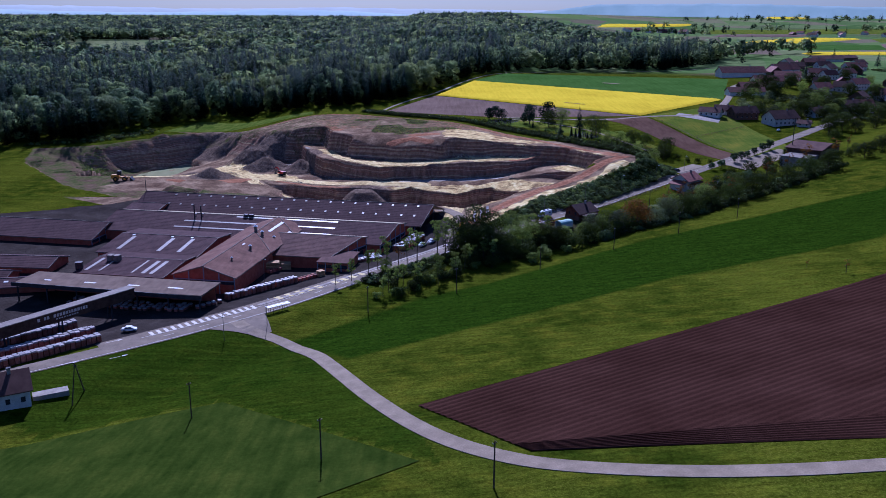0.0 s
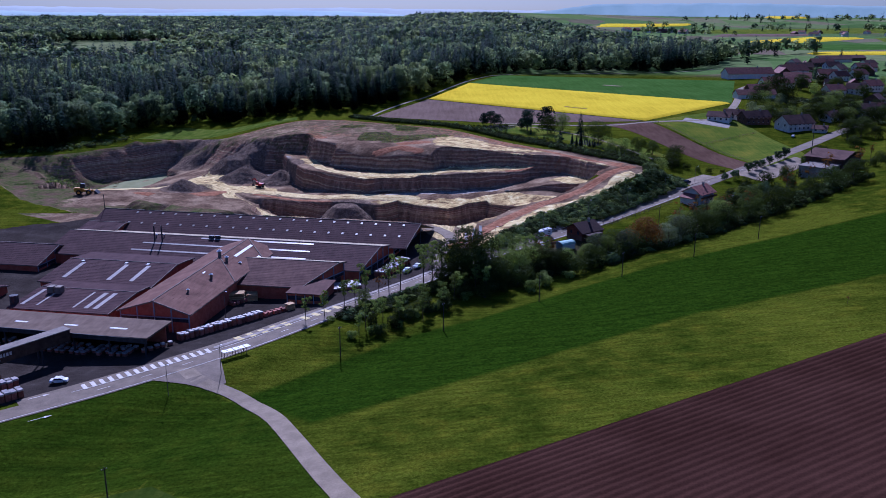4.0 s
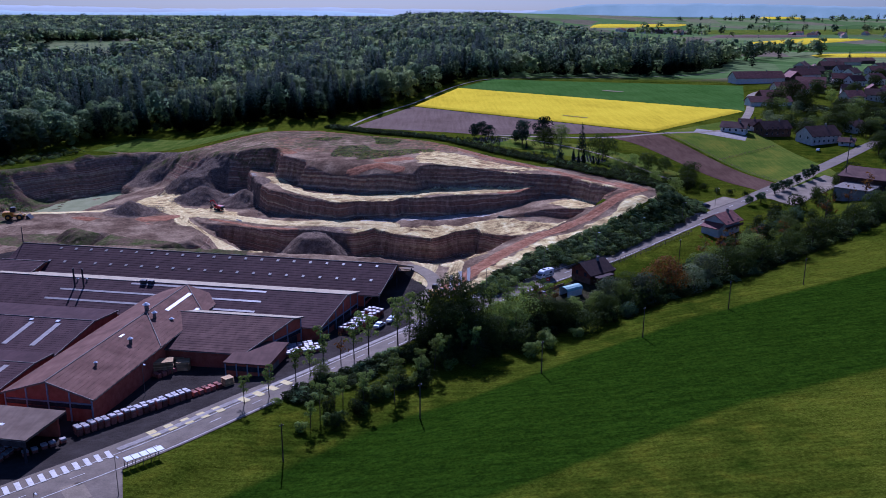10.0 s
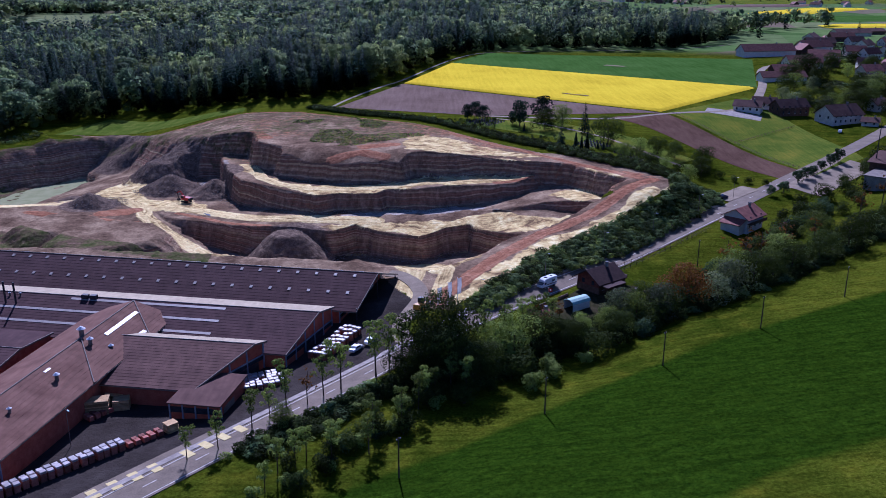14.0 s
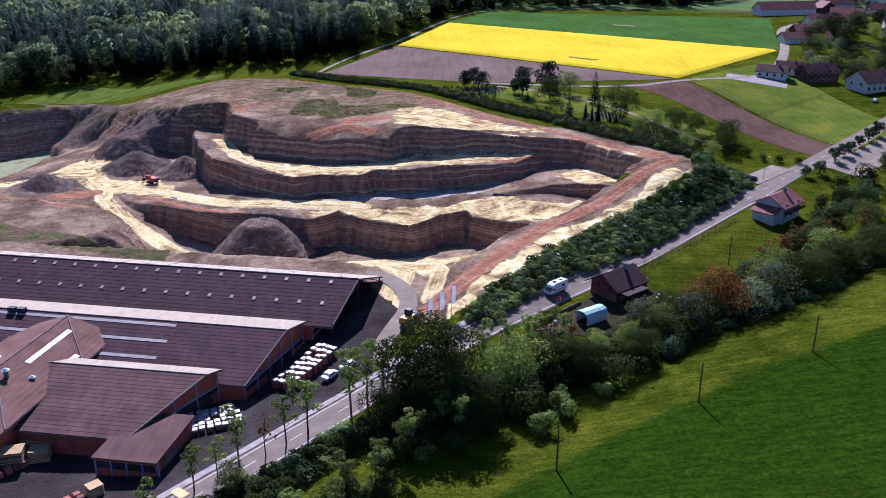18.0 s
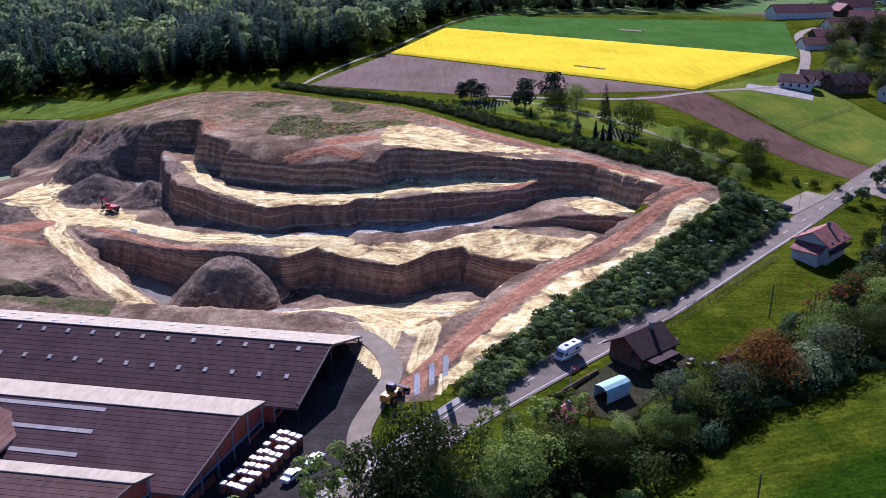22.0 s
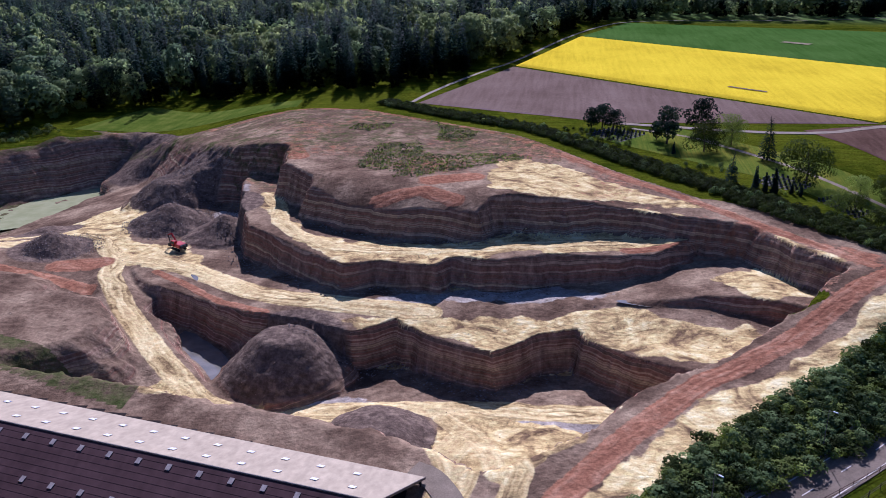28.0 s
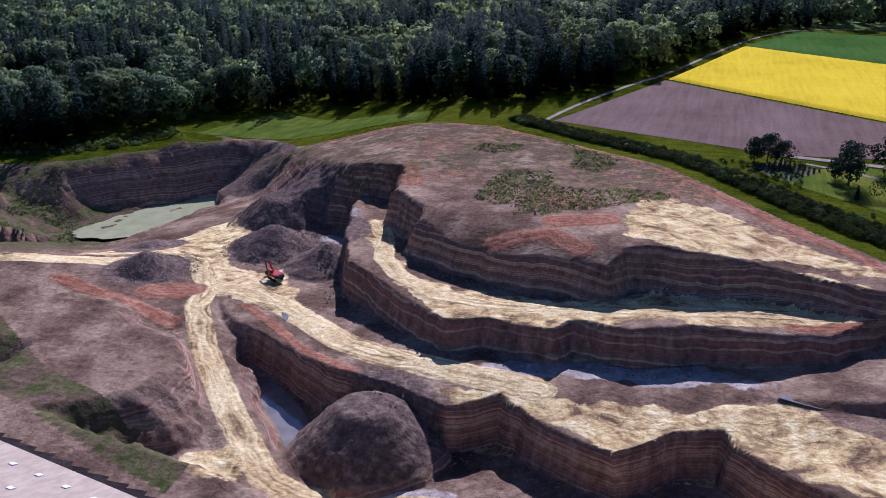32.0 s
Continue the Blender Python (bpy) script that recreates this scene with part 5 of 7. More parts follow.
def vent(root, x, y, z, s=1.0):
    bm = bmesh.new()
    tube(bm, (x, y, z - 0.6), (x, y, z + 1.3 * s), 0.42 * s, 0.42 * s, 10)
    v = part("vent", bm, M_SHEET, root, "round metal roof vent")
    bm = tube(bmesh.new(), (x, y, z + 1.3 * s), (x, y, z + 1.75 * s), 0.75 * s, 0.15 * s, 10)
    part("cowl", bm, M_WHITEMETAL, v)


M_WHITEMETAL = plain("white_metal", (0.62, 0.62, 0.62), (0.75, 0.75, 0.74), 1.0, 0.4, 0.05)
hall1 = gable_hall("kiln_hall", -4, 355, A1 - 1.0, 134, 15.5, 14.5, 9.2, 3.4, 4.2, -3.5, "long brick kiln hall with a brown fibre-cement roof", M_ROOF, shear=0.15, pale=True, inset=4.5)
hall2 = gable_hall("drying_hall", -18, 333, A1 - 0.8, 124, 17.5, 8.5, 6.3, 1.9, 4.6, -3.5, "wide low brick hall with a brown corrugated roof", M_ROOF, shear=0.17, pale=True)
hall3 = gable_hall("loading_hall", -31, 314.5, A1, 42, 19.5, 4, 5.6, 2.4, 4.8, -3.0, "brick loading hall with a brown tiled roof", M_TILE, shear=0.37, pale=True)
hall4 = gable_hall("press_house", -79.5, 268.5, -100, 71, 11.5, 11.5, 7.6, 4.0, 4.0, -3.0, "brick press house with a gable towards the road", M_WARMTILE)
hall5 = gable_hall("west_hall", -138, 341, A1, 60, 14, 14, 4.2, 0.2, 0.2, -4.0, "long brick shed with a red gable", M_ROOF)
hall6 = gable_hall("clay_store", -86, 314, A1, 40, 19, 13, 5.0, 2.6, 3.6, -3.5, "low brick hall with three roof lights", M_ROOF, posts=False)
hall7 = gable_hall("grinding_hall", -91, 288, A1, 33, 17, 8, 3.6, 2.4, 3.0, -3.5, "low brick hall with slanting roof lights", M_ROOF, posts=False)
hall8 = gable_hall("corner_shed", -131, 276, A1 + 22, 34, 6, 6, 1.6, 0.2, 0.2, -4.0, "small brick shed with a grey roof", M_ROOF, posts=False)
hall9 = gable_hall("corner_shed", -140, 297, A1 + 6, 40, 8, 8, 2.2, 0.2, 0.2, -4.0, "small brick shed with a grey roof", M_ROOF, posts=False)
hall10 = gable_hall("corner_shed", -150, 283, A1 + 6, 40, 5, 5, 1.2, -0.4, -0.4, -4.0, "small brick shed with a grey roof", M_ROOF, posts=False)
hall11 = gable_hall("end_block", -122, 366, A1, 16, 15, 3, 6.6, 4.2, 6.0, -3.5, "plain block at the end of the kiln hall", M_ROOF, posts=False)

for row, yy in ((0, -1.7), (1, -8.6)):
    for i in range(21):
        on_slope(hall1, "skylight", -6.4 - 5.59 * i - 0.2 * row, yy, 15.5, 9.2, 3.4, 0.42, 0.5, 0.16, M_SKYLIGHT, "small white roof light")
for row, yy in ((0, 3.6), (1, 9.6)):
    for i in range(20):
        on_slope(hall1, "skylight", -5.5 - 6.4 * i - 2.0 * row, yy, 14.5, 9.2, 4.2, 0.55, 0.5, 0.14, M_WHITEMETAL, "small white roof light")
for x0, x1, yy in ((-25, -69, -1.4), (-24.7, -44.8, -6.6), (-55, -90, -6.6), (-24.7, -40.5, -11.8), (-58.6, -92, -11.8)):
    on_slope(hall2, "roof_light", (x0 + x1) / 2, yy, 17.5, 6.3, 1.9, abs(x1 - x0) / 2, 0.45, 0.10, M_SKYLIGHT, "long translucent roof strip")
for x in (-9, -17, -33):
    on_slope(hall6, "roof_light", x, -9, 19, 5.0, 2.6, 0.75, 6.2, 0.10, M_SKYLIGHT, "long translucent roof strip")
    on_slope(hall6, "skylight", x - 1.0, -1.6, 19, 5.0, 2.6, 0.5, 0.5, 0.2, M_WHITEMETAL)
for x, w in ((-6, 0.7), (-9, 0.7), (-13, 0.35), (-25, 0.35), (-30, 0.6)):
    on_slope(hall7, "roof_light", x, -8, 17, 3.6, 2.4, w, 6.0, 0.10, M_SKYLIGHT, "long translucent roof strip")
for x in (-6, -11, -16, -21, -26):
    on_slope(hall8, "skylight", x, -2.4, 6, 1.6, 0.2, 0.7, 0.5, 0.12, M_WHITEMETAL)
for x, y, s in ((-28, 5.2, 1.0), (-45, 3.0, 1.1), (-13, 4.6, 0.7)):
    z = 7.6 - 3.6 * abs(y) / 11.5
    vent(hall4, x, y, z, s)
for yy in (-14.5, 0, 13.5):
    part("corner_post", boxes((-0.5 + 0.15 * yy, -0.2 + 0.15 * yy, yy - 0.15, yy + 0.15, -3.5, 3.6 + (5.2 if yy == 0 else 0.4))), M_DARKSTEEL, hall1, "dark steel post under the open end")
vent(hall3, -33, -6.5, 4.6, 0.9)
vent(hall2, -84, -1.5, 6.0, 0.5)
vent(hall2, -87, -1.7, 6.0, 0.5)
on_slope(hall4, "skylight", -30, 1.8, 11.5, 7.6, 4.0, 1.0, 0.25, 0.1, M_WHITEMETAL)
on_slope(hall4, "roof_light", -58.5, 3.4, 11.5, 7.6, 4.0, 7.5, 0.5, 0.14, M_WHITEMETAL, "white roof strip on the hipped end")
on_slope(hall4, "skylight", -57.6, 9.2, 11.5, 7.6, 4.0, 1.2, 0.5, 0.14, M_WHITEMETAL)
for x0, x1 in ((-70.9, -57), (-46.1, -31.5)):
    part("valley_flashing", tube(bmesh.new(), (x0, 0, 7.75), (x1, 11.5, 4.15), 0.14, 0.14, 6), M_SHEET, hall4, "pale metal flashing")
vent(hall4, -47.5, -0.6, 7.5, 1.4)
for xx, hh in ((-24, 4.2), (-26.5, 4.2)):
    part("filter_box", boxes((xx - 1.0, xx + 1.0, -4.8, -2.6, 2.4, 5.4)), M_SHEET, hall7, "grey filter box on the roof")
part("duct", tube(bmesh.new(), (-33, -13, -3), (-33, -13, 5.0), 1.3, 1.3, 12), M_DARKSTEEL, hall7, "dark upright duct")
for xx in (-83, -86):
    part("flue", tube(bmesh.new(), (xx, -5, 4.5), (xx, -5, 11.0), 0.28, 0.26, 8), M_DARKSTEEL, hall2, "thin dark flue")
part("roof_unit", boxes((-66, -64.2, -1.4, -0.2, 5.9, 7.2), (-63.6, -61.8, -1.4, -0.2, 5.9, 7.2)), M_DARKSTEEL, hall2, "dark roof fan unit")
part("mast", tube(bmesh.new(), (-134, 0, 8), (-134, 0, 15), 0.2, 0.12, 8), M_DARKSTEEL, hall1, "thin mast")


def lean_to():
    """The brick front of the loading hall, stepping back under its eave."""
    root = thing("gatehouse", pose(-43.5, 297, 0, 0, 0, A1), "dark brick porch with blue steel posts in front of the hall", "building")
    part("wall", boxes((-0.4, 10.5, -5.5, 9, -3, 2.3)), M_BRICK, root)
    part("roof", boxes((-0.8, 11.2, -6.2, 9.4, 2.3, 2.6)), M_TILE, root)
    for i in range(5):
        part("post", boxes((-0.6 + 2.9 * i, -0.3 + 2.9 * i, -5.8, -5.5, -3, 2.3)), M_BLUESTEEL, root, "blue-grey steel post")
    part("window_band", boxes((-0.3, 10.4, -5.62, -5.5, 0.2, 1.5)), M_GLASS, root)
    part("gate", boxes((10.5, 10.62, -3, 2.5, -3, 0.6)), M_SHEET, root, "pale roller gate")


lean_to()


def canopy():
    """The long open loading roof beside the road."""
    root = thing("loading_canopy", pose(-72, 257, 0, 0, 0, math.degrees(math.atan2(-13, 64))), "long flat loading canopy over brick pallets", "canopy")
    bm = bmesh.new()
    prism(bm, [(0, 4.7), (-66, 4.0), (-66, 3.4), (0, 4.2)], -10.5, 3)
    part("roof", bm, M_CANOPY, root, "weathered flat roof with a dark edge")
    part("fascia", boxes((-66.1, 0.1, -10.75, -10.5, 3.2, 4.5)), M_DARKSTEEL, root)
    part("back_wall", boxes((-66, -2, 2.4, 2.9, -3, 3.6)), M_BRICK, root)
    for i in range(7):
        part("post", boxes((-1.2 - 10.6 * i, -0.8 - 10.6 * i, -10.0, -9.6, -3, 4.0)), M_DARKSTEEL, root)
    for k, w in enumerate((5.0, 4.0, 4.5, 4.0)):
        part("roof_light", boxes((-9 - 15 * k - w, -9 - 15 * k, -5.5, -4.6, 4.1 + 0.35 - 0.16 * k, 4.62 - 0.17 * k)), M_WHITEMETAL, root)
    root2 = thing("conveyor_bridge", pose(-97, 251, 0, 0, 0, math.degrees(math.atan2(-36, -26))), "sloping brown conveyor bridge with a worn sign", "conveyor")
    part("housing", prism(bmesh.new(), [(0, 2.6), (46, 2.2), (46, 5.4), (0, 5.8)], -1.5, 1.5), M_WOOD, root2)
    part("roof", prism(bmesh.new(), [(-0.2, 5.8), (46.2, 5.4), (46.2, 5.65), (-0.2, 6.05)], -1.8, 1.8), M_SHEET, root2)
    bm = bmesh.new()
    rng = random.Random(4)
    x = 16.0
    while x < 31:
        w = rng.uniform(0.45, 0.8)
        if rng.random() > 0.1:
            box(bm, x, x + w, 1.5, 1.56, 4.0, 4.9)
        x += w + 0.28
    for k in range(9):
        box(bm, 19 + k * 0.8, 19.5 + k * 0.8, 1.5, 1.55, 3.2, 3.55)
    part("sign_bars", bm, M_PAINT, root2, "row of worn white letter-sized bars")
    for x in (8, 24, 40):
        part("leg", boxes((x - 0.2, x + 0.2, -1.2, -0.9, -3, 2.4), (x - 0.2, x + 0.2, 0.9, 1.2, -3, 2.4)), M_DARKSTEEL, root2)


canopy()

# ---- brick pallets ----
M_WRAP = varied("white_plastic_wrap", (0.28, 0.25, 0.23), (0.42, 0.38, 0.35), 1.2, 0.35, 0.2, 0.2)
M_BRICKLOAD = varied("fresh_red_bricks", (0.220, 0.070, 0.045), (0.330, 0.130, 0.085), 2.0, 0.8, 0.3)
M_CRATE = varied("yellow_timber", (0.34, 0.22, 0.09), (0.48, 0.33, 0.15), 1.0, 0.8, 0.2)


def pallet(h, wrapped, label):
    root = thing("brick_pallet", pose(0, 0, -900), label, "pallet")
    bm = bmesh.new()
    for k in (-0.5, 0.0, 0.5):
        box(bm, k - 0.08, k + 0.08, -0.6, 0.6, 0, 0.12)
    box(bm, -0.6, 0.6, -0.6, 0.6, 0.12, 0.16)
    part("skid", bm, M_WOOD, root)
    bm = boxes((-0.55, 0.55, -0.55, 0.55, 0.16, h - 0.08))
    bmesh.ops.bevel(bm, geom=bm.edges[:], offset=0.04, segments=1, affect="EDGES")
    part("brick_load", bm, M_BRICKLOAD, root)
    if wrapped:
        bm = boxes((-0.6, 0.6, -0.6, 0.6, h - 0.45, h))
        bmesh.ops.bevel(bm, geom=bm.edges[:], offset=0.07, segments=1, affect="EDGES")
        part("wrap", bm, M_WRAP, root, "white plastic hood")
    return root


P_PALLET = pallet(2.2, True, "tall brick pallet under a white plastic hood")
P_LOW = pallet(1.25, True, "single brick pallet under a white plastic hood")
P_RED = pallet(1.3, False, "pallet of unwrapped red bricks")


def rows_of(pattern, x, y, turn, nx, ny, dx, dy, group, jitter=0.1, skip=0.0, big=1.0):
    rng = random.Random(int(x * 13 + y * 7 + nx))
    m = pose(x, y, 0, 0, 0, turn)
    for i in range(nx):
        for j in range(ny):
            if rng.random() < skip:
                continue
            p = m @ Vector((i * dx + rng.uniform(-jitter, jitter), j * dy + rng.uniform(-jitter, jitter), 0))
            c = copy_thing(pattern, pose(p.x, p.y, ground_z(p.x, p.y) + 0.02, 0, 0, turn + rng.uniform(-4, 4)) @ Matrix.Diagonal((big, big, rng.uniform(0.9, 1.05) * big, 1)))
            tagged(c, group=group)


RT = math.degrees(math.atan2(19, 19.5))
rows_of(P_PALLET, -69, 259.8, RT, 18, 2, 1.52, 1.4, "pallets along the road")
rows_of(P_RED, -49.2, 279.0, RT, 5, 2, 1.6, 1.4, "pallets along the road")
rows_of(P_LOW, -77, 251, RT, 5, 1, 2.0, 1.4, "pallets along the road", 0.4, 0.2)
rows_of(P_PALLET, -19.0, 322.0, 62, 9, 4, 1.95, -1.35, "pallets beside the drying hall", 0.12, 0.08)
rows_of(P_LOW, -32.5, 303.5, 20, 8, 5, 1.4, 1.7, "pallets beside the loading hall", 0.25, 0.12)
LT_TURN = math.degrees(math.atan2(-18, -18.5))
rows_of(P_PALLET, -97.5, 223.5, LT_TURN, 20, 2, 1.45, 1.4, "long brick rows in the yard", 0.05, 0, 1.1)
rows_of(P_PALLET, -102, 230.5, LT_TURN, 22, 2, 1.45, 1.4, "long brick rows in the yard", 0.05, 0, 1.1)
rows_of(P_PALLET, -110, 237, LT_TURN, 18, 2, 1.45, 1.4, "long brick rows in the yard", 0.05, 0, 1.1)
rows_of(P_LOW, -81, 249, 168, 20, 4, 2.1, -1.7, "pallets under the canopy", 0.3, 0.25)
rows_of(P_RED, -62, 292, 55, 4, 2, 1.5, 1.5, "pallets beside the press house")


def crate_stack(x, y, turn, w, d, h):
    root = thing("timber_stack", pose(x, y, ground_z(x, y), 0, 0, turn), "stack of yellow timber pallets in the yard", "stack")
    for k in range(int(h / 0.3)):
        part("board_layer", boxes((-w / 2 + 0.05 * (k % 2), w / 2 - 0.05 * (k % 2), -d / 2, d / 2, k * 0.3, k * 0.3 + 0.2)), M_CRATE, root)


crate_stack(-62, 296, 12, 5, 3.2, 3.4)
crate_stack(-57.5, 298, 12, 3.5, 3, 2.6)
crate_stack(-43, 285.5, 45, 2.4, 2.2, 2.2)
crate_stack(-60, 301, 12, 4, 3, 2.4)
for pat in (P_PALLET, P_LOW, P_RED):
    hide(pat)

# ---- water ----
def water_mat(name, c1, c2):
    g = Graph(name)
    return g.done(g.ramp(g.noise(0.2, 3), (0.35, c1), (0.65, c2)), 0.06, g.noise(2.0, 3), 0.04, 0.05, spec=0.6)


M_POND = water_mat("milky_green_water", (0.34, 0.36, 0.17), (0.42, 0.43, 0.22))
M_PUDDLE = water_mat("grey_puddle_water", (0.16, 0.15, 0.12), (0.24, 0.22, 0.17))


def pool(name, x, y, rx, ry, turn, z, material, label, seed):
    """A flat sheet of water whose shore is drawn by the ground."""
    bm = bmesh.new()
    rng = random.Random(seed)
    vs = []
    for k in range(40):
        a = 2 * math.pi * k / 40
        r = 1 + 0.12 * math.sin(3 * a + seed) + rng.uniform(-0.04, 0.04)
        vs.append(bm.verts.new((rx * r * math.cos(a), ry * r * math.sin(a), 0)))
    bm.faces.new(vs)
    if name == "puddle":
        m = pose(x, y, 0, 0, 0, turn)
        z = min(ground_z(*(m @ Vector((rx * k, ry * j, 0))).xy) for k in (-0.5, 0, 0.5) for j in (-0.5, 0, 0.5)) + 0.06
    ob = part(name, bm, material)
    ob.matrix_world = pose(x, y, z, 0, 0, turn)
    return tagged(ob, label, "water", kind="structure")


pool("pond", -181, 555, 17, 38, -21, -14.9, M_POND, "milky green pond in the pit", 2)
pool("puddle", -65, 432, 4.4, 15, 40, ground_z(-62, 430) + 0.05, M_PUDDLE, "grey water in the hollow beside the track", 3)
pool("puddle", 40, 444, 5.0, 1.5, -10, ground_z(40, 444) + 0.12, M_PUDDLE, "brown puddle at the foot of a face", 4)
pool("puddle", -78, 460, 3.2, 0.9, -40, ground_z(-78, 460) + 0.12, M_PUDDLE, "small bright puddle on the track", 5)
pool("puddle", -57, 394, 6, 3, 20, ground_z(-57, 394) + 0.12, M_PUDDLE, "brown puddle behind the kiln hall", 6)

# ---- road markings ----
CENTRE_LINE = dense(CENTRE, 2.0)


def strip_piece(name, pts, half, material, label, lift=0.19):
    return ribbon(name, pts, half, half, material, lift, label, "road marking", 2.0, 2)


def bars(name, start, end, n, length, wide, material, label, category="road marking", skew=0.0):
    """Bars across the way from start to end, one mesh each under one marking."""
    root = thing(name, pose(0, 0, 0), label, category, kind="structure")
    a, b = Vector(start), Vector(end)
    d = (b - a).normalized()
    s = Vector((d.y, -d.x)) * math.cos(skew) + d * math.sin(skew)
    for i in range(n):
        c = a + (b - a) * (i + 0.5) / n
        bm = bmesh.new()
        vs = []
        for p, q in ((-1, -1), (1, -1), (1, 1), (-1, 1)):
            w = c + d * p * wide / 2 + s * q * length / 2
            vs.append(bm.verts.new((w.x, w.y, ground_z(w.x, w.y) + 0.23)))
        bm.faces.new(vs)
        bmesh.ops.recalc_face_normals(bm, faces=bm.faces)
        if bm.faces[:][0].normal.z < 0:
            bmesh.ops.reverse_faces(bm, faces=bm.faces[:])
        bmesh.ops.solidify(bm, geom=bm.faces[:], thickness=0.03)
        part("bar", bm, material, root)
    return root


bars("walkway_marking", (-84, 226.5), (-58, 250), 16, 3.6, 1.0, M_PAINT, "row of white bars along the road", skew=-0.1)
bars("walkway_marking", (-54, 257), (-40, 271), 5, 3.4, 1.9, M_YELLOW, "row of yellow bars along the road")
bars("walkway_marking", (-38, 273), (-27, 285.5), 4, 3.2, 1.8, M_YELLOW, "row of yellow bars along the road")
edge_r = [tuple(p) for p in beside(CENTRE_LINE, 2.95)]
edge_l = [tuple(p) for p in beside(CENTRE_LINE, -2.95)]
strip_piece("edge_line", edge_r[30:190], 0.09, M_PAINT, "thin white edge line")
strip_piece("edge_line", edge_l[62:190], 0.09, M_PAINT, "thin white edge line")
dashes = thing("centre_line", pose(0, 0, 0), "dashed white centre line", "road marking", kind="structure")
for i in range(64, 230, 5):
    if i + 1 < len(CENTRE_LINE):
        a, b = Vector(CENTRE_LINE[i]), Vector(CENTRE_LINE[i + 1])
        d = (b - a).normalized()
        s = Vector((d.y, -d.x)) * 0.09
        bm = bmesh.new()
        bm.faces.new([bm.verts.new((w.x, w.y, ground_z(w.x, w.y) + 0.20)) for w in (a - s, a + s, a + d * 3 + s, a + d * 3 - s)])
        if bm.faces[:][0].normal.z < 0:
            bmesh.ops.reverse_faces(bm, faces=bm.faces[:])
        part("dash", bm, M_PAINT, dashes)
for x, y, a in ((-86.4, 210.3, 38), (-98, 206, 36), (-92, 222, 38)):
    bm = bmesh.new()
    bm.faces.new([bm.verts.new(p) for p in ((-2.4, -0.1, 0), (1, -0.1, 0), (1, 0.1, 0), (-2.4, 0.1, 0))])
    bm.faces.new([bm.verts.new(p) for p in ((1, -0.5, 0), (2.6, 0, 0), (1, 0.5, 0))])
    ob = part("lane_arrow", bm, M_PAINT)
    ob.matrix_world = pose(x, y, ground_z(x, y) + 0.25, 0, 0, a)
    tagged(ob, "white lane arrow on the asphalt", "road marking", kind="structure")

# ---- pavement and track beside the kiln hall ----
ribbon("service_road", rounded([(-2, 372), (2, 370), (6.5, 363), (8.5, 354), (5, 345), (2, 336), (4, 327)]), 2.2, 2.2, M_LANE, 0.16, "curved grey service road beside the hall")
ribbon("pavement", [tuple(p) for p in beside(CENTRE_LINE, -4.6)][78:190], 0.8, 0.8, M_CONCRETE, 0.22, "narrow concrete pavement beside the road", "pavement")
ribbon("field_track", rounded([(-46, 598), (-38, 636), (-20, 690), (-8, 714), (22, 826), (52, 892), (90, 912), (224, 905), (300, 960)]), 1.0, 1.0, M_LANE, 0.12, "pale gravel track along the forest edge")
ribbon("field_track", rounded([(36, 574), (104, 558), (133, 574), (178, 586), (196, 612)]), 1.5, 1.5, M_LANE, 0.2, "pale gravel track between the fields")
ribbon("village_road", rounded([(176, 584), (196, 612), (214, 650), (230, 690), (256, 768), (300, 800), (360, 860)]), 2.6, 2.6, M_LANE, 0.16, "grey village road")
ribbon("parking_lot", [(158, 452), (200, 492)], 9, 7, M_LANE, 0.2, "wide grey car park beside the road")
ribbon("parking_lot", [(121, 446), (138, 460)], 2, 6, M_LANE, 0.25, "small grey car park below the hedge")
ribbon("riding_ground", [(160, 586), (186, 574)], 6, 6, M_CONCRETE, 0.2, "pale sand riding ground")


# ---- poles and lamps ----
def wood_pole(h):
    root = thing("utility_pole", pose(0, 0, -900), "dark wooden utility pole in the meadow", "pole")
    part("shaft", tube(bmesh.new(), (0, 0, -0.5), (0, 0, h), 0.16, 0.11, 8), M_BARK, root)
    part("crossarm", boxes((-0.55, 0.55, -0.05, 0.05, h - 0.5, h - 0.38)), M_BARK, root)
    for x in (-0.45, 0.45):
        part("insulator", tube(bmesh.new(), (x, 0, h - 0.38), (x, 0, h - 0.2), 0.05, 0.04, 6), M_WHITEMETAL, root)
    return root


P_POLE = wood_pole(8.6)
for x, y in ((-54.8, 168.9), (-22.2, 140.2), (8.6, 123.5), (64, 306), (34.6, 288.5), (92.2, 321.6), (4.6, 267), (-23.1, 248.4), (94.4, 379.6), (120, 337)):
    tagged(copy_thing(P_POLE, pose(x, y, ground_z(x, y), 0, 0, 45)), group="utility poles")
hide(P_POLE)
apole = thing("pole_trestle", pose(-88, 188, ground_z(-88, 188)), "leaning pair of dark wooden poles", "pole")
for y in (-3.8, 3.8):
    part("pole_leg", tube(bmesh.new(), (0, y, -0.4), (0, 0, 9.2), 0.17, 0.12, 8), M_BARK, apole)
part("crossarm", boxes((-0.6, 0.6, -0.06, 0.06, 8.6, 8.75)), M_BARK, apole)


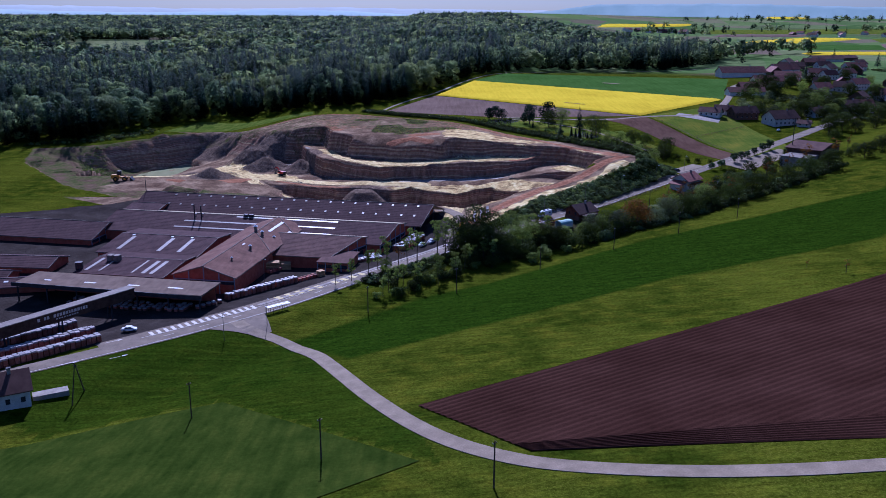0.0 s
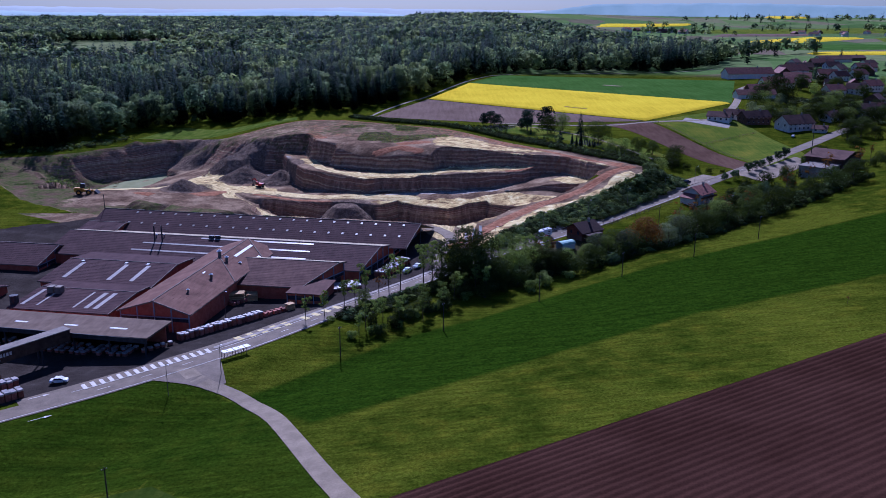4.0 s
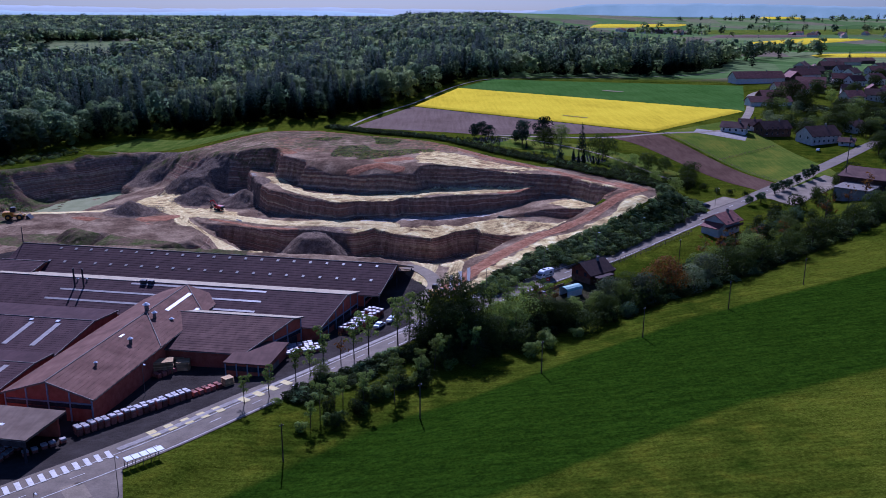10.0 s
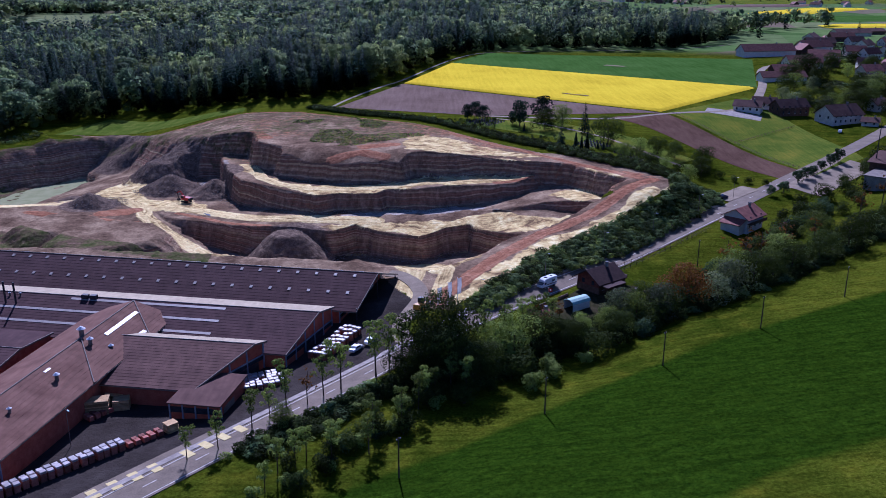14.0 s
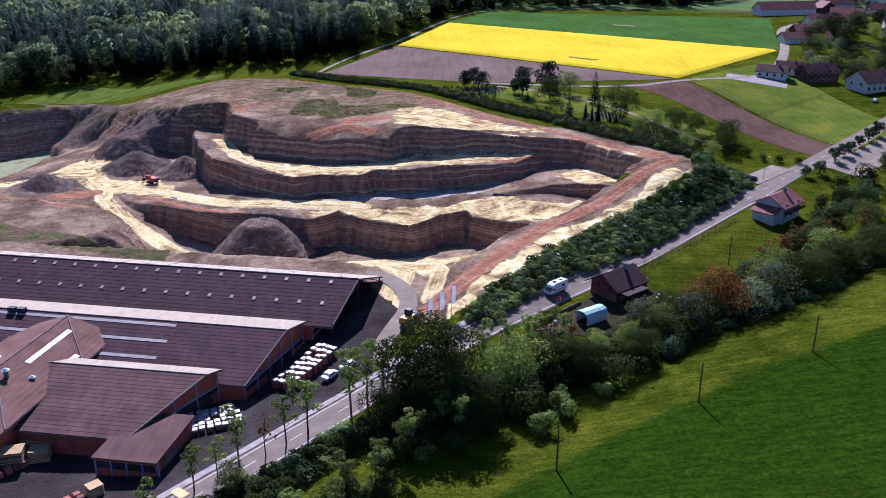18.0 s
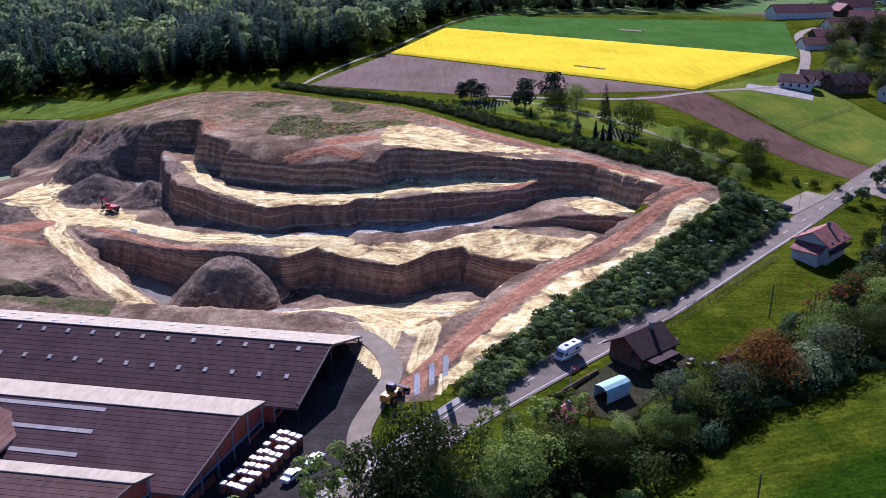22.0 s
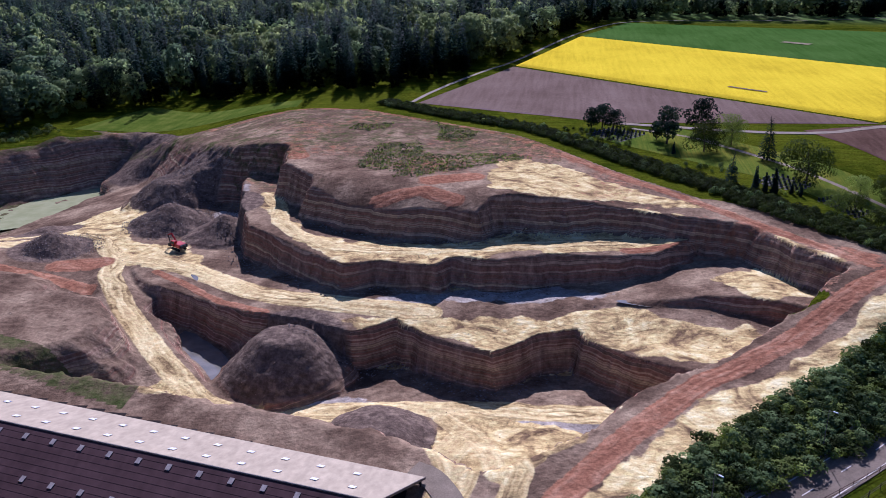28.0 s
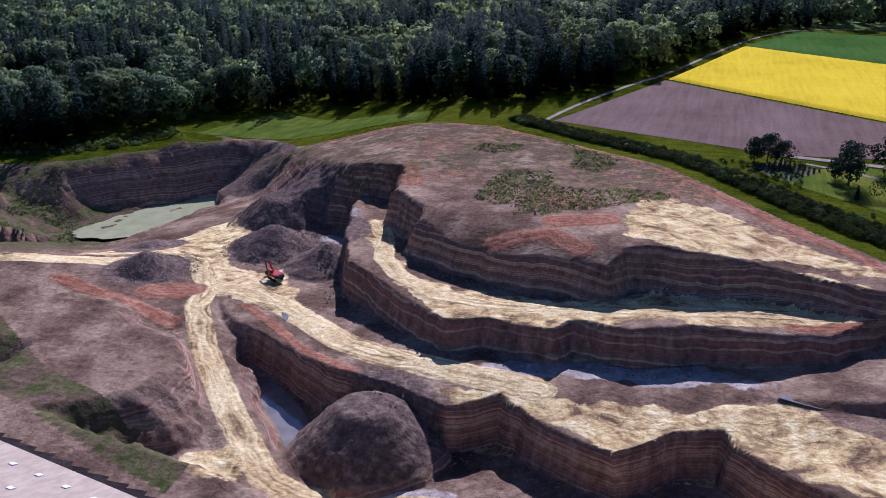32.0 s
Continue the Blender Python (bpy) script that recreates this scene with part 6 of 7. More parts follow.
def street_lamp():
    root = thing("street_lamp", pose(0, 0, -900), "slim grey street lamp at the roadside", "street lamp")
    part("mast", tube(bmesh.new(), (0, 0, -0.3), (0, 0, 8.2), 0.09, 0.05, 8), M_SHEET, root)
    part("arm", tube(bmesh.new(), (0, 0, 8.15), (0, -0.9, 8.35), 0.04, 0.04, 6), M_SHEET, root)
    bm = boxes((-0.14, 0.14, -1.5, -0.7, 8.28, 8.42))
    bmesh.ops.bevel(bm, geom=bm.edges[:], offset=0.04, segments=1, affect="EDGES")
    part("lamp_head", bm, M_WHITEMETAL, root, "flat white lamp head")
    return root


P_LAMP = street_lamp()
for x, y in ((24.2, 346.1), (44.6, 365), (65.7, 384.5), (86, 403), (107.5, 423.3), (-61.3, 222.8), (-51.6, 234.6), (-62.1, 281.5), (128, 446)):
    tagged(copy_thing(P_LAMP, pose(x, y, ground_z(x, y), 0, 0, 46)), group="street lamps")
hide(P_LAMP)


# ---- banners, fence, bus stop ----
for x, y in ((12.6, 341.8), (15.4, 344.7), (18.1, 347.2)):
    b = thing("banner", pose(x, y, ground_z(x, y), 0, 0, 40), "tall white banner on a pole at the pit's entrance", "banner", "banners at the entrance")
    part("flagpole", tube(bmesh.new(), (0, 0, -0.3), (0, 0, 8.0), 0.07, 0.05, 8), M_WHITEMETAL, b)
    bm = bmesh.new()
    for i in range(8):
        for j in range(2):
            bm.verts.new((0.08 + 1.35 * j, 0.09 * math.sin(i * 0.9 + j), 3.2 + 0.65 * i))
    bm.verts.ensure_lookup_table()
    for i in range(7):
        bm.faces.new([bm.verts[2 * i], bm.verts[2 * i + 1], bm.verts[2 * i + 3], bm.verts[2 * i + 2]])
    bmesh.ops.solidify(bm, geom=bm.faces[:], thickness=0.03)
    part("cloth", bm, M_WHITEMETAL, b)


def fence(pts, label, group=""):
    root = thing("fence", pose(0, 0, 0), label, "fence", group)
    pts = dense(pts, 3.0)
    for p, q in zip(pts, pts[1:]):
        z, w = ground_z(*p), ground_z(*q)
        part("post", tube(bmesh.new(), (*p, z - 0.3), (*p, z + 1.2), 0.07, 0.06, 6), M_WOOD, root)
        for h in (0.5, 1.0):
            part("rail", tube(bmesh.new(), (*p, z + h), (*q, w + h), 0.05, 0.05, 5), M_WOOD, root)


fence([(58, 368.5), (74, 381.5), (90, 395.5), (108, 411)], "low brown fence along the meadow")
fence([(138, 577), (173, 473)], "brown wooden pasture fence beside the field")
fence([(155, 525), (198, 560)], "brown wooden pasture fence beside the field")

shelter = thing("bicycle_rack", pose(-50.5, 246.5, ground_z(-50.5, 246.5), 0, 0, 41), "white covered bicycle stand at the junction", "shelter")
for i in range(5):
    part("roof_panel", boxes((-4 + 1.6 * i, -2.6 + 1.6 * i, -1, 1, 1.9, 2.0)), M_WHITEMETAL, shelter)
    part("post", boxes((-3.9 + 1.6 * i, -3.8 + 1.6 * i, 0.8, 0.9, 0, 1.9)), M_DARKSTEEL, shelter)
    part("post", boxes((-3.9 + 1.6 * i, -3.8 + 1.6 * i, -0.9, -0.8, 0, 1.9)), M_DARKSTEEL, shelter)

# ---- machines and vehicles ----
M_REDPAINT = plain("red_machine_paint", (0.34, 0.020, 0.018), (0.45, 0.035, 0.028), 1.0, 0.4, 0.05)
M_YELPAINT = plain("yellow_machine_paint", (0.48, 0.22, 0.015), (0.58, 0.28, 0.025), 1.0, 0.45, 0.05)
M_RUBBER = plain("black_rubber", (0.012, 0.012, 0.012), (0.025, 0.025, 0.025), 1.0, 0.8, 0.1)
M_CARBLUE = plain("dark_blue_car_paint", (0.020, 0.030, 0.060), (0.030, 0.040, 0.080), 1.0, 0.25, 0.0)
M_CARWHITE = plain("white_car_paint", (0.70, 0.70, 0.70), (0.78, 0.78, 0.77), 1.0, 0.25, 0.0)


def bevelled(bm, off=0.08):
    bmesh.ops.bevel(bm, geom=bm.edges[:], offset=off, segments=2, affect="EDGES")
    return bm


def excavator(x, y, turn):
    root = thing("excavator", pose(x, y, ground_z(x, y) + 0.05, 0, 0, turn), "red tracked excavator standing in the pit", "excavator")
    for s in (-1.15, 1.15):
        tr = part("track", bevelled(boxes((-2.1, 2.1, s - 0.32, s + 0.32, 0, 0.95)), 0.3), M_RUBBER, root)
        part("track_frame", boxes((-1.5, 1.5, s - 0.35, s + 0.35, 0.3, 0.6)), M_DARKSTEEL, tr)
    part("turntable", tube(bmesh.new(), (0, 0, 0.8), (0, 0, 1.2), 0.9, 0.9, 14), M_DARKSTEEL, root)
    part("house", bevelled(boxes((-2.3, 1.2, -1.35, 1.35, 1.15, 2.3))), M_REDPAINT, root)
    cab = part("cab", bevelled(boxes((0.0, 1.7, 0.35, 1.35, 1.2, 3.0))), M_REDPAINT, root)
    part("cab_window", boxes((0.15, 1.73, 0.32, 1.38, 2.05, 2.85)), M_GLASS, cab)
    part("counterweight", bevelled(boxes((-2.9, -2.2, -1.3, 1.3, 1.2, 2.2)), 0.2), M_DARKSTEEL, root)
    part("boom", tube(tube(bmesh.new(), (1.0, -0.3, 1.8), (3.4, -0.3, 4.4), 0.32, 0.28, 6), (3.4, -0.3, 4.4), (5.4, -0.3, 3.6), 0.28, 0.22, 6), M_REDPAINT, root)
    part("stick", tube(bmesh.new(), (5.3, -0.3, 3.7), (4.7, -0.3, 1.1), 0.2, 0.16, 6), M_DARKSTEEL, root)
    part("bucket", bevelled(prism(bmesh.new(), [(4.1, 0.2), (5.1, 0.25), (5.2, 1.1), (4.6, 1.3)], -0.9, 0.3), 0.05), M_DARKSTEEL, root)


def loader(x, y, turn, s=1.0):
    root = thing("wheel_loader", pose(x, y, ground_z(x, y), 0, 0, turn) @ Matrix.Diagonal((s, s, s, 1)), "yellow wheel loader with its bucket lowered", "wheel loader")
    for px in (-1.4, 1.4):
        for py in (-1.0, 1.0):
            w = part("wheel", tube(bmesh.new(), (px, py - 0.28, 0.75), (px, py + 0.28, 0.75), 0.75, 0.75, 14), M_RUBBER, root)
            part("rim", tube(bmesh.new(), (px, py - 0.3, 0.75), (px, py + 0.3, 0.75), 0.38, 0.38, 10), M_YELPAINT, w)
    part("rear_body", bevelled(boxes((-2.8, -0.3, -0.9, 0.9, 0.8, 2.1)), 0.15), M_YELPAINT, root)
    part("front_frame", bevelled(boxes((-0.2, 2.2, -0.6, 0.6, 0.8, 1.4)), 0.1), M_YELPAINT, root)
    cab = part("cab", bevelled(boxes((-0.9, 0.4, -0.75, 0.75, 2.0, 3.3)), 0.12), M_DARKSTEEL, root)
    part("cab_window", boxes((-0.95, 0.45, -0.6, 0.6, 2.3, 3.1)), M_GLASS, cab)
    for py in (-0.5, 0.5):
        part("lift_arm", tube(bmesh.new(), (1.2, py, 1.7), (3.2, py, 0.7), 0.13, 0.13, 6), M_YELPAINT, root)
    part("bucket", prism(bmesh.new(), [(3.1, 0.15), (4.3, 0.1), (3.4, 1.2), (3.0, 1.1)], -1.4, 1.4), M_DARKSTEEL, root)


excavator(-93, 481.5, 150)
loader(-178, 461, 10, 1.7)
loader(8.3, 346, 60, 1.1)


def camper(x, y, turn):
    root = thing("camper_van", pose(x, y, ground_z(x, y) + 0.16, 0, 0, turn), "white camper van driving on the road", "camper van")
    body = part("body", bevelled(prism(bmesh.new(), [(-3.3, 0.5), (-3.3, 2.95), (1.4, 2.95), (2.3, 2.5), (2.4, 1.9), (3.3, 1.2), (3.4, 0.5)], -1.1, 1.1), 0.1), M_CARWHITE, root)
    part("windscreen", prism(bmesh.new(), [(2.42, 1.9), (3.22, 1.28), (3.28, 1.34), (2.48, 1.98)], -0.95, 0.95), M_GLASS, body)
    for s in (-1.115, 1.105):
        part("side_window", boxes((-2.2, -1.0, s, s + 0.02, 1.6, 2.2), (1.5, 2.3, s, s + 0.02, 1.3, 1.85)), M_GLASS, body)
    part("roof_hatch", boxes((0.3, 1.1, -0.4, 0.4, 2.95, 3.08), (-2.0, -1.4, -0.3, 0.3, 2.95, 3.05)), M_GLASS, body)
    part("stripe", boxes((-3.0, 1.2, -1.125, -1.105, 1.0, 1.25), (-3.0, 1.2, 1.105, 1.125, 1.0, 1.25)), M_SHEET, body)
    for px in (-2.0, 2.4):
        for py in (-0.95, 0.95):
            w = part("wheel", tube(bmesh.new(), (px, py - 0.13, 0.34), (px, py + 0.13, 0.34), 0.34, 0.34, 14), M_RUBBER, root)
            part("rim", tube(bmesh.new(), (px, py - 0.14, 0.34), (px, py + 0.14, 0.34), 0.2, 0.2, 10), M_SHEET, w)
    for s in (-0.75, 0.75):
        part("headlight", boxes((3.3, 3.42, s - 0.16, s + 0.16, 0.75, 0.95)), M_WHITEMETAL, root)


def car(x, y, turn, paint_mat, label):
    root = thing("car", pose(x, y, ground_z(x, y) + 0.15, 0, 0, turn), label, "car")
    body = part("body", bevelled(prism(bmesh.new(), [(-2.1, 0.3), (-2.1, 0.95), (-1.3, 1.0), (-0.9, 1.45), (0.6, 1.45), (1.2, 1.0), (2.1, 0.85), (2.15, 0.3)], -0.86, 0.86), 0.07), paint_mat, root)
    part("window", prism(bmesh.new(), [(-1.28, 1.02), (-0.9, 1.4), (0.58, 1.4), (1.15, 1.02)], -0.875, 0.875), M_GLASS, body)
    for px in (-1.3, 1.35):
        for py in (-0.78, 0.78):
            w = part("wheel", tube(bmesh.new(), (px, py - 0.1, 0.31), (px, py + 0.1, 0.31), 0.31, 0.31, 12), M_RUBBER, root)
            part("rim", tube(bmesh.new(), (px, py - 0.11, 0.31), (px, py + 0.11, 0.31), 0.18, 0.18, 8), M_SHEET, w)


camper(44.6, 360.8, 222)
car(124, 446, 30, M_CARBLUE, "dark blue car parked beside the road")
car(-4.5, 328, 60, M_CARWHITE, "white car parked beside the drying hall")
car(-8, 324, 60, M_CARWHITE, "white car parked beside the drying hall")
car(-91, 231, 10, M_CARWHITE, "white car parked in the yard")
car(216, 548, 60, M_CARWHITE, "white van parked in the village")
car(247, 575, 10, M_CARWHITE, "white van parked in the village")

# ---- houses ----
def house(x, y, turn, w, d, eave, ridge, wall, roof, label, windows=True, over=0.7, base_mat=None, dz=0.0):
    """A house with a gable roof along local x."""
    z0 = ground_z(x, y) + dz
    root = thing("house", pose(x, y, z0, 0, 0, turn), label, "house")
    bm = bmesh.new()
    ring = [(-d / 2, -1.2), (d / 2, -1.2), (d / 2, eave), (0, ridge - 0.25), (-d / 2, eave)]
    a = [bm.verts.new((-w / 2, yy, zz)) for yy, zz in ring]
    b = [bm.verts.new((w / 2, yy, zz)) for yy, zz in ring]
    bm.faces.new(a)
    bm.faces.new(b[::-1])
    for i in range(5):
        bm.faces.new([a[i], a[(i + 1) % 5], b[(i + 1) % 5], b[i]])
    bmesh.ops.recalc_face_normals(bm, faces=bm.faces)
    part("wall", bm, wall, root)
    if base_mat:
        part("plinth", boxes((-w / 2 - 0.06, w / 2 + 0.06, -d / 2 - 0.06, d / 2 + 0.06, -1.2, eave * 0.45)), base_mat, root)
    k = (ridge - eave) / (d / 2)
    for s in (-1, 1):
        bm = bmesh.new()
        h0 = eave - k * over
        vs = [bm.verts.new(p) for p in ((-w / 2 - over, 0, ridge), (w / 2 + over, 0, ridge), (w / 2 + over, s * (d / 2 + over), h0), (-w / 2 - over, s * (d / 2 + over), h0), (-w / 2 - over, 0, ridge - 0.25), (w / 2 + over, 0, ridge - 0.25), (w / 2 + over, s * (d / 2 + over), h0 - 0.25), (-w / 2 - over, s * (d / 2 + over), h0 - 0.25))]
        for f in ((0, 1, 2, 3), (7, 6, 5, 4), (0, 3, 7, 4), (2, 1, 5, 6), (3, 2, 6, 7)):
            bm.faces.new([vs[i] for i in f])
        bmesh.ops.recalc_face_normals(bm, faces=bm.faces)
        part("roof_slope", bm, roof, root)
    ch = part("chimney", boxes((w * 0.18, w * 0.18 + 0.8, -0.9, -0.2, ridge - 1.2, ridge + 0.9)), M_CONCRETE, root)
    part("chimney_cap", boxes((w * 0.18 - 0.1, w * 0.18 + 0.9, -1.0, -0.1, ridge + 0.9, ridge + 1.0)), M_DARKSTEEL, ch)
    if windows:
        for s in (-1, 1):
            n = max(2, int(w / 3.2))
            for lev in range(2 if eave > 4.2 else 1):
                for i in range(n):
                    cx, cz = -w / 2 + w * (i + 0.5) / n, 1.0 + 2.7 * lev
                    win = part("window", boxes((cx - 0.5, cx + 0.5, s * (d / 2) - 0.04, s * (d / 2) + 0.04, cz, cz + 1.3)), M_GLASS, root)
                    part("sill", boxes((cx - 0.6, cx + 0.6, s * (d / 2) - 0.1, s * (d / 2) + 0.1, cz - 0.1, cz)), M_WHITE, win)
            for cy in (-d * 0.22, d * 0.22):
                part("window", boxes((s * w / 2 - 0.04, s * w / 2 + 0.04, cy - 0.5, cy + 0.5, eave * 0.55, eave * 0.55 + 1.3)), M_GLASS, root)
    return root


M_TRODDEN = crop_mat("trodden_garden", (0.022, 0.026, 0.008), (0.044, 0.040, 0.020), (0.074, 0.062, 0.036), 0.25)
M_CHALET = varied("red_brown_timber", (0.090, 0.026, 0.016), (0.150, 0.048, 0.030), 0.8, 0.8, 0.25)
M_DARKTILE = plain("dark_brown_tiles", (0.040, 0.020, 0.017), (0.066, 0.034, 0.028), 0.7, 0.85, 0.3)
patch("garden_ground", [(38, 341), (57, 364), (72, 362), (52, 338)], 24, 24, M_TRODDEN, 0.1, "dark trodden garden soil round the chalet")
h = house(60, 361.5, 38, 9.8, 8.2, 4.0, 6.6, M_CHALET, M_DARKTILE, "dark brown timber chalet beside the road", over=1.2, base_mat=M_WOOD)
part("porch_roof", prism(bmesh.new(), [(-5.0, 2.7), (3, 2.7), (3, 2.95), (-5.0, 2.95)], -7.6, -4.2), M_DARKTILE, h, "brown porch roof")
for x in (-4.6, -1.2, 2.5):
    part("porch_post", boxes((x - 0.1, x + 0.1, -7.4, -7.2, -1, 2.7)), M_WOOD, h)
part("annex", boxes((5.0, 8.2, -3, 1.5, -1, 2.6)), M_WOOD, h, "small brown annex")
part("annex_roof", boxes((4.95, 8.6, -3.4, 1.9, 2.6, 2.85)), M_WOOD, h, "pale annex roof")
h = house(120.5, 414, 42, 11, 9, 4.8, 7.4, M_WHITE, M_REDTILE, "white house with a red tiled roof beside the road", over=1.0)
part("balcony", boxes((-5.5, 5.5, -6.0, -4.5, 2.5, 2.7), (-5.5, 5.5, -6.05, -5.95, 2.7, 3.6)), M_WOOD, h)
part("side_wing", boxes((-9, -5.5, -3.5, 3.5, -1, 2.6)), M_WHITE, h)
part("wing_roof", prism(bmesh.new(), [(-9.6, 2.5), (-5.3, 4.0), (-5.3, 4.25), (-9.6, 2.75)], -4, 4), M_REDTILE, h)
house(133, 409, 30, 5, 4, 2.2, 3.4, M_WOOD, M_REDTILE, "small wooden garden shed", False, 0.4)
house(40, 338, 40, 4.5, 3.5, 2.2, 3.2, M_WOOD, M_REDTILE, "small shed with a red ribbed roof", False, 0.4)
house(78, 358, 30, 3.5, 3, 2.0, 3.0, M_WOOD, M_TILE, "small wooden garden shed", False, 0.4)

M_MINT = plain("mint_sheet", (0.30, 0.46, 0.40), (0.42, 0.58, 0.52), 0.8, 0.5, 0.1)
tent = thing("tent_garage", pose(51, 346.5, ground_z(51, 346.5), 0, 0, 35), "pale mint tent garage with a rounded roof", "shed")
part("side_sheet", boxes((-3.2, 3.2, -1.8, -1.7, -0.6, 2.2), (-3.2, 3.2, 1.7, 1.8, -0.6, 2.2), (3.1, 3.2, -1.7, 1.7, -0.6, 2.2)), M_WHITEMETAL, tent)
arc = [(-1.95, 2.1), (-1.5, 2.75), (-0.6, 3.15), (0.6, 3.15), (1.5, 2.75), (1.95, 2.1)]
bm = prism(bmesh.new(), arc + [(y * 0.96, z - 0.1) for y, z in arc[::-1]], -3.4, 3.4)
bm.transform(Matrix.Rotation(radians(90), 4, "Z"))
part("roof_sheet", bm, M_MINT, tent, "mint rounded roof sheet")

wall1 = thing("garden_wall", pose(44, 346, ground_z(44, 346), 0, 0, 44), "low dark garden wall beside the road", "wall")
for i in range(9):
    part("wall_panel", boxes((-7 + 2 * i, -5.05 + 2 * i, 2.6, 2.85, -0.6, 1.1)), M_WOOD, wall1)
flag = thing("flag", pose(43.5, 350.3, ground_z(43.5, 350.3)), "red flag on a thin pole in the garden", "flag")
part("flagpole", tube(bmesh.new(), (0, 0, -0.2), (0, 0, 4.6), 0.05, 0.04, 6), M_WHITEMETAL, flag)
part("cloth", boxes((0.05, 1.2, -0.02, 0.02, 3.4, 4.5)), M_REDPAINT, flag)
crossbit = [o for o in flag.children if o.name.startswith("cloth")][0]
part("emblem", boxes((0.3, 0.95, -0.03, 0.03, 3.87, 4.03), (0.55, 0.71, -0.032, 0.032, 3.62, 4.28)), M_WHITEMETAL, crossbit)
rng = random.Random(8)
for i in range(26):
    x, y = 62 + rng.uniform(0, 22), 352 + rng.uniform(0, 9)
    s = rng.uniform(0.25, 0.7)
    c = bevelled(boxes((-s, s, -s * 0.7, s * 0.7, -0.2, s * 1.3)), 0.08)
    ob = part("garden_box", c, (M_WOOD, M_SHEET, M_CONCRETE, M_CRATE)[i % 4])
    ob.matrix_world = pose(x, y, ground_z(x, y), 0, 0, rng.uniform(0, 180))
    tagged(ob, ("brown wooden box", "grey metal crate", "pale concrete trough", "yellow wooden crate")[i % 4] + " lying in the garden", "garden clutter")

# ---- the village ----
WALLS = (M_WHITE, M_WHITE, M_WOOD, M_WHITE)
NAMES = ("white rendered", "white rendered", "brown timber", "pale rendered")


def village(rows):
    for i, (x, y, turn, w, d, eave, ridge, red) in enumerate(rows):
        house(x, y, turn, w, d, eave, ridge, WALLS[i % 4], M_REDTILE if red else M_TILE, f"{NAMES[i % 4]} village house with a {'red' if red else 'brown'} tiled roof", w < 30)


village([(184, 589, -30, 14, 9, 3.4, 6, 0), (196, 598, -25, 12, 8, 3.6, 6.4, 0), (206, 588, 15, 18, 10, 4.6, 8.2, 0), (226, 572, 20, 20, 13, 5, 9.5, 0), (238, 562, -30, 8, 7, 2.6, 4.4, 0), (290, 845, 10, 46, 14, 5, 10, 1), (262, 722, 4, 30, 11, 4, 7.5, 1), (285, 760, 5, 26, 13, 5, 9.5, 1), (318, 800, -20, 22, 13, 5, 9.5, 1), (345, 880, 20, 30, 14, 5, 10, 1), (372, 930, 0, 26, 12, 5, 9, 0), (400, 900, 40, 16, 11, 5, 9, 0)])
village([(362, 840, -10, 16, 11, 5, 9, 1), (392, 842, 25, 15, 11, 5, 9, 1), (420, 880, 60, 14, 11, 5, 9, 0), (318, 726, 15, 15, 11, 5, 9, 1), (345, 745, -35, 14, 10, 5, 9, 0), (370, 770, 20, 16, 11, 5.4, 9.5, 1), (334, 690, 50, 15, 11, 5.4, 9.5, 0), (362, 712, 0, 18, 12, 5.4, 10, 1), (395, 745, 35, 16, 11, 5, 9, 1), (300, 690, 10, 13, 10, 5, 8.5, 0), (420, 800, 15, 20, 12, 5, 9, 1), (450, 840, 60, 16, 12, 5, 9, 0)])
village([(440, 930, 10, 22, 12, 5, 9, 1), (470, 985, 30, 18, 12, 5, 9, 0), (430, 1010, 0, 24, 12, 5, 9, 1), (395, 1000, 50, 18, 12, 5, 9, 0), (310, 634, 0, 13, 11, 6, 9.5, 1), (330, 620, 30, 14, 11, 6, 9.5, 1), (320, 585, 15, 14, 11, 5, 9, 1), (352, 660, 40, 15, 11, 5.4, 9.5, 0), (385, 690, 10, 16, 12, 5.4, 10, 1), (415, 720, 60, 16, 11, 5, 9, 1), (455, 770, 20, 18, 12, 5, 9, 0), (490, 830, 0, 20, 12, 5, 9, 1)])
village([(500, 900, 40, 20, 12, 5, 9, 1), (482, 1098, 5, 40, 16, 4, 8, 0), (520, 1130, 10, 30, 14, 4, 7, 0), (350, 600, 70, 15, 11, 5, 9, 1), (385, 630, 20, 16, 11, 5, 9, 0), (265, 610, 30, 12, 9, 4, 7, 0), (325, 853, 95, 14, 11, 5, 9.5, 1), (243, 693, 5, 30, 10, 3.4, 6.5, 1), (366, 823, 20, 14, 10, 5, 9, 1), (331, 757, -15, 13, 10, 5, 9, 0), (354, 768, 70, 13, 10, 5, 9, 1), (296, 627, 20, 16, 12, 6, 10, 0)])
village([(414, 948, 10, 15, 11, 5, 9, 0), (391, 960, 75, 14, 10, 5, 8.5, 1), (312, 770, 60, 12, 9, 4.6, 8, 1)])

works = thing("sawmill", pose(205, 468, ground_z(205, 468), 0, 0, 47), "brown timber workshop with a flat pale annex", "building")
part("wall", boxes((-14, 14, -9, 9, -2, 6)), M_WOOD, works)
for s in (-1, 1):
    part("roof_slope", prism(bmesh.new(), [(-15, 6), (0, 8.6), (0, 8.9), (-15, 6.3)] if s < 0 else [(15, 6), (0, 8.6), (0, 8.9), (15, 6.3)], -10, 10), M_TILE, works)
part("annex", boxes((-30, -14, -8, 6, -2, 3.6)), M_CONCRETE, works, "flat concrete annex")
part("annex_roof", boxes((-30.5, -14, -8.5, 6.5, 3.6, 3.9)), M_SHEET, works, "pale sheet roof")
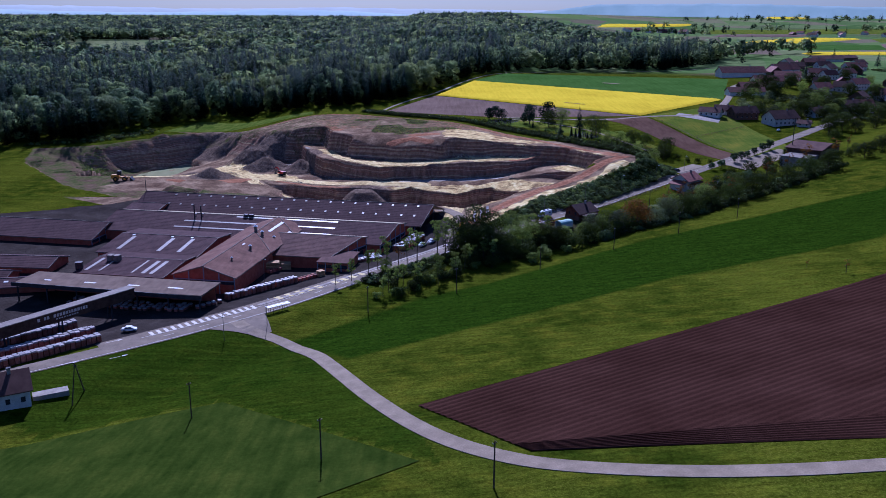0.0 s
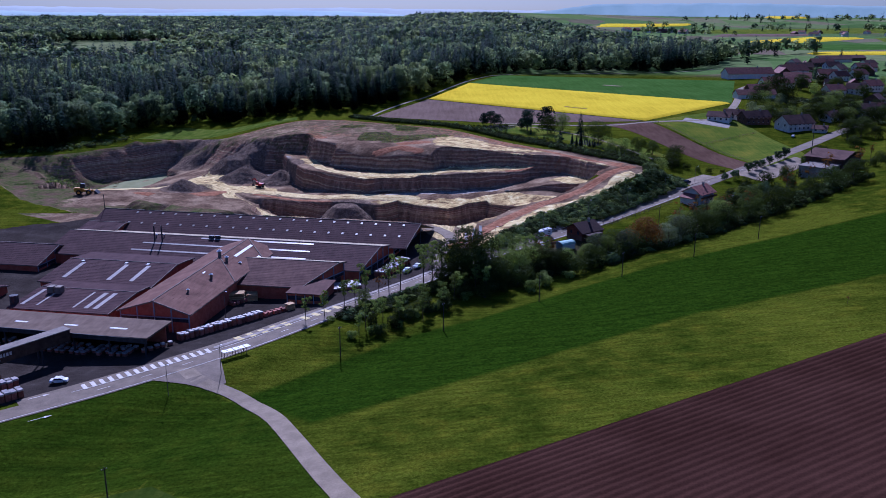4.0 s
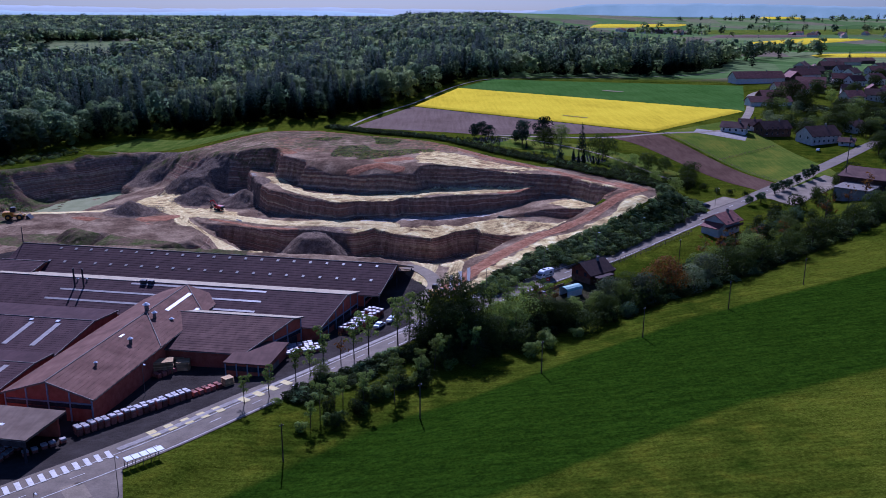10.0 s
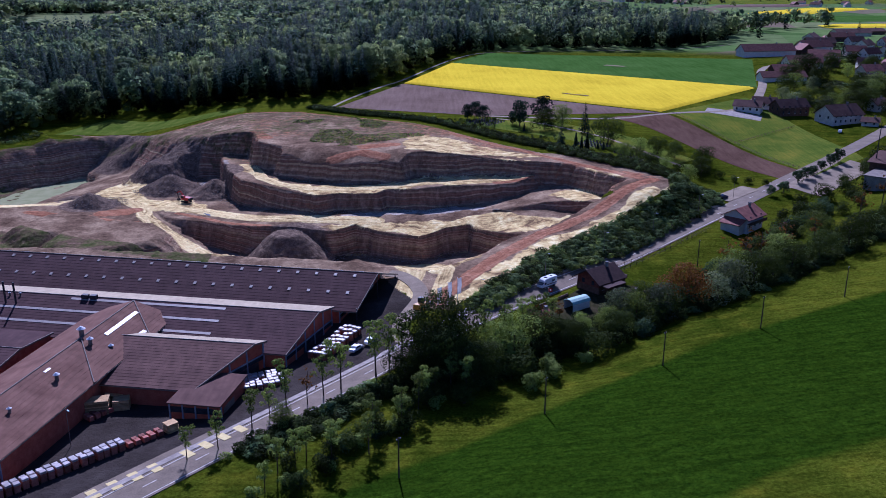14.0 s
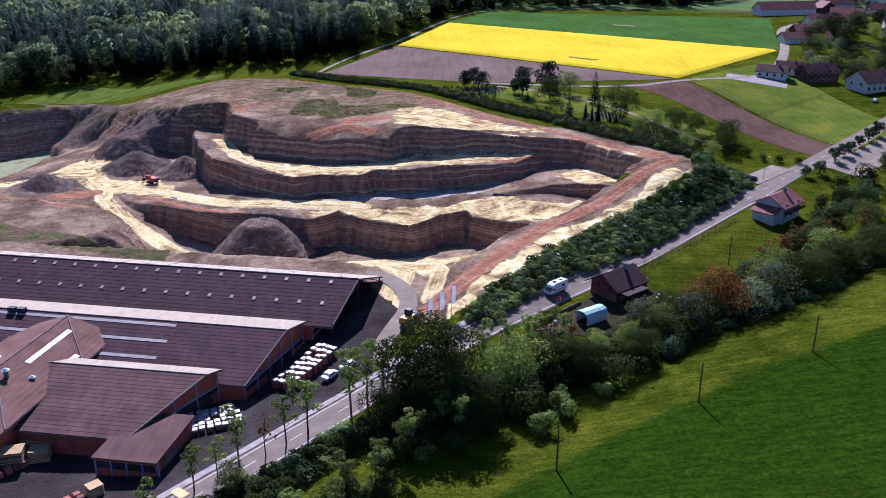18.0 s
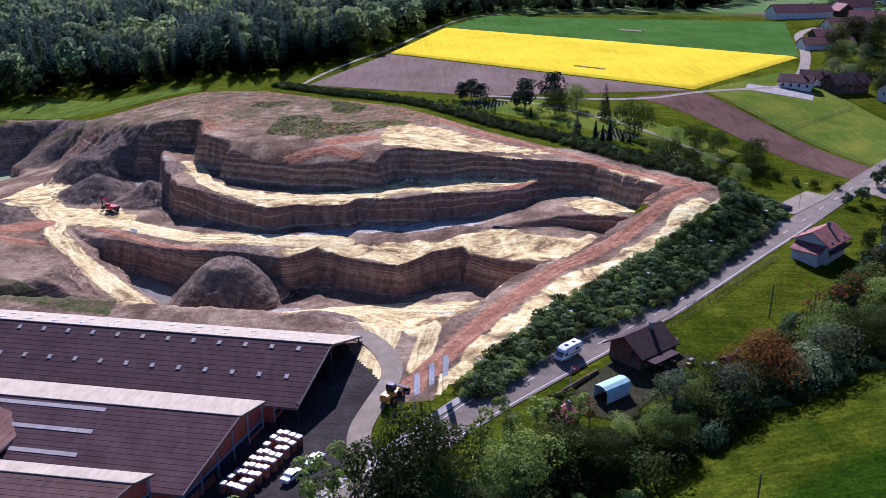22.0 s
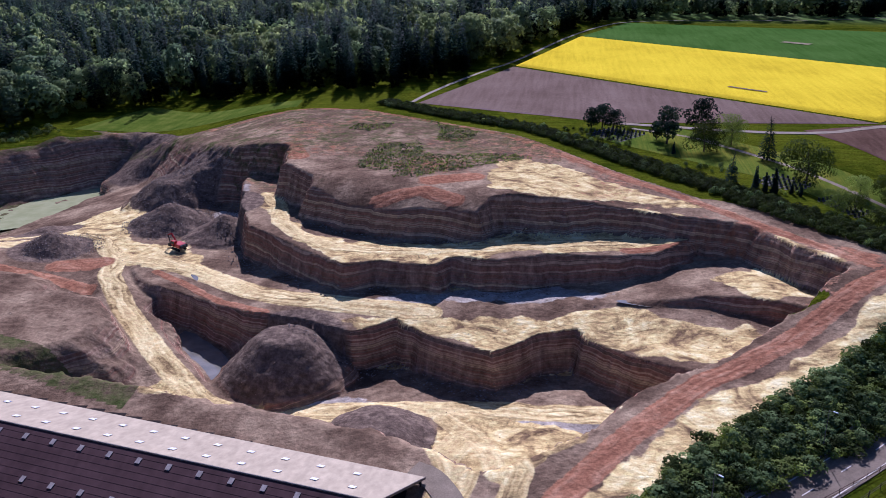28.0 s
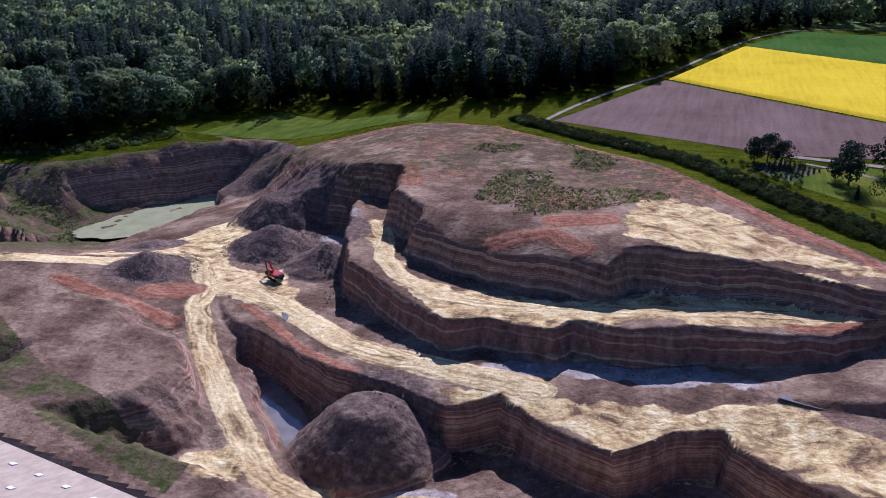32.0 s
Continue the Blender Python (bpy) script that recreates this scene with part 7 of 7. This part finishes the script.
for i in range(6):
    part("window", boxes((-12 + 4.2 * i, -10 + 4.2 * i, -9.06, -8.95, 2, 3.6)), M_GLASS, works)
part("mast", tube(bmesh.new(), (-10, 8, 0), (-10, 8, 22), 0.25, 0.15, 8), M_DARKSTEEL, works, "tall dark mast")

plant(P_OAK, [(222 + 17 * (i % 7) + (i * 29 % 13), 585 + 21 * (i // 7) + (i * 17 % 15), 0.8 + 0.1 * (i % 5)) for i in range(21)])
plant(P_DARK, [(300, 660, 0.8), (340, 720, 0.7), (372, 800, 0.8), (330, 775, 0.7), (268, 640, 0.7), (282, 668, 0.75), (405, 860, 0.8), (300, 610, 0.7), (360, 575, 0.8), (265, 590, 0.7), (420, 690, 0.8)])
plant(P_FRESH, [(238, 606, 1.0), (250, 618, 1.1), (286, 622, 1.3), (276, 606, 1.2), (345, 640, 1.0), (222, 612, 0.9), (310, 700, 1.0), (395, 800, 1.0)])
plant(P_WILLOW, [(214, 605, 1.1), (230, 596, 1.1), (218, 627, 0.9), (252, 664, 1.0)])
plant(P_FRESH, [(275, 636, 1.3), (295, 671, 1.2), (266, 731, 0.9), (301, 722, 0.9), (238, 659, 1.0)], big=1.2)
plant(P_SPRUCE, [(500, 1000, 1.4), (352, 690, 1.0), (507, 1131, 1.3), (344, 822, 1.1)])
plant(P_DARK, [(258, 669, 0.9), (266, 709, 0.9), (284, 650, 0.8), (284, 621, 0.8), (273, 644, 0.7), (245, 540, 0.7), (258, 550, 0.75), (353, 706, 0.8), (248, 690, 0.7), (325, 740, 0.8), (300, 745, 0.8)], big=1.1)
thicket("garden_trees", [(215, 606), (250, 596), (330, 590), (410, 650), (470, 760), (490, 950), (380, 990), (310, 870), (262, 745), (240, 690)], 7.5, (1.6, 3.6), [0.55, 0.3, 0.15], "garden trees and shrubs between the village houses", 67, 26)
plant(P_BUSHD, [(190 + 9 * i, 430 + 6 * i + (i * 31 % 9), 1.3) for i in range(16)])
plant(P_OAK, [(220, 440, 0.9), (235, 452, 0.9), (250, 468, 1.0), (268, 482, 1.0), (262, 540, 0.8), (282, 556, 0.9), (240, 520, 0.7)])
plant(P_BARE, [(119.3, 239.9, 0.5), (112, 250, 0.3), (212, 455, 1.0), (224, 468, 0.9)])

# ---- graves ----
M_GRANITE = varied("dark_granite", (0.030, 0.030, 0.034), (0.090, 0.088, 0.090), 2.0, 0.3, 0.05)


def gravestone():
    root = thing("gravestone", pose(0, 0, -900), "small dark polished gravestone", "gravestone")
    part("slab", bevelled(boxes((-0.35, 0.35, -0.1, 0.1, 0.1, 1.0)), 0.04), M_GRANITE, root)
    part("border", boxes((-0.5, 0.5, -1.6, 0.2, 0, 0.12)), M_YARD, root)
    return root


P_GRAVE = gravestone()
for bx, by, nx, ny in ((38, 566, 9, 6), (84, 512, 7, 5), (96, 498, 7, 4)):
    for i in range(nx):
        for j in range(ny):
            p = pose(bx, by, 0, 0, 0, -40) @ Vector((i * 1.7, -j * 2.6, 0))
            tagged(copy_thing(P_GRAVE, pose(p.x, p.y, ground_z(p.x, p.y), 0, 0, -40)), group="gravestones")
hide(P_GRAVE)
ribbon("graveyard_path", rounded([(62, 556), (76, 540), (90, 520), (108, 500), (124, 482)]), 0.9, 0.9, M_LANE, 0.12, "pale gravel graveyard path")
ribbon("graveyard_path", [(44, 566), (56, 560), (72, 548)], 0.8, 0.8, M_LANE, 0.12, "pale gravel graveyard path")
low = house(-105, 184, 30, 13, 10, 4.2, 7.4, M_WHITE, M_TILE, "white house with a brown roof beside the road")
part("terrace", boxes((7, 15, -3, 0, -1, 0.8)), M_CONCRETE, low, "concrete terrace wall")

# ---- the mown strip and the pasture fence ----
M_MOWN = crop_mat("mown_meadow", (0.018, 0.033, 0.003), (0.032, 0.050, 0.005), (0.052, 0.068, 0.007), 0.12, 52, 0.6)
patch("mown_meadow", [(-96, 163), (-50, 177), (-4, 136), (-60, 100)], 40, 40, M_MOWN, 0.14, "paler freshly mown strip of meadow")
fence = thing("pasture_fence", pose(0, 0, 0), "low wooden fence along the pasture", "fence")
RUN = dense([(65.5, 370.3), (84.7, 388.2), (108.2, 410.5)], 3.0)
for (ax, ay), (bx, by) in zip(RUN, RUN[1:]):
    az, bz = ground_z(ax, ay), ground_z(bx, by)
    part("post", tube(bmesh.new(), (ax, ay, az - 0.3), (ax, ay, az + 1.2), 0.09, 0.07, 6), M_BARK, fence)
    for hh in (0.5, 0.95):
        part("rail", tube(bmesh.new(), (ax, ay, az + hh), (bx, by, bz + hh), 0.045, 0.045, 5), M_BARK, fence)

# ---- the far country ----
patch("rape_field", [(600, 1750), (835, 2030), (960, 2010), (700, 1720)], 20, 12, M_RAPE, 3.0, "distant yellow rapeseed field", None, 3.0)
patch("rape_field", [(530, 1262), (1100, 1330), (1100, 1410), (545, 1330)], 20, 12, M_RAPE, 2.0, "distant yellow rapeseed strip", None, 2.0)
patch("rape_field", [(480, 2750), (820, 3000), (900, 3150), (540, 3000)], 16, 10, M_RAPE, 4.0, "distant yellow rapeseed field", None, 4.0)
patch("rape_field", [(1400, 3700), (1540, 3700), (1560, 3900), (1410, 3900)], 10, 8, M_RAPE, 6.0, "distant yellow rapeseed field", None, 6.0)
patch("rape_field", [(2300, 3500), (2500, 3500), (2500, 3700), (2320, 3700)], 10, 8, M_RAPE, 6.0, "distant yellow rapeseed field", None, 6.0)
patch("harrowed_field", [(760, 1500), (1300, 1500), (1400, 1750), (860, 1720)], 20, 12, M_SOIL, 2.0, "distant bare brown field", None, 2.0)
patch("harrowed_field", [(640, 2100), (900, 2200), (980, 2330), (700, 2250)], 20, 12, M_SOIL, 3.0, "distant bare brown field", None, 3.0)
patch("pasture", [(900, 1800), (1500, 1800), (1600, 2050), (1000, 2050)], 20, 12, M_PASTURE, 2.0, "distant pale green field", None, 2.0)
patch("wheat_field", [(560, 1420), (740, 1450), (820, 1640), (600, 1600)], 20, 12, M_WHEAT, 2.0, "distant green field", None, 2.0)
patch("pasture", [(700, 2400), (1500, 2450), (1600, 2800), (800, 2700)], 20, 12, M_PASTURE, 3.0, "distant pale green field", None, 3.0)


def row_spots(pts, step, seed, size, spread):
    r = np.random.default_rng(seed)
    p = np.array(dense(pts, step))
    return [(x + r.normal() * spread, y + r.normal() * spread, size * r.uniform(0.7, 1.2), r.integers(0, 4)) for x, y in p]


stand("far_trees", row_spots([(330, 1080), (430, 1230), (520, 1290), (560, 1320)], 7, 3, 0.9, 14) + row_spots([(700, 2650), (1200, 2500), (2200, 2600)], 22, 4, 1.1, 60) + row_spots([(480, 2050), (700, 2140)], 16, 5, 0.9, 30) + row_spots([(1000, 3350), (2600, 3400)], 20, 6, 1.2, 80), FAR_KINDS, "distant rows of trees between fields")
r = random.Random(21)
for i in range(46):
    x, y = (r.uniform(900, 1900), r.uniform(2180, 2420)) if i < 30 else (r.uniform(500, 760), r.uniform(2350, 2520))
    house(x, y, r.uniform(0, 180), r.uniform(14, 26), r.uniform(10, 14), 5.5, 10, WALLS[i % 4], M_REDTILE if i % 3 else M_TILE, "distant village house with a tiled roof", False)


def rubble(name, poly, step, sizes, material, label, seed):
    """Broken stones lying about, joined."""
    x, y = scatter(poly, step, seed, 0.5)
    rng = np.random.default_rng(seed)
    z = height(x, y)
    shape = np.array([(1, 0, 0), (-0.3, 0.9, 0), (-0.7, -0.7, 0), (0.1, 0.1, 0.9), (0.2, 0.0, -0.6)]) * [1, 1, 0.6]
    tri = np.array([(0, 1, 3), (1, 2, 3), (2, 0, 3), (1, 0, 4), (2, 1, 4), (0, 2, 4)])
    s = rng.uniform(0, 1, len(x)) ** 2.5 * (sizes[1] - sizes[0]) + sizes[0]
    a = rng.uniform(0, 6.28, len(x))
    co = shape[None] * s[:, None, None] * rng.uniform(0.7, 1.3, (len(x), 1, 3))
    px = co[..., 0] * np.cos(a)[:, None] - co[..., 1] * np.sin(a)[:, None] + x[:, None]
    py = co[..., 0] * np.sin(a)[:, None] + co[..., 1] * np.cos(a)[:, None] + y[:, None]
    pts = np.stack([px, py, co[..., 2] + z[:, None] + 0.1], -1).reshape(-1, 3)
    f = (tri[None] + 5 * np.arange(len(x))[:, None, None]).reshape(-1, 3)
    tagged(new(name, sheet(name, pts, f, material, False)), label, "stones", kind="stuff")


M_CLOD = plain("pale_clods", (0.200, 0.145, 0.095), (0.360, 0.280, 0.190), 0.4, 0.9, 0.3)
M_STONE = plain("broken_stone", (0.160, 0.130, 0.104), (0.320, 0.265, 0.205), 0.4, 0.9, 0.3)
rubble("rubble", [(-112, 400), (60, 398), (84, 440), (60, 462), (-60, 462), (-110, 500)], 2.8, (0.05, 0.24), M_CLOD, "loose stones over the pit floor", 81)
FEET = ((LIP_B[:12], 4.5, 7.5), (LIP_D[5:14], 4.0, 7.0), (PIT[15:26], 4.5, 6.0))
for i, (lip, near, far) in enumerate(FEET):
    rubble("face_scree", [tuple(q) for q in beside(lip, near - 2.5)] + [tuple(q) for q in beside(lip, far)][::-1], 0.85, (0.08, 0.45), M_STONE, "fallen blocks at the foot of a quarry face", 90 + i)
for i, (mx, my, mr) in enumerate(((-107, 506, 17), (-112, 530, 18), (-130, 481, 13))):
    rubble("spoil_stones", [(mx + mr * math.cos(k), my + mr * math.sin(k)) for k in (0, 0.8, 1.6, 2.4, 3.2, 4.0, 4.8, 5.6)], 0.62, (0.10, 0.38), M_STONE, "broken grey stones on a spoil heap", 82 + i)


def hills(name, label, far, a0, a1, tops, c1, c2, seed):
    """A wooded ridge along the skyline, distance haze painted as its glow: tops as (bearing, height)."""
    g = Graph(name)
    haze_glow = g.ramp(g.noise(0.006, 6, 0.65), (0.35, c1), (0.65, c2))
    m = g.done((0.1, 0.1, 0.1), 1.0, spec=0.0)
    # the ridge emits the haze colour itself, lit or not
    g.link(haze_glow, g.b.inputs["Emission Color"])
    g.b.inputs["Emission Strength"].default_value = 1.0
    n = 420
    a = np.linspace(a0, a1, n)
    x, y = far * np.sin(a), far * np.cos(a)
    top = np.interp(a, *zip(*tops)) + 9 * rough(x, y, 420, seed) + 7 * rough(x, y, 46, seed + 2)
    co = np.stack([np.stack([x, y, np.full(n, 10.0)], 1), np.stack([x, y, top - 16], 1), np.stack([x * 1.02, y * 1.02, top], 1)], 1).reshape(-1, 3)
    i = np.arange(n - 1) * 3
    q = np.concatenate([np.stack([i, i + 3, i + 4, i + 1], 1), np.stack([i + 1, i + 4, i + 5, i + 2], 1)])
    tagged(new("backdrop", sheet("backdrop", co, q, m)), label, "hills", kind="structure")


hills("pale_distance", "skyline hills painted with a pale blue haze glow", 4600, -0.8, 0.8, [(-0.8, 96), (-0.45, 104), (-0.3, 90), (-0.12, 100), (0.05, 92), (0.2, 96), (0.8, 100)], (0.40, 0.40, 0.32), (0.46, 0.46, 0.36), 4)
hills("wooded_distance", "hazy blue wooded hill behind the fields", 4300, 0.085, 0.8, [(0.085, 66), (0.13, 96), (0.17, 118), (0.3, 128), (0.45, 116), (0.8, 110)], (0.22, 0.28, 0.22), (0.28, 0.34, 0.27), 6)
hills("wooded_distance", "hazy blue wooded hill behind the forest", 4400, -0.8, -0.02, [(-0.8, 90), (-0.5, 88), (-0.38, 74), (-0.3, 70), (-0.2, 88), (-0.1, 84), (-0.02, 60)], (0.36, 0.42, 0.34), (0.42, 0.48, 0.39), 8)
for pat in (P_DARK, P_OAK, P_FRESH, P_BEECH, P_WILLOW, P_SPRUCE, P_PINE, P_CYPRESS, P_THIN, P_BARE, P_BUSH, P_BUSHF, P_BUSHD, P_STREET):
    hide(pat)
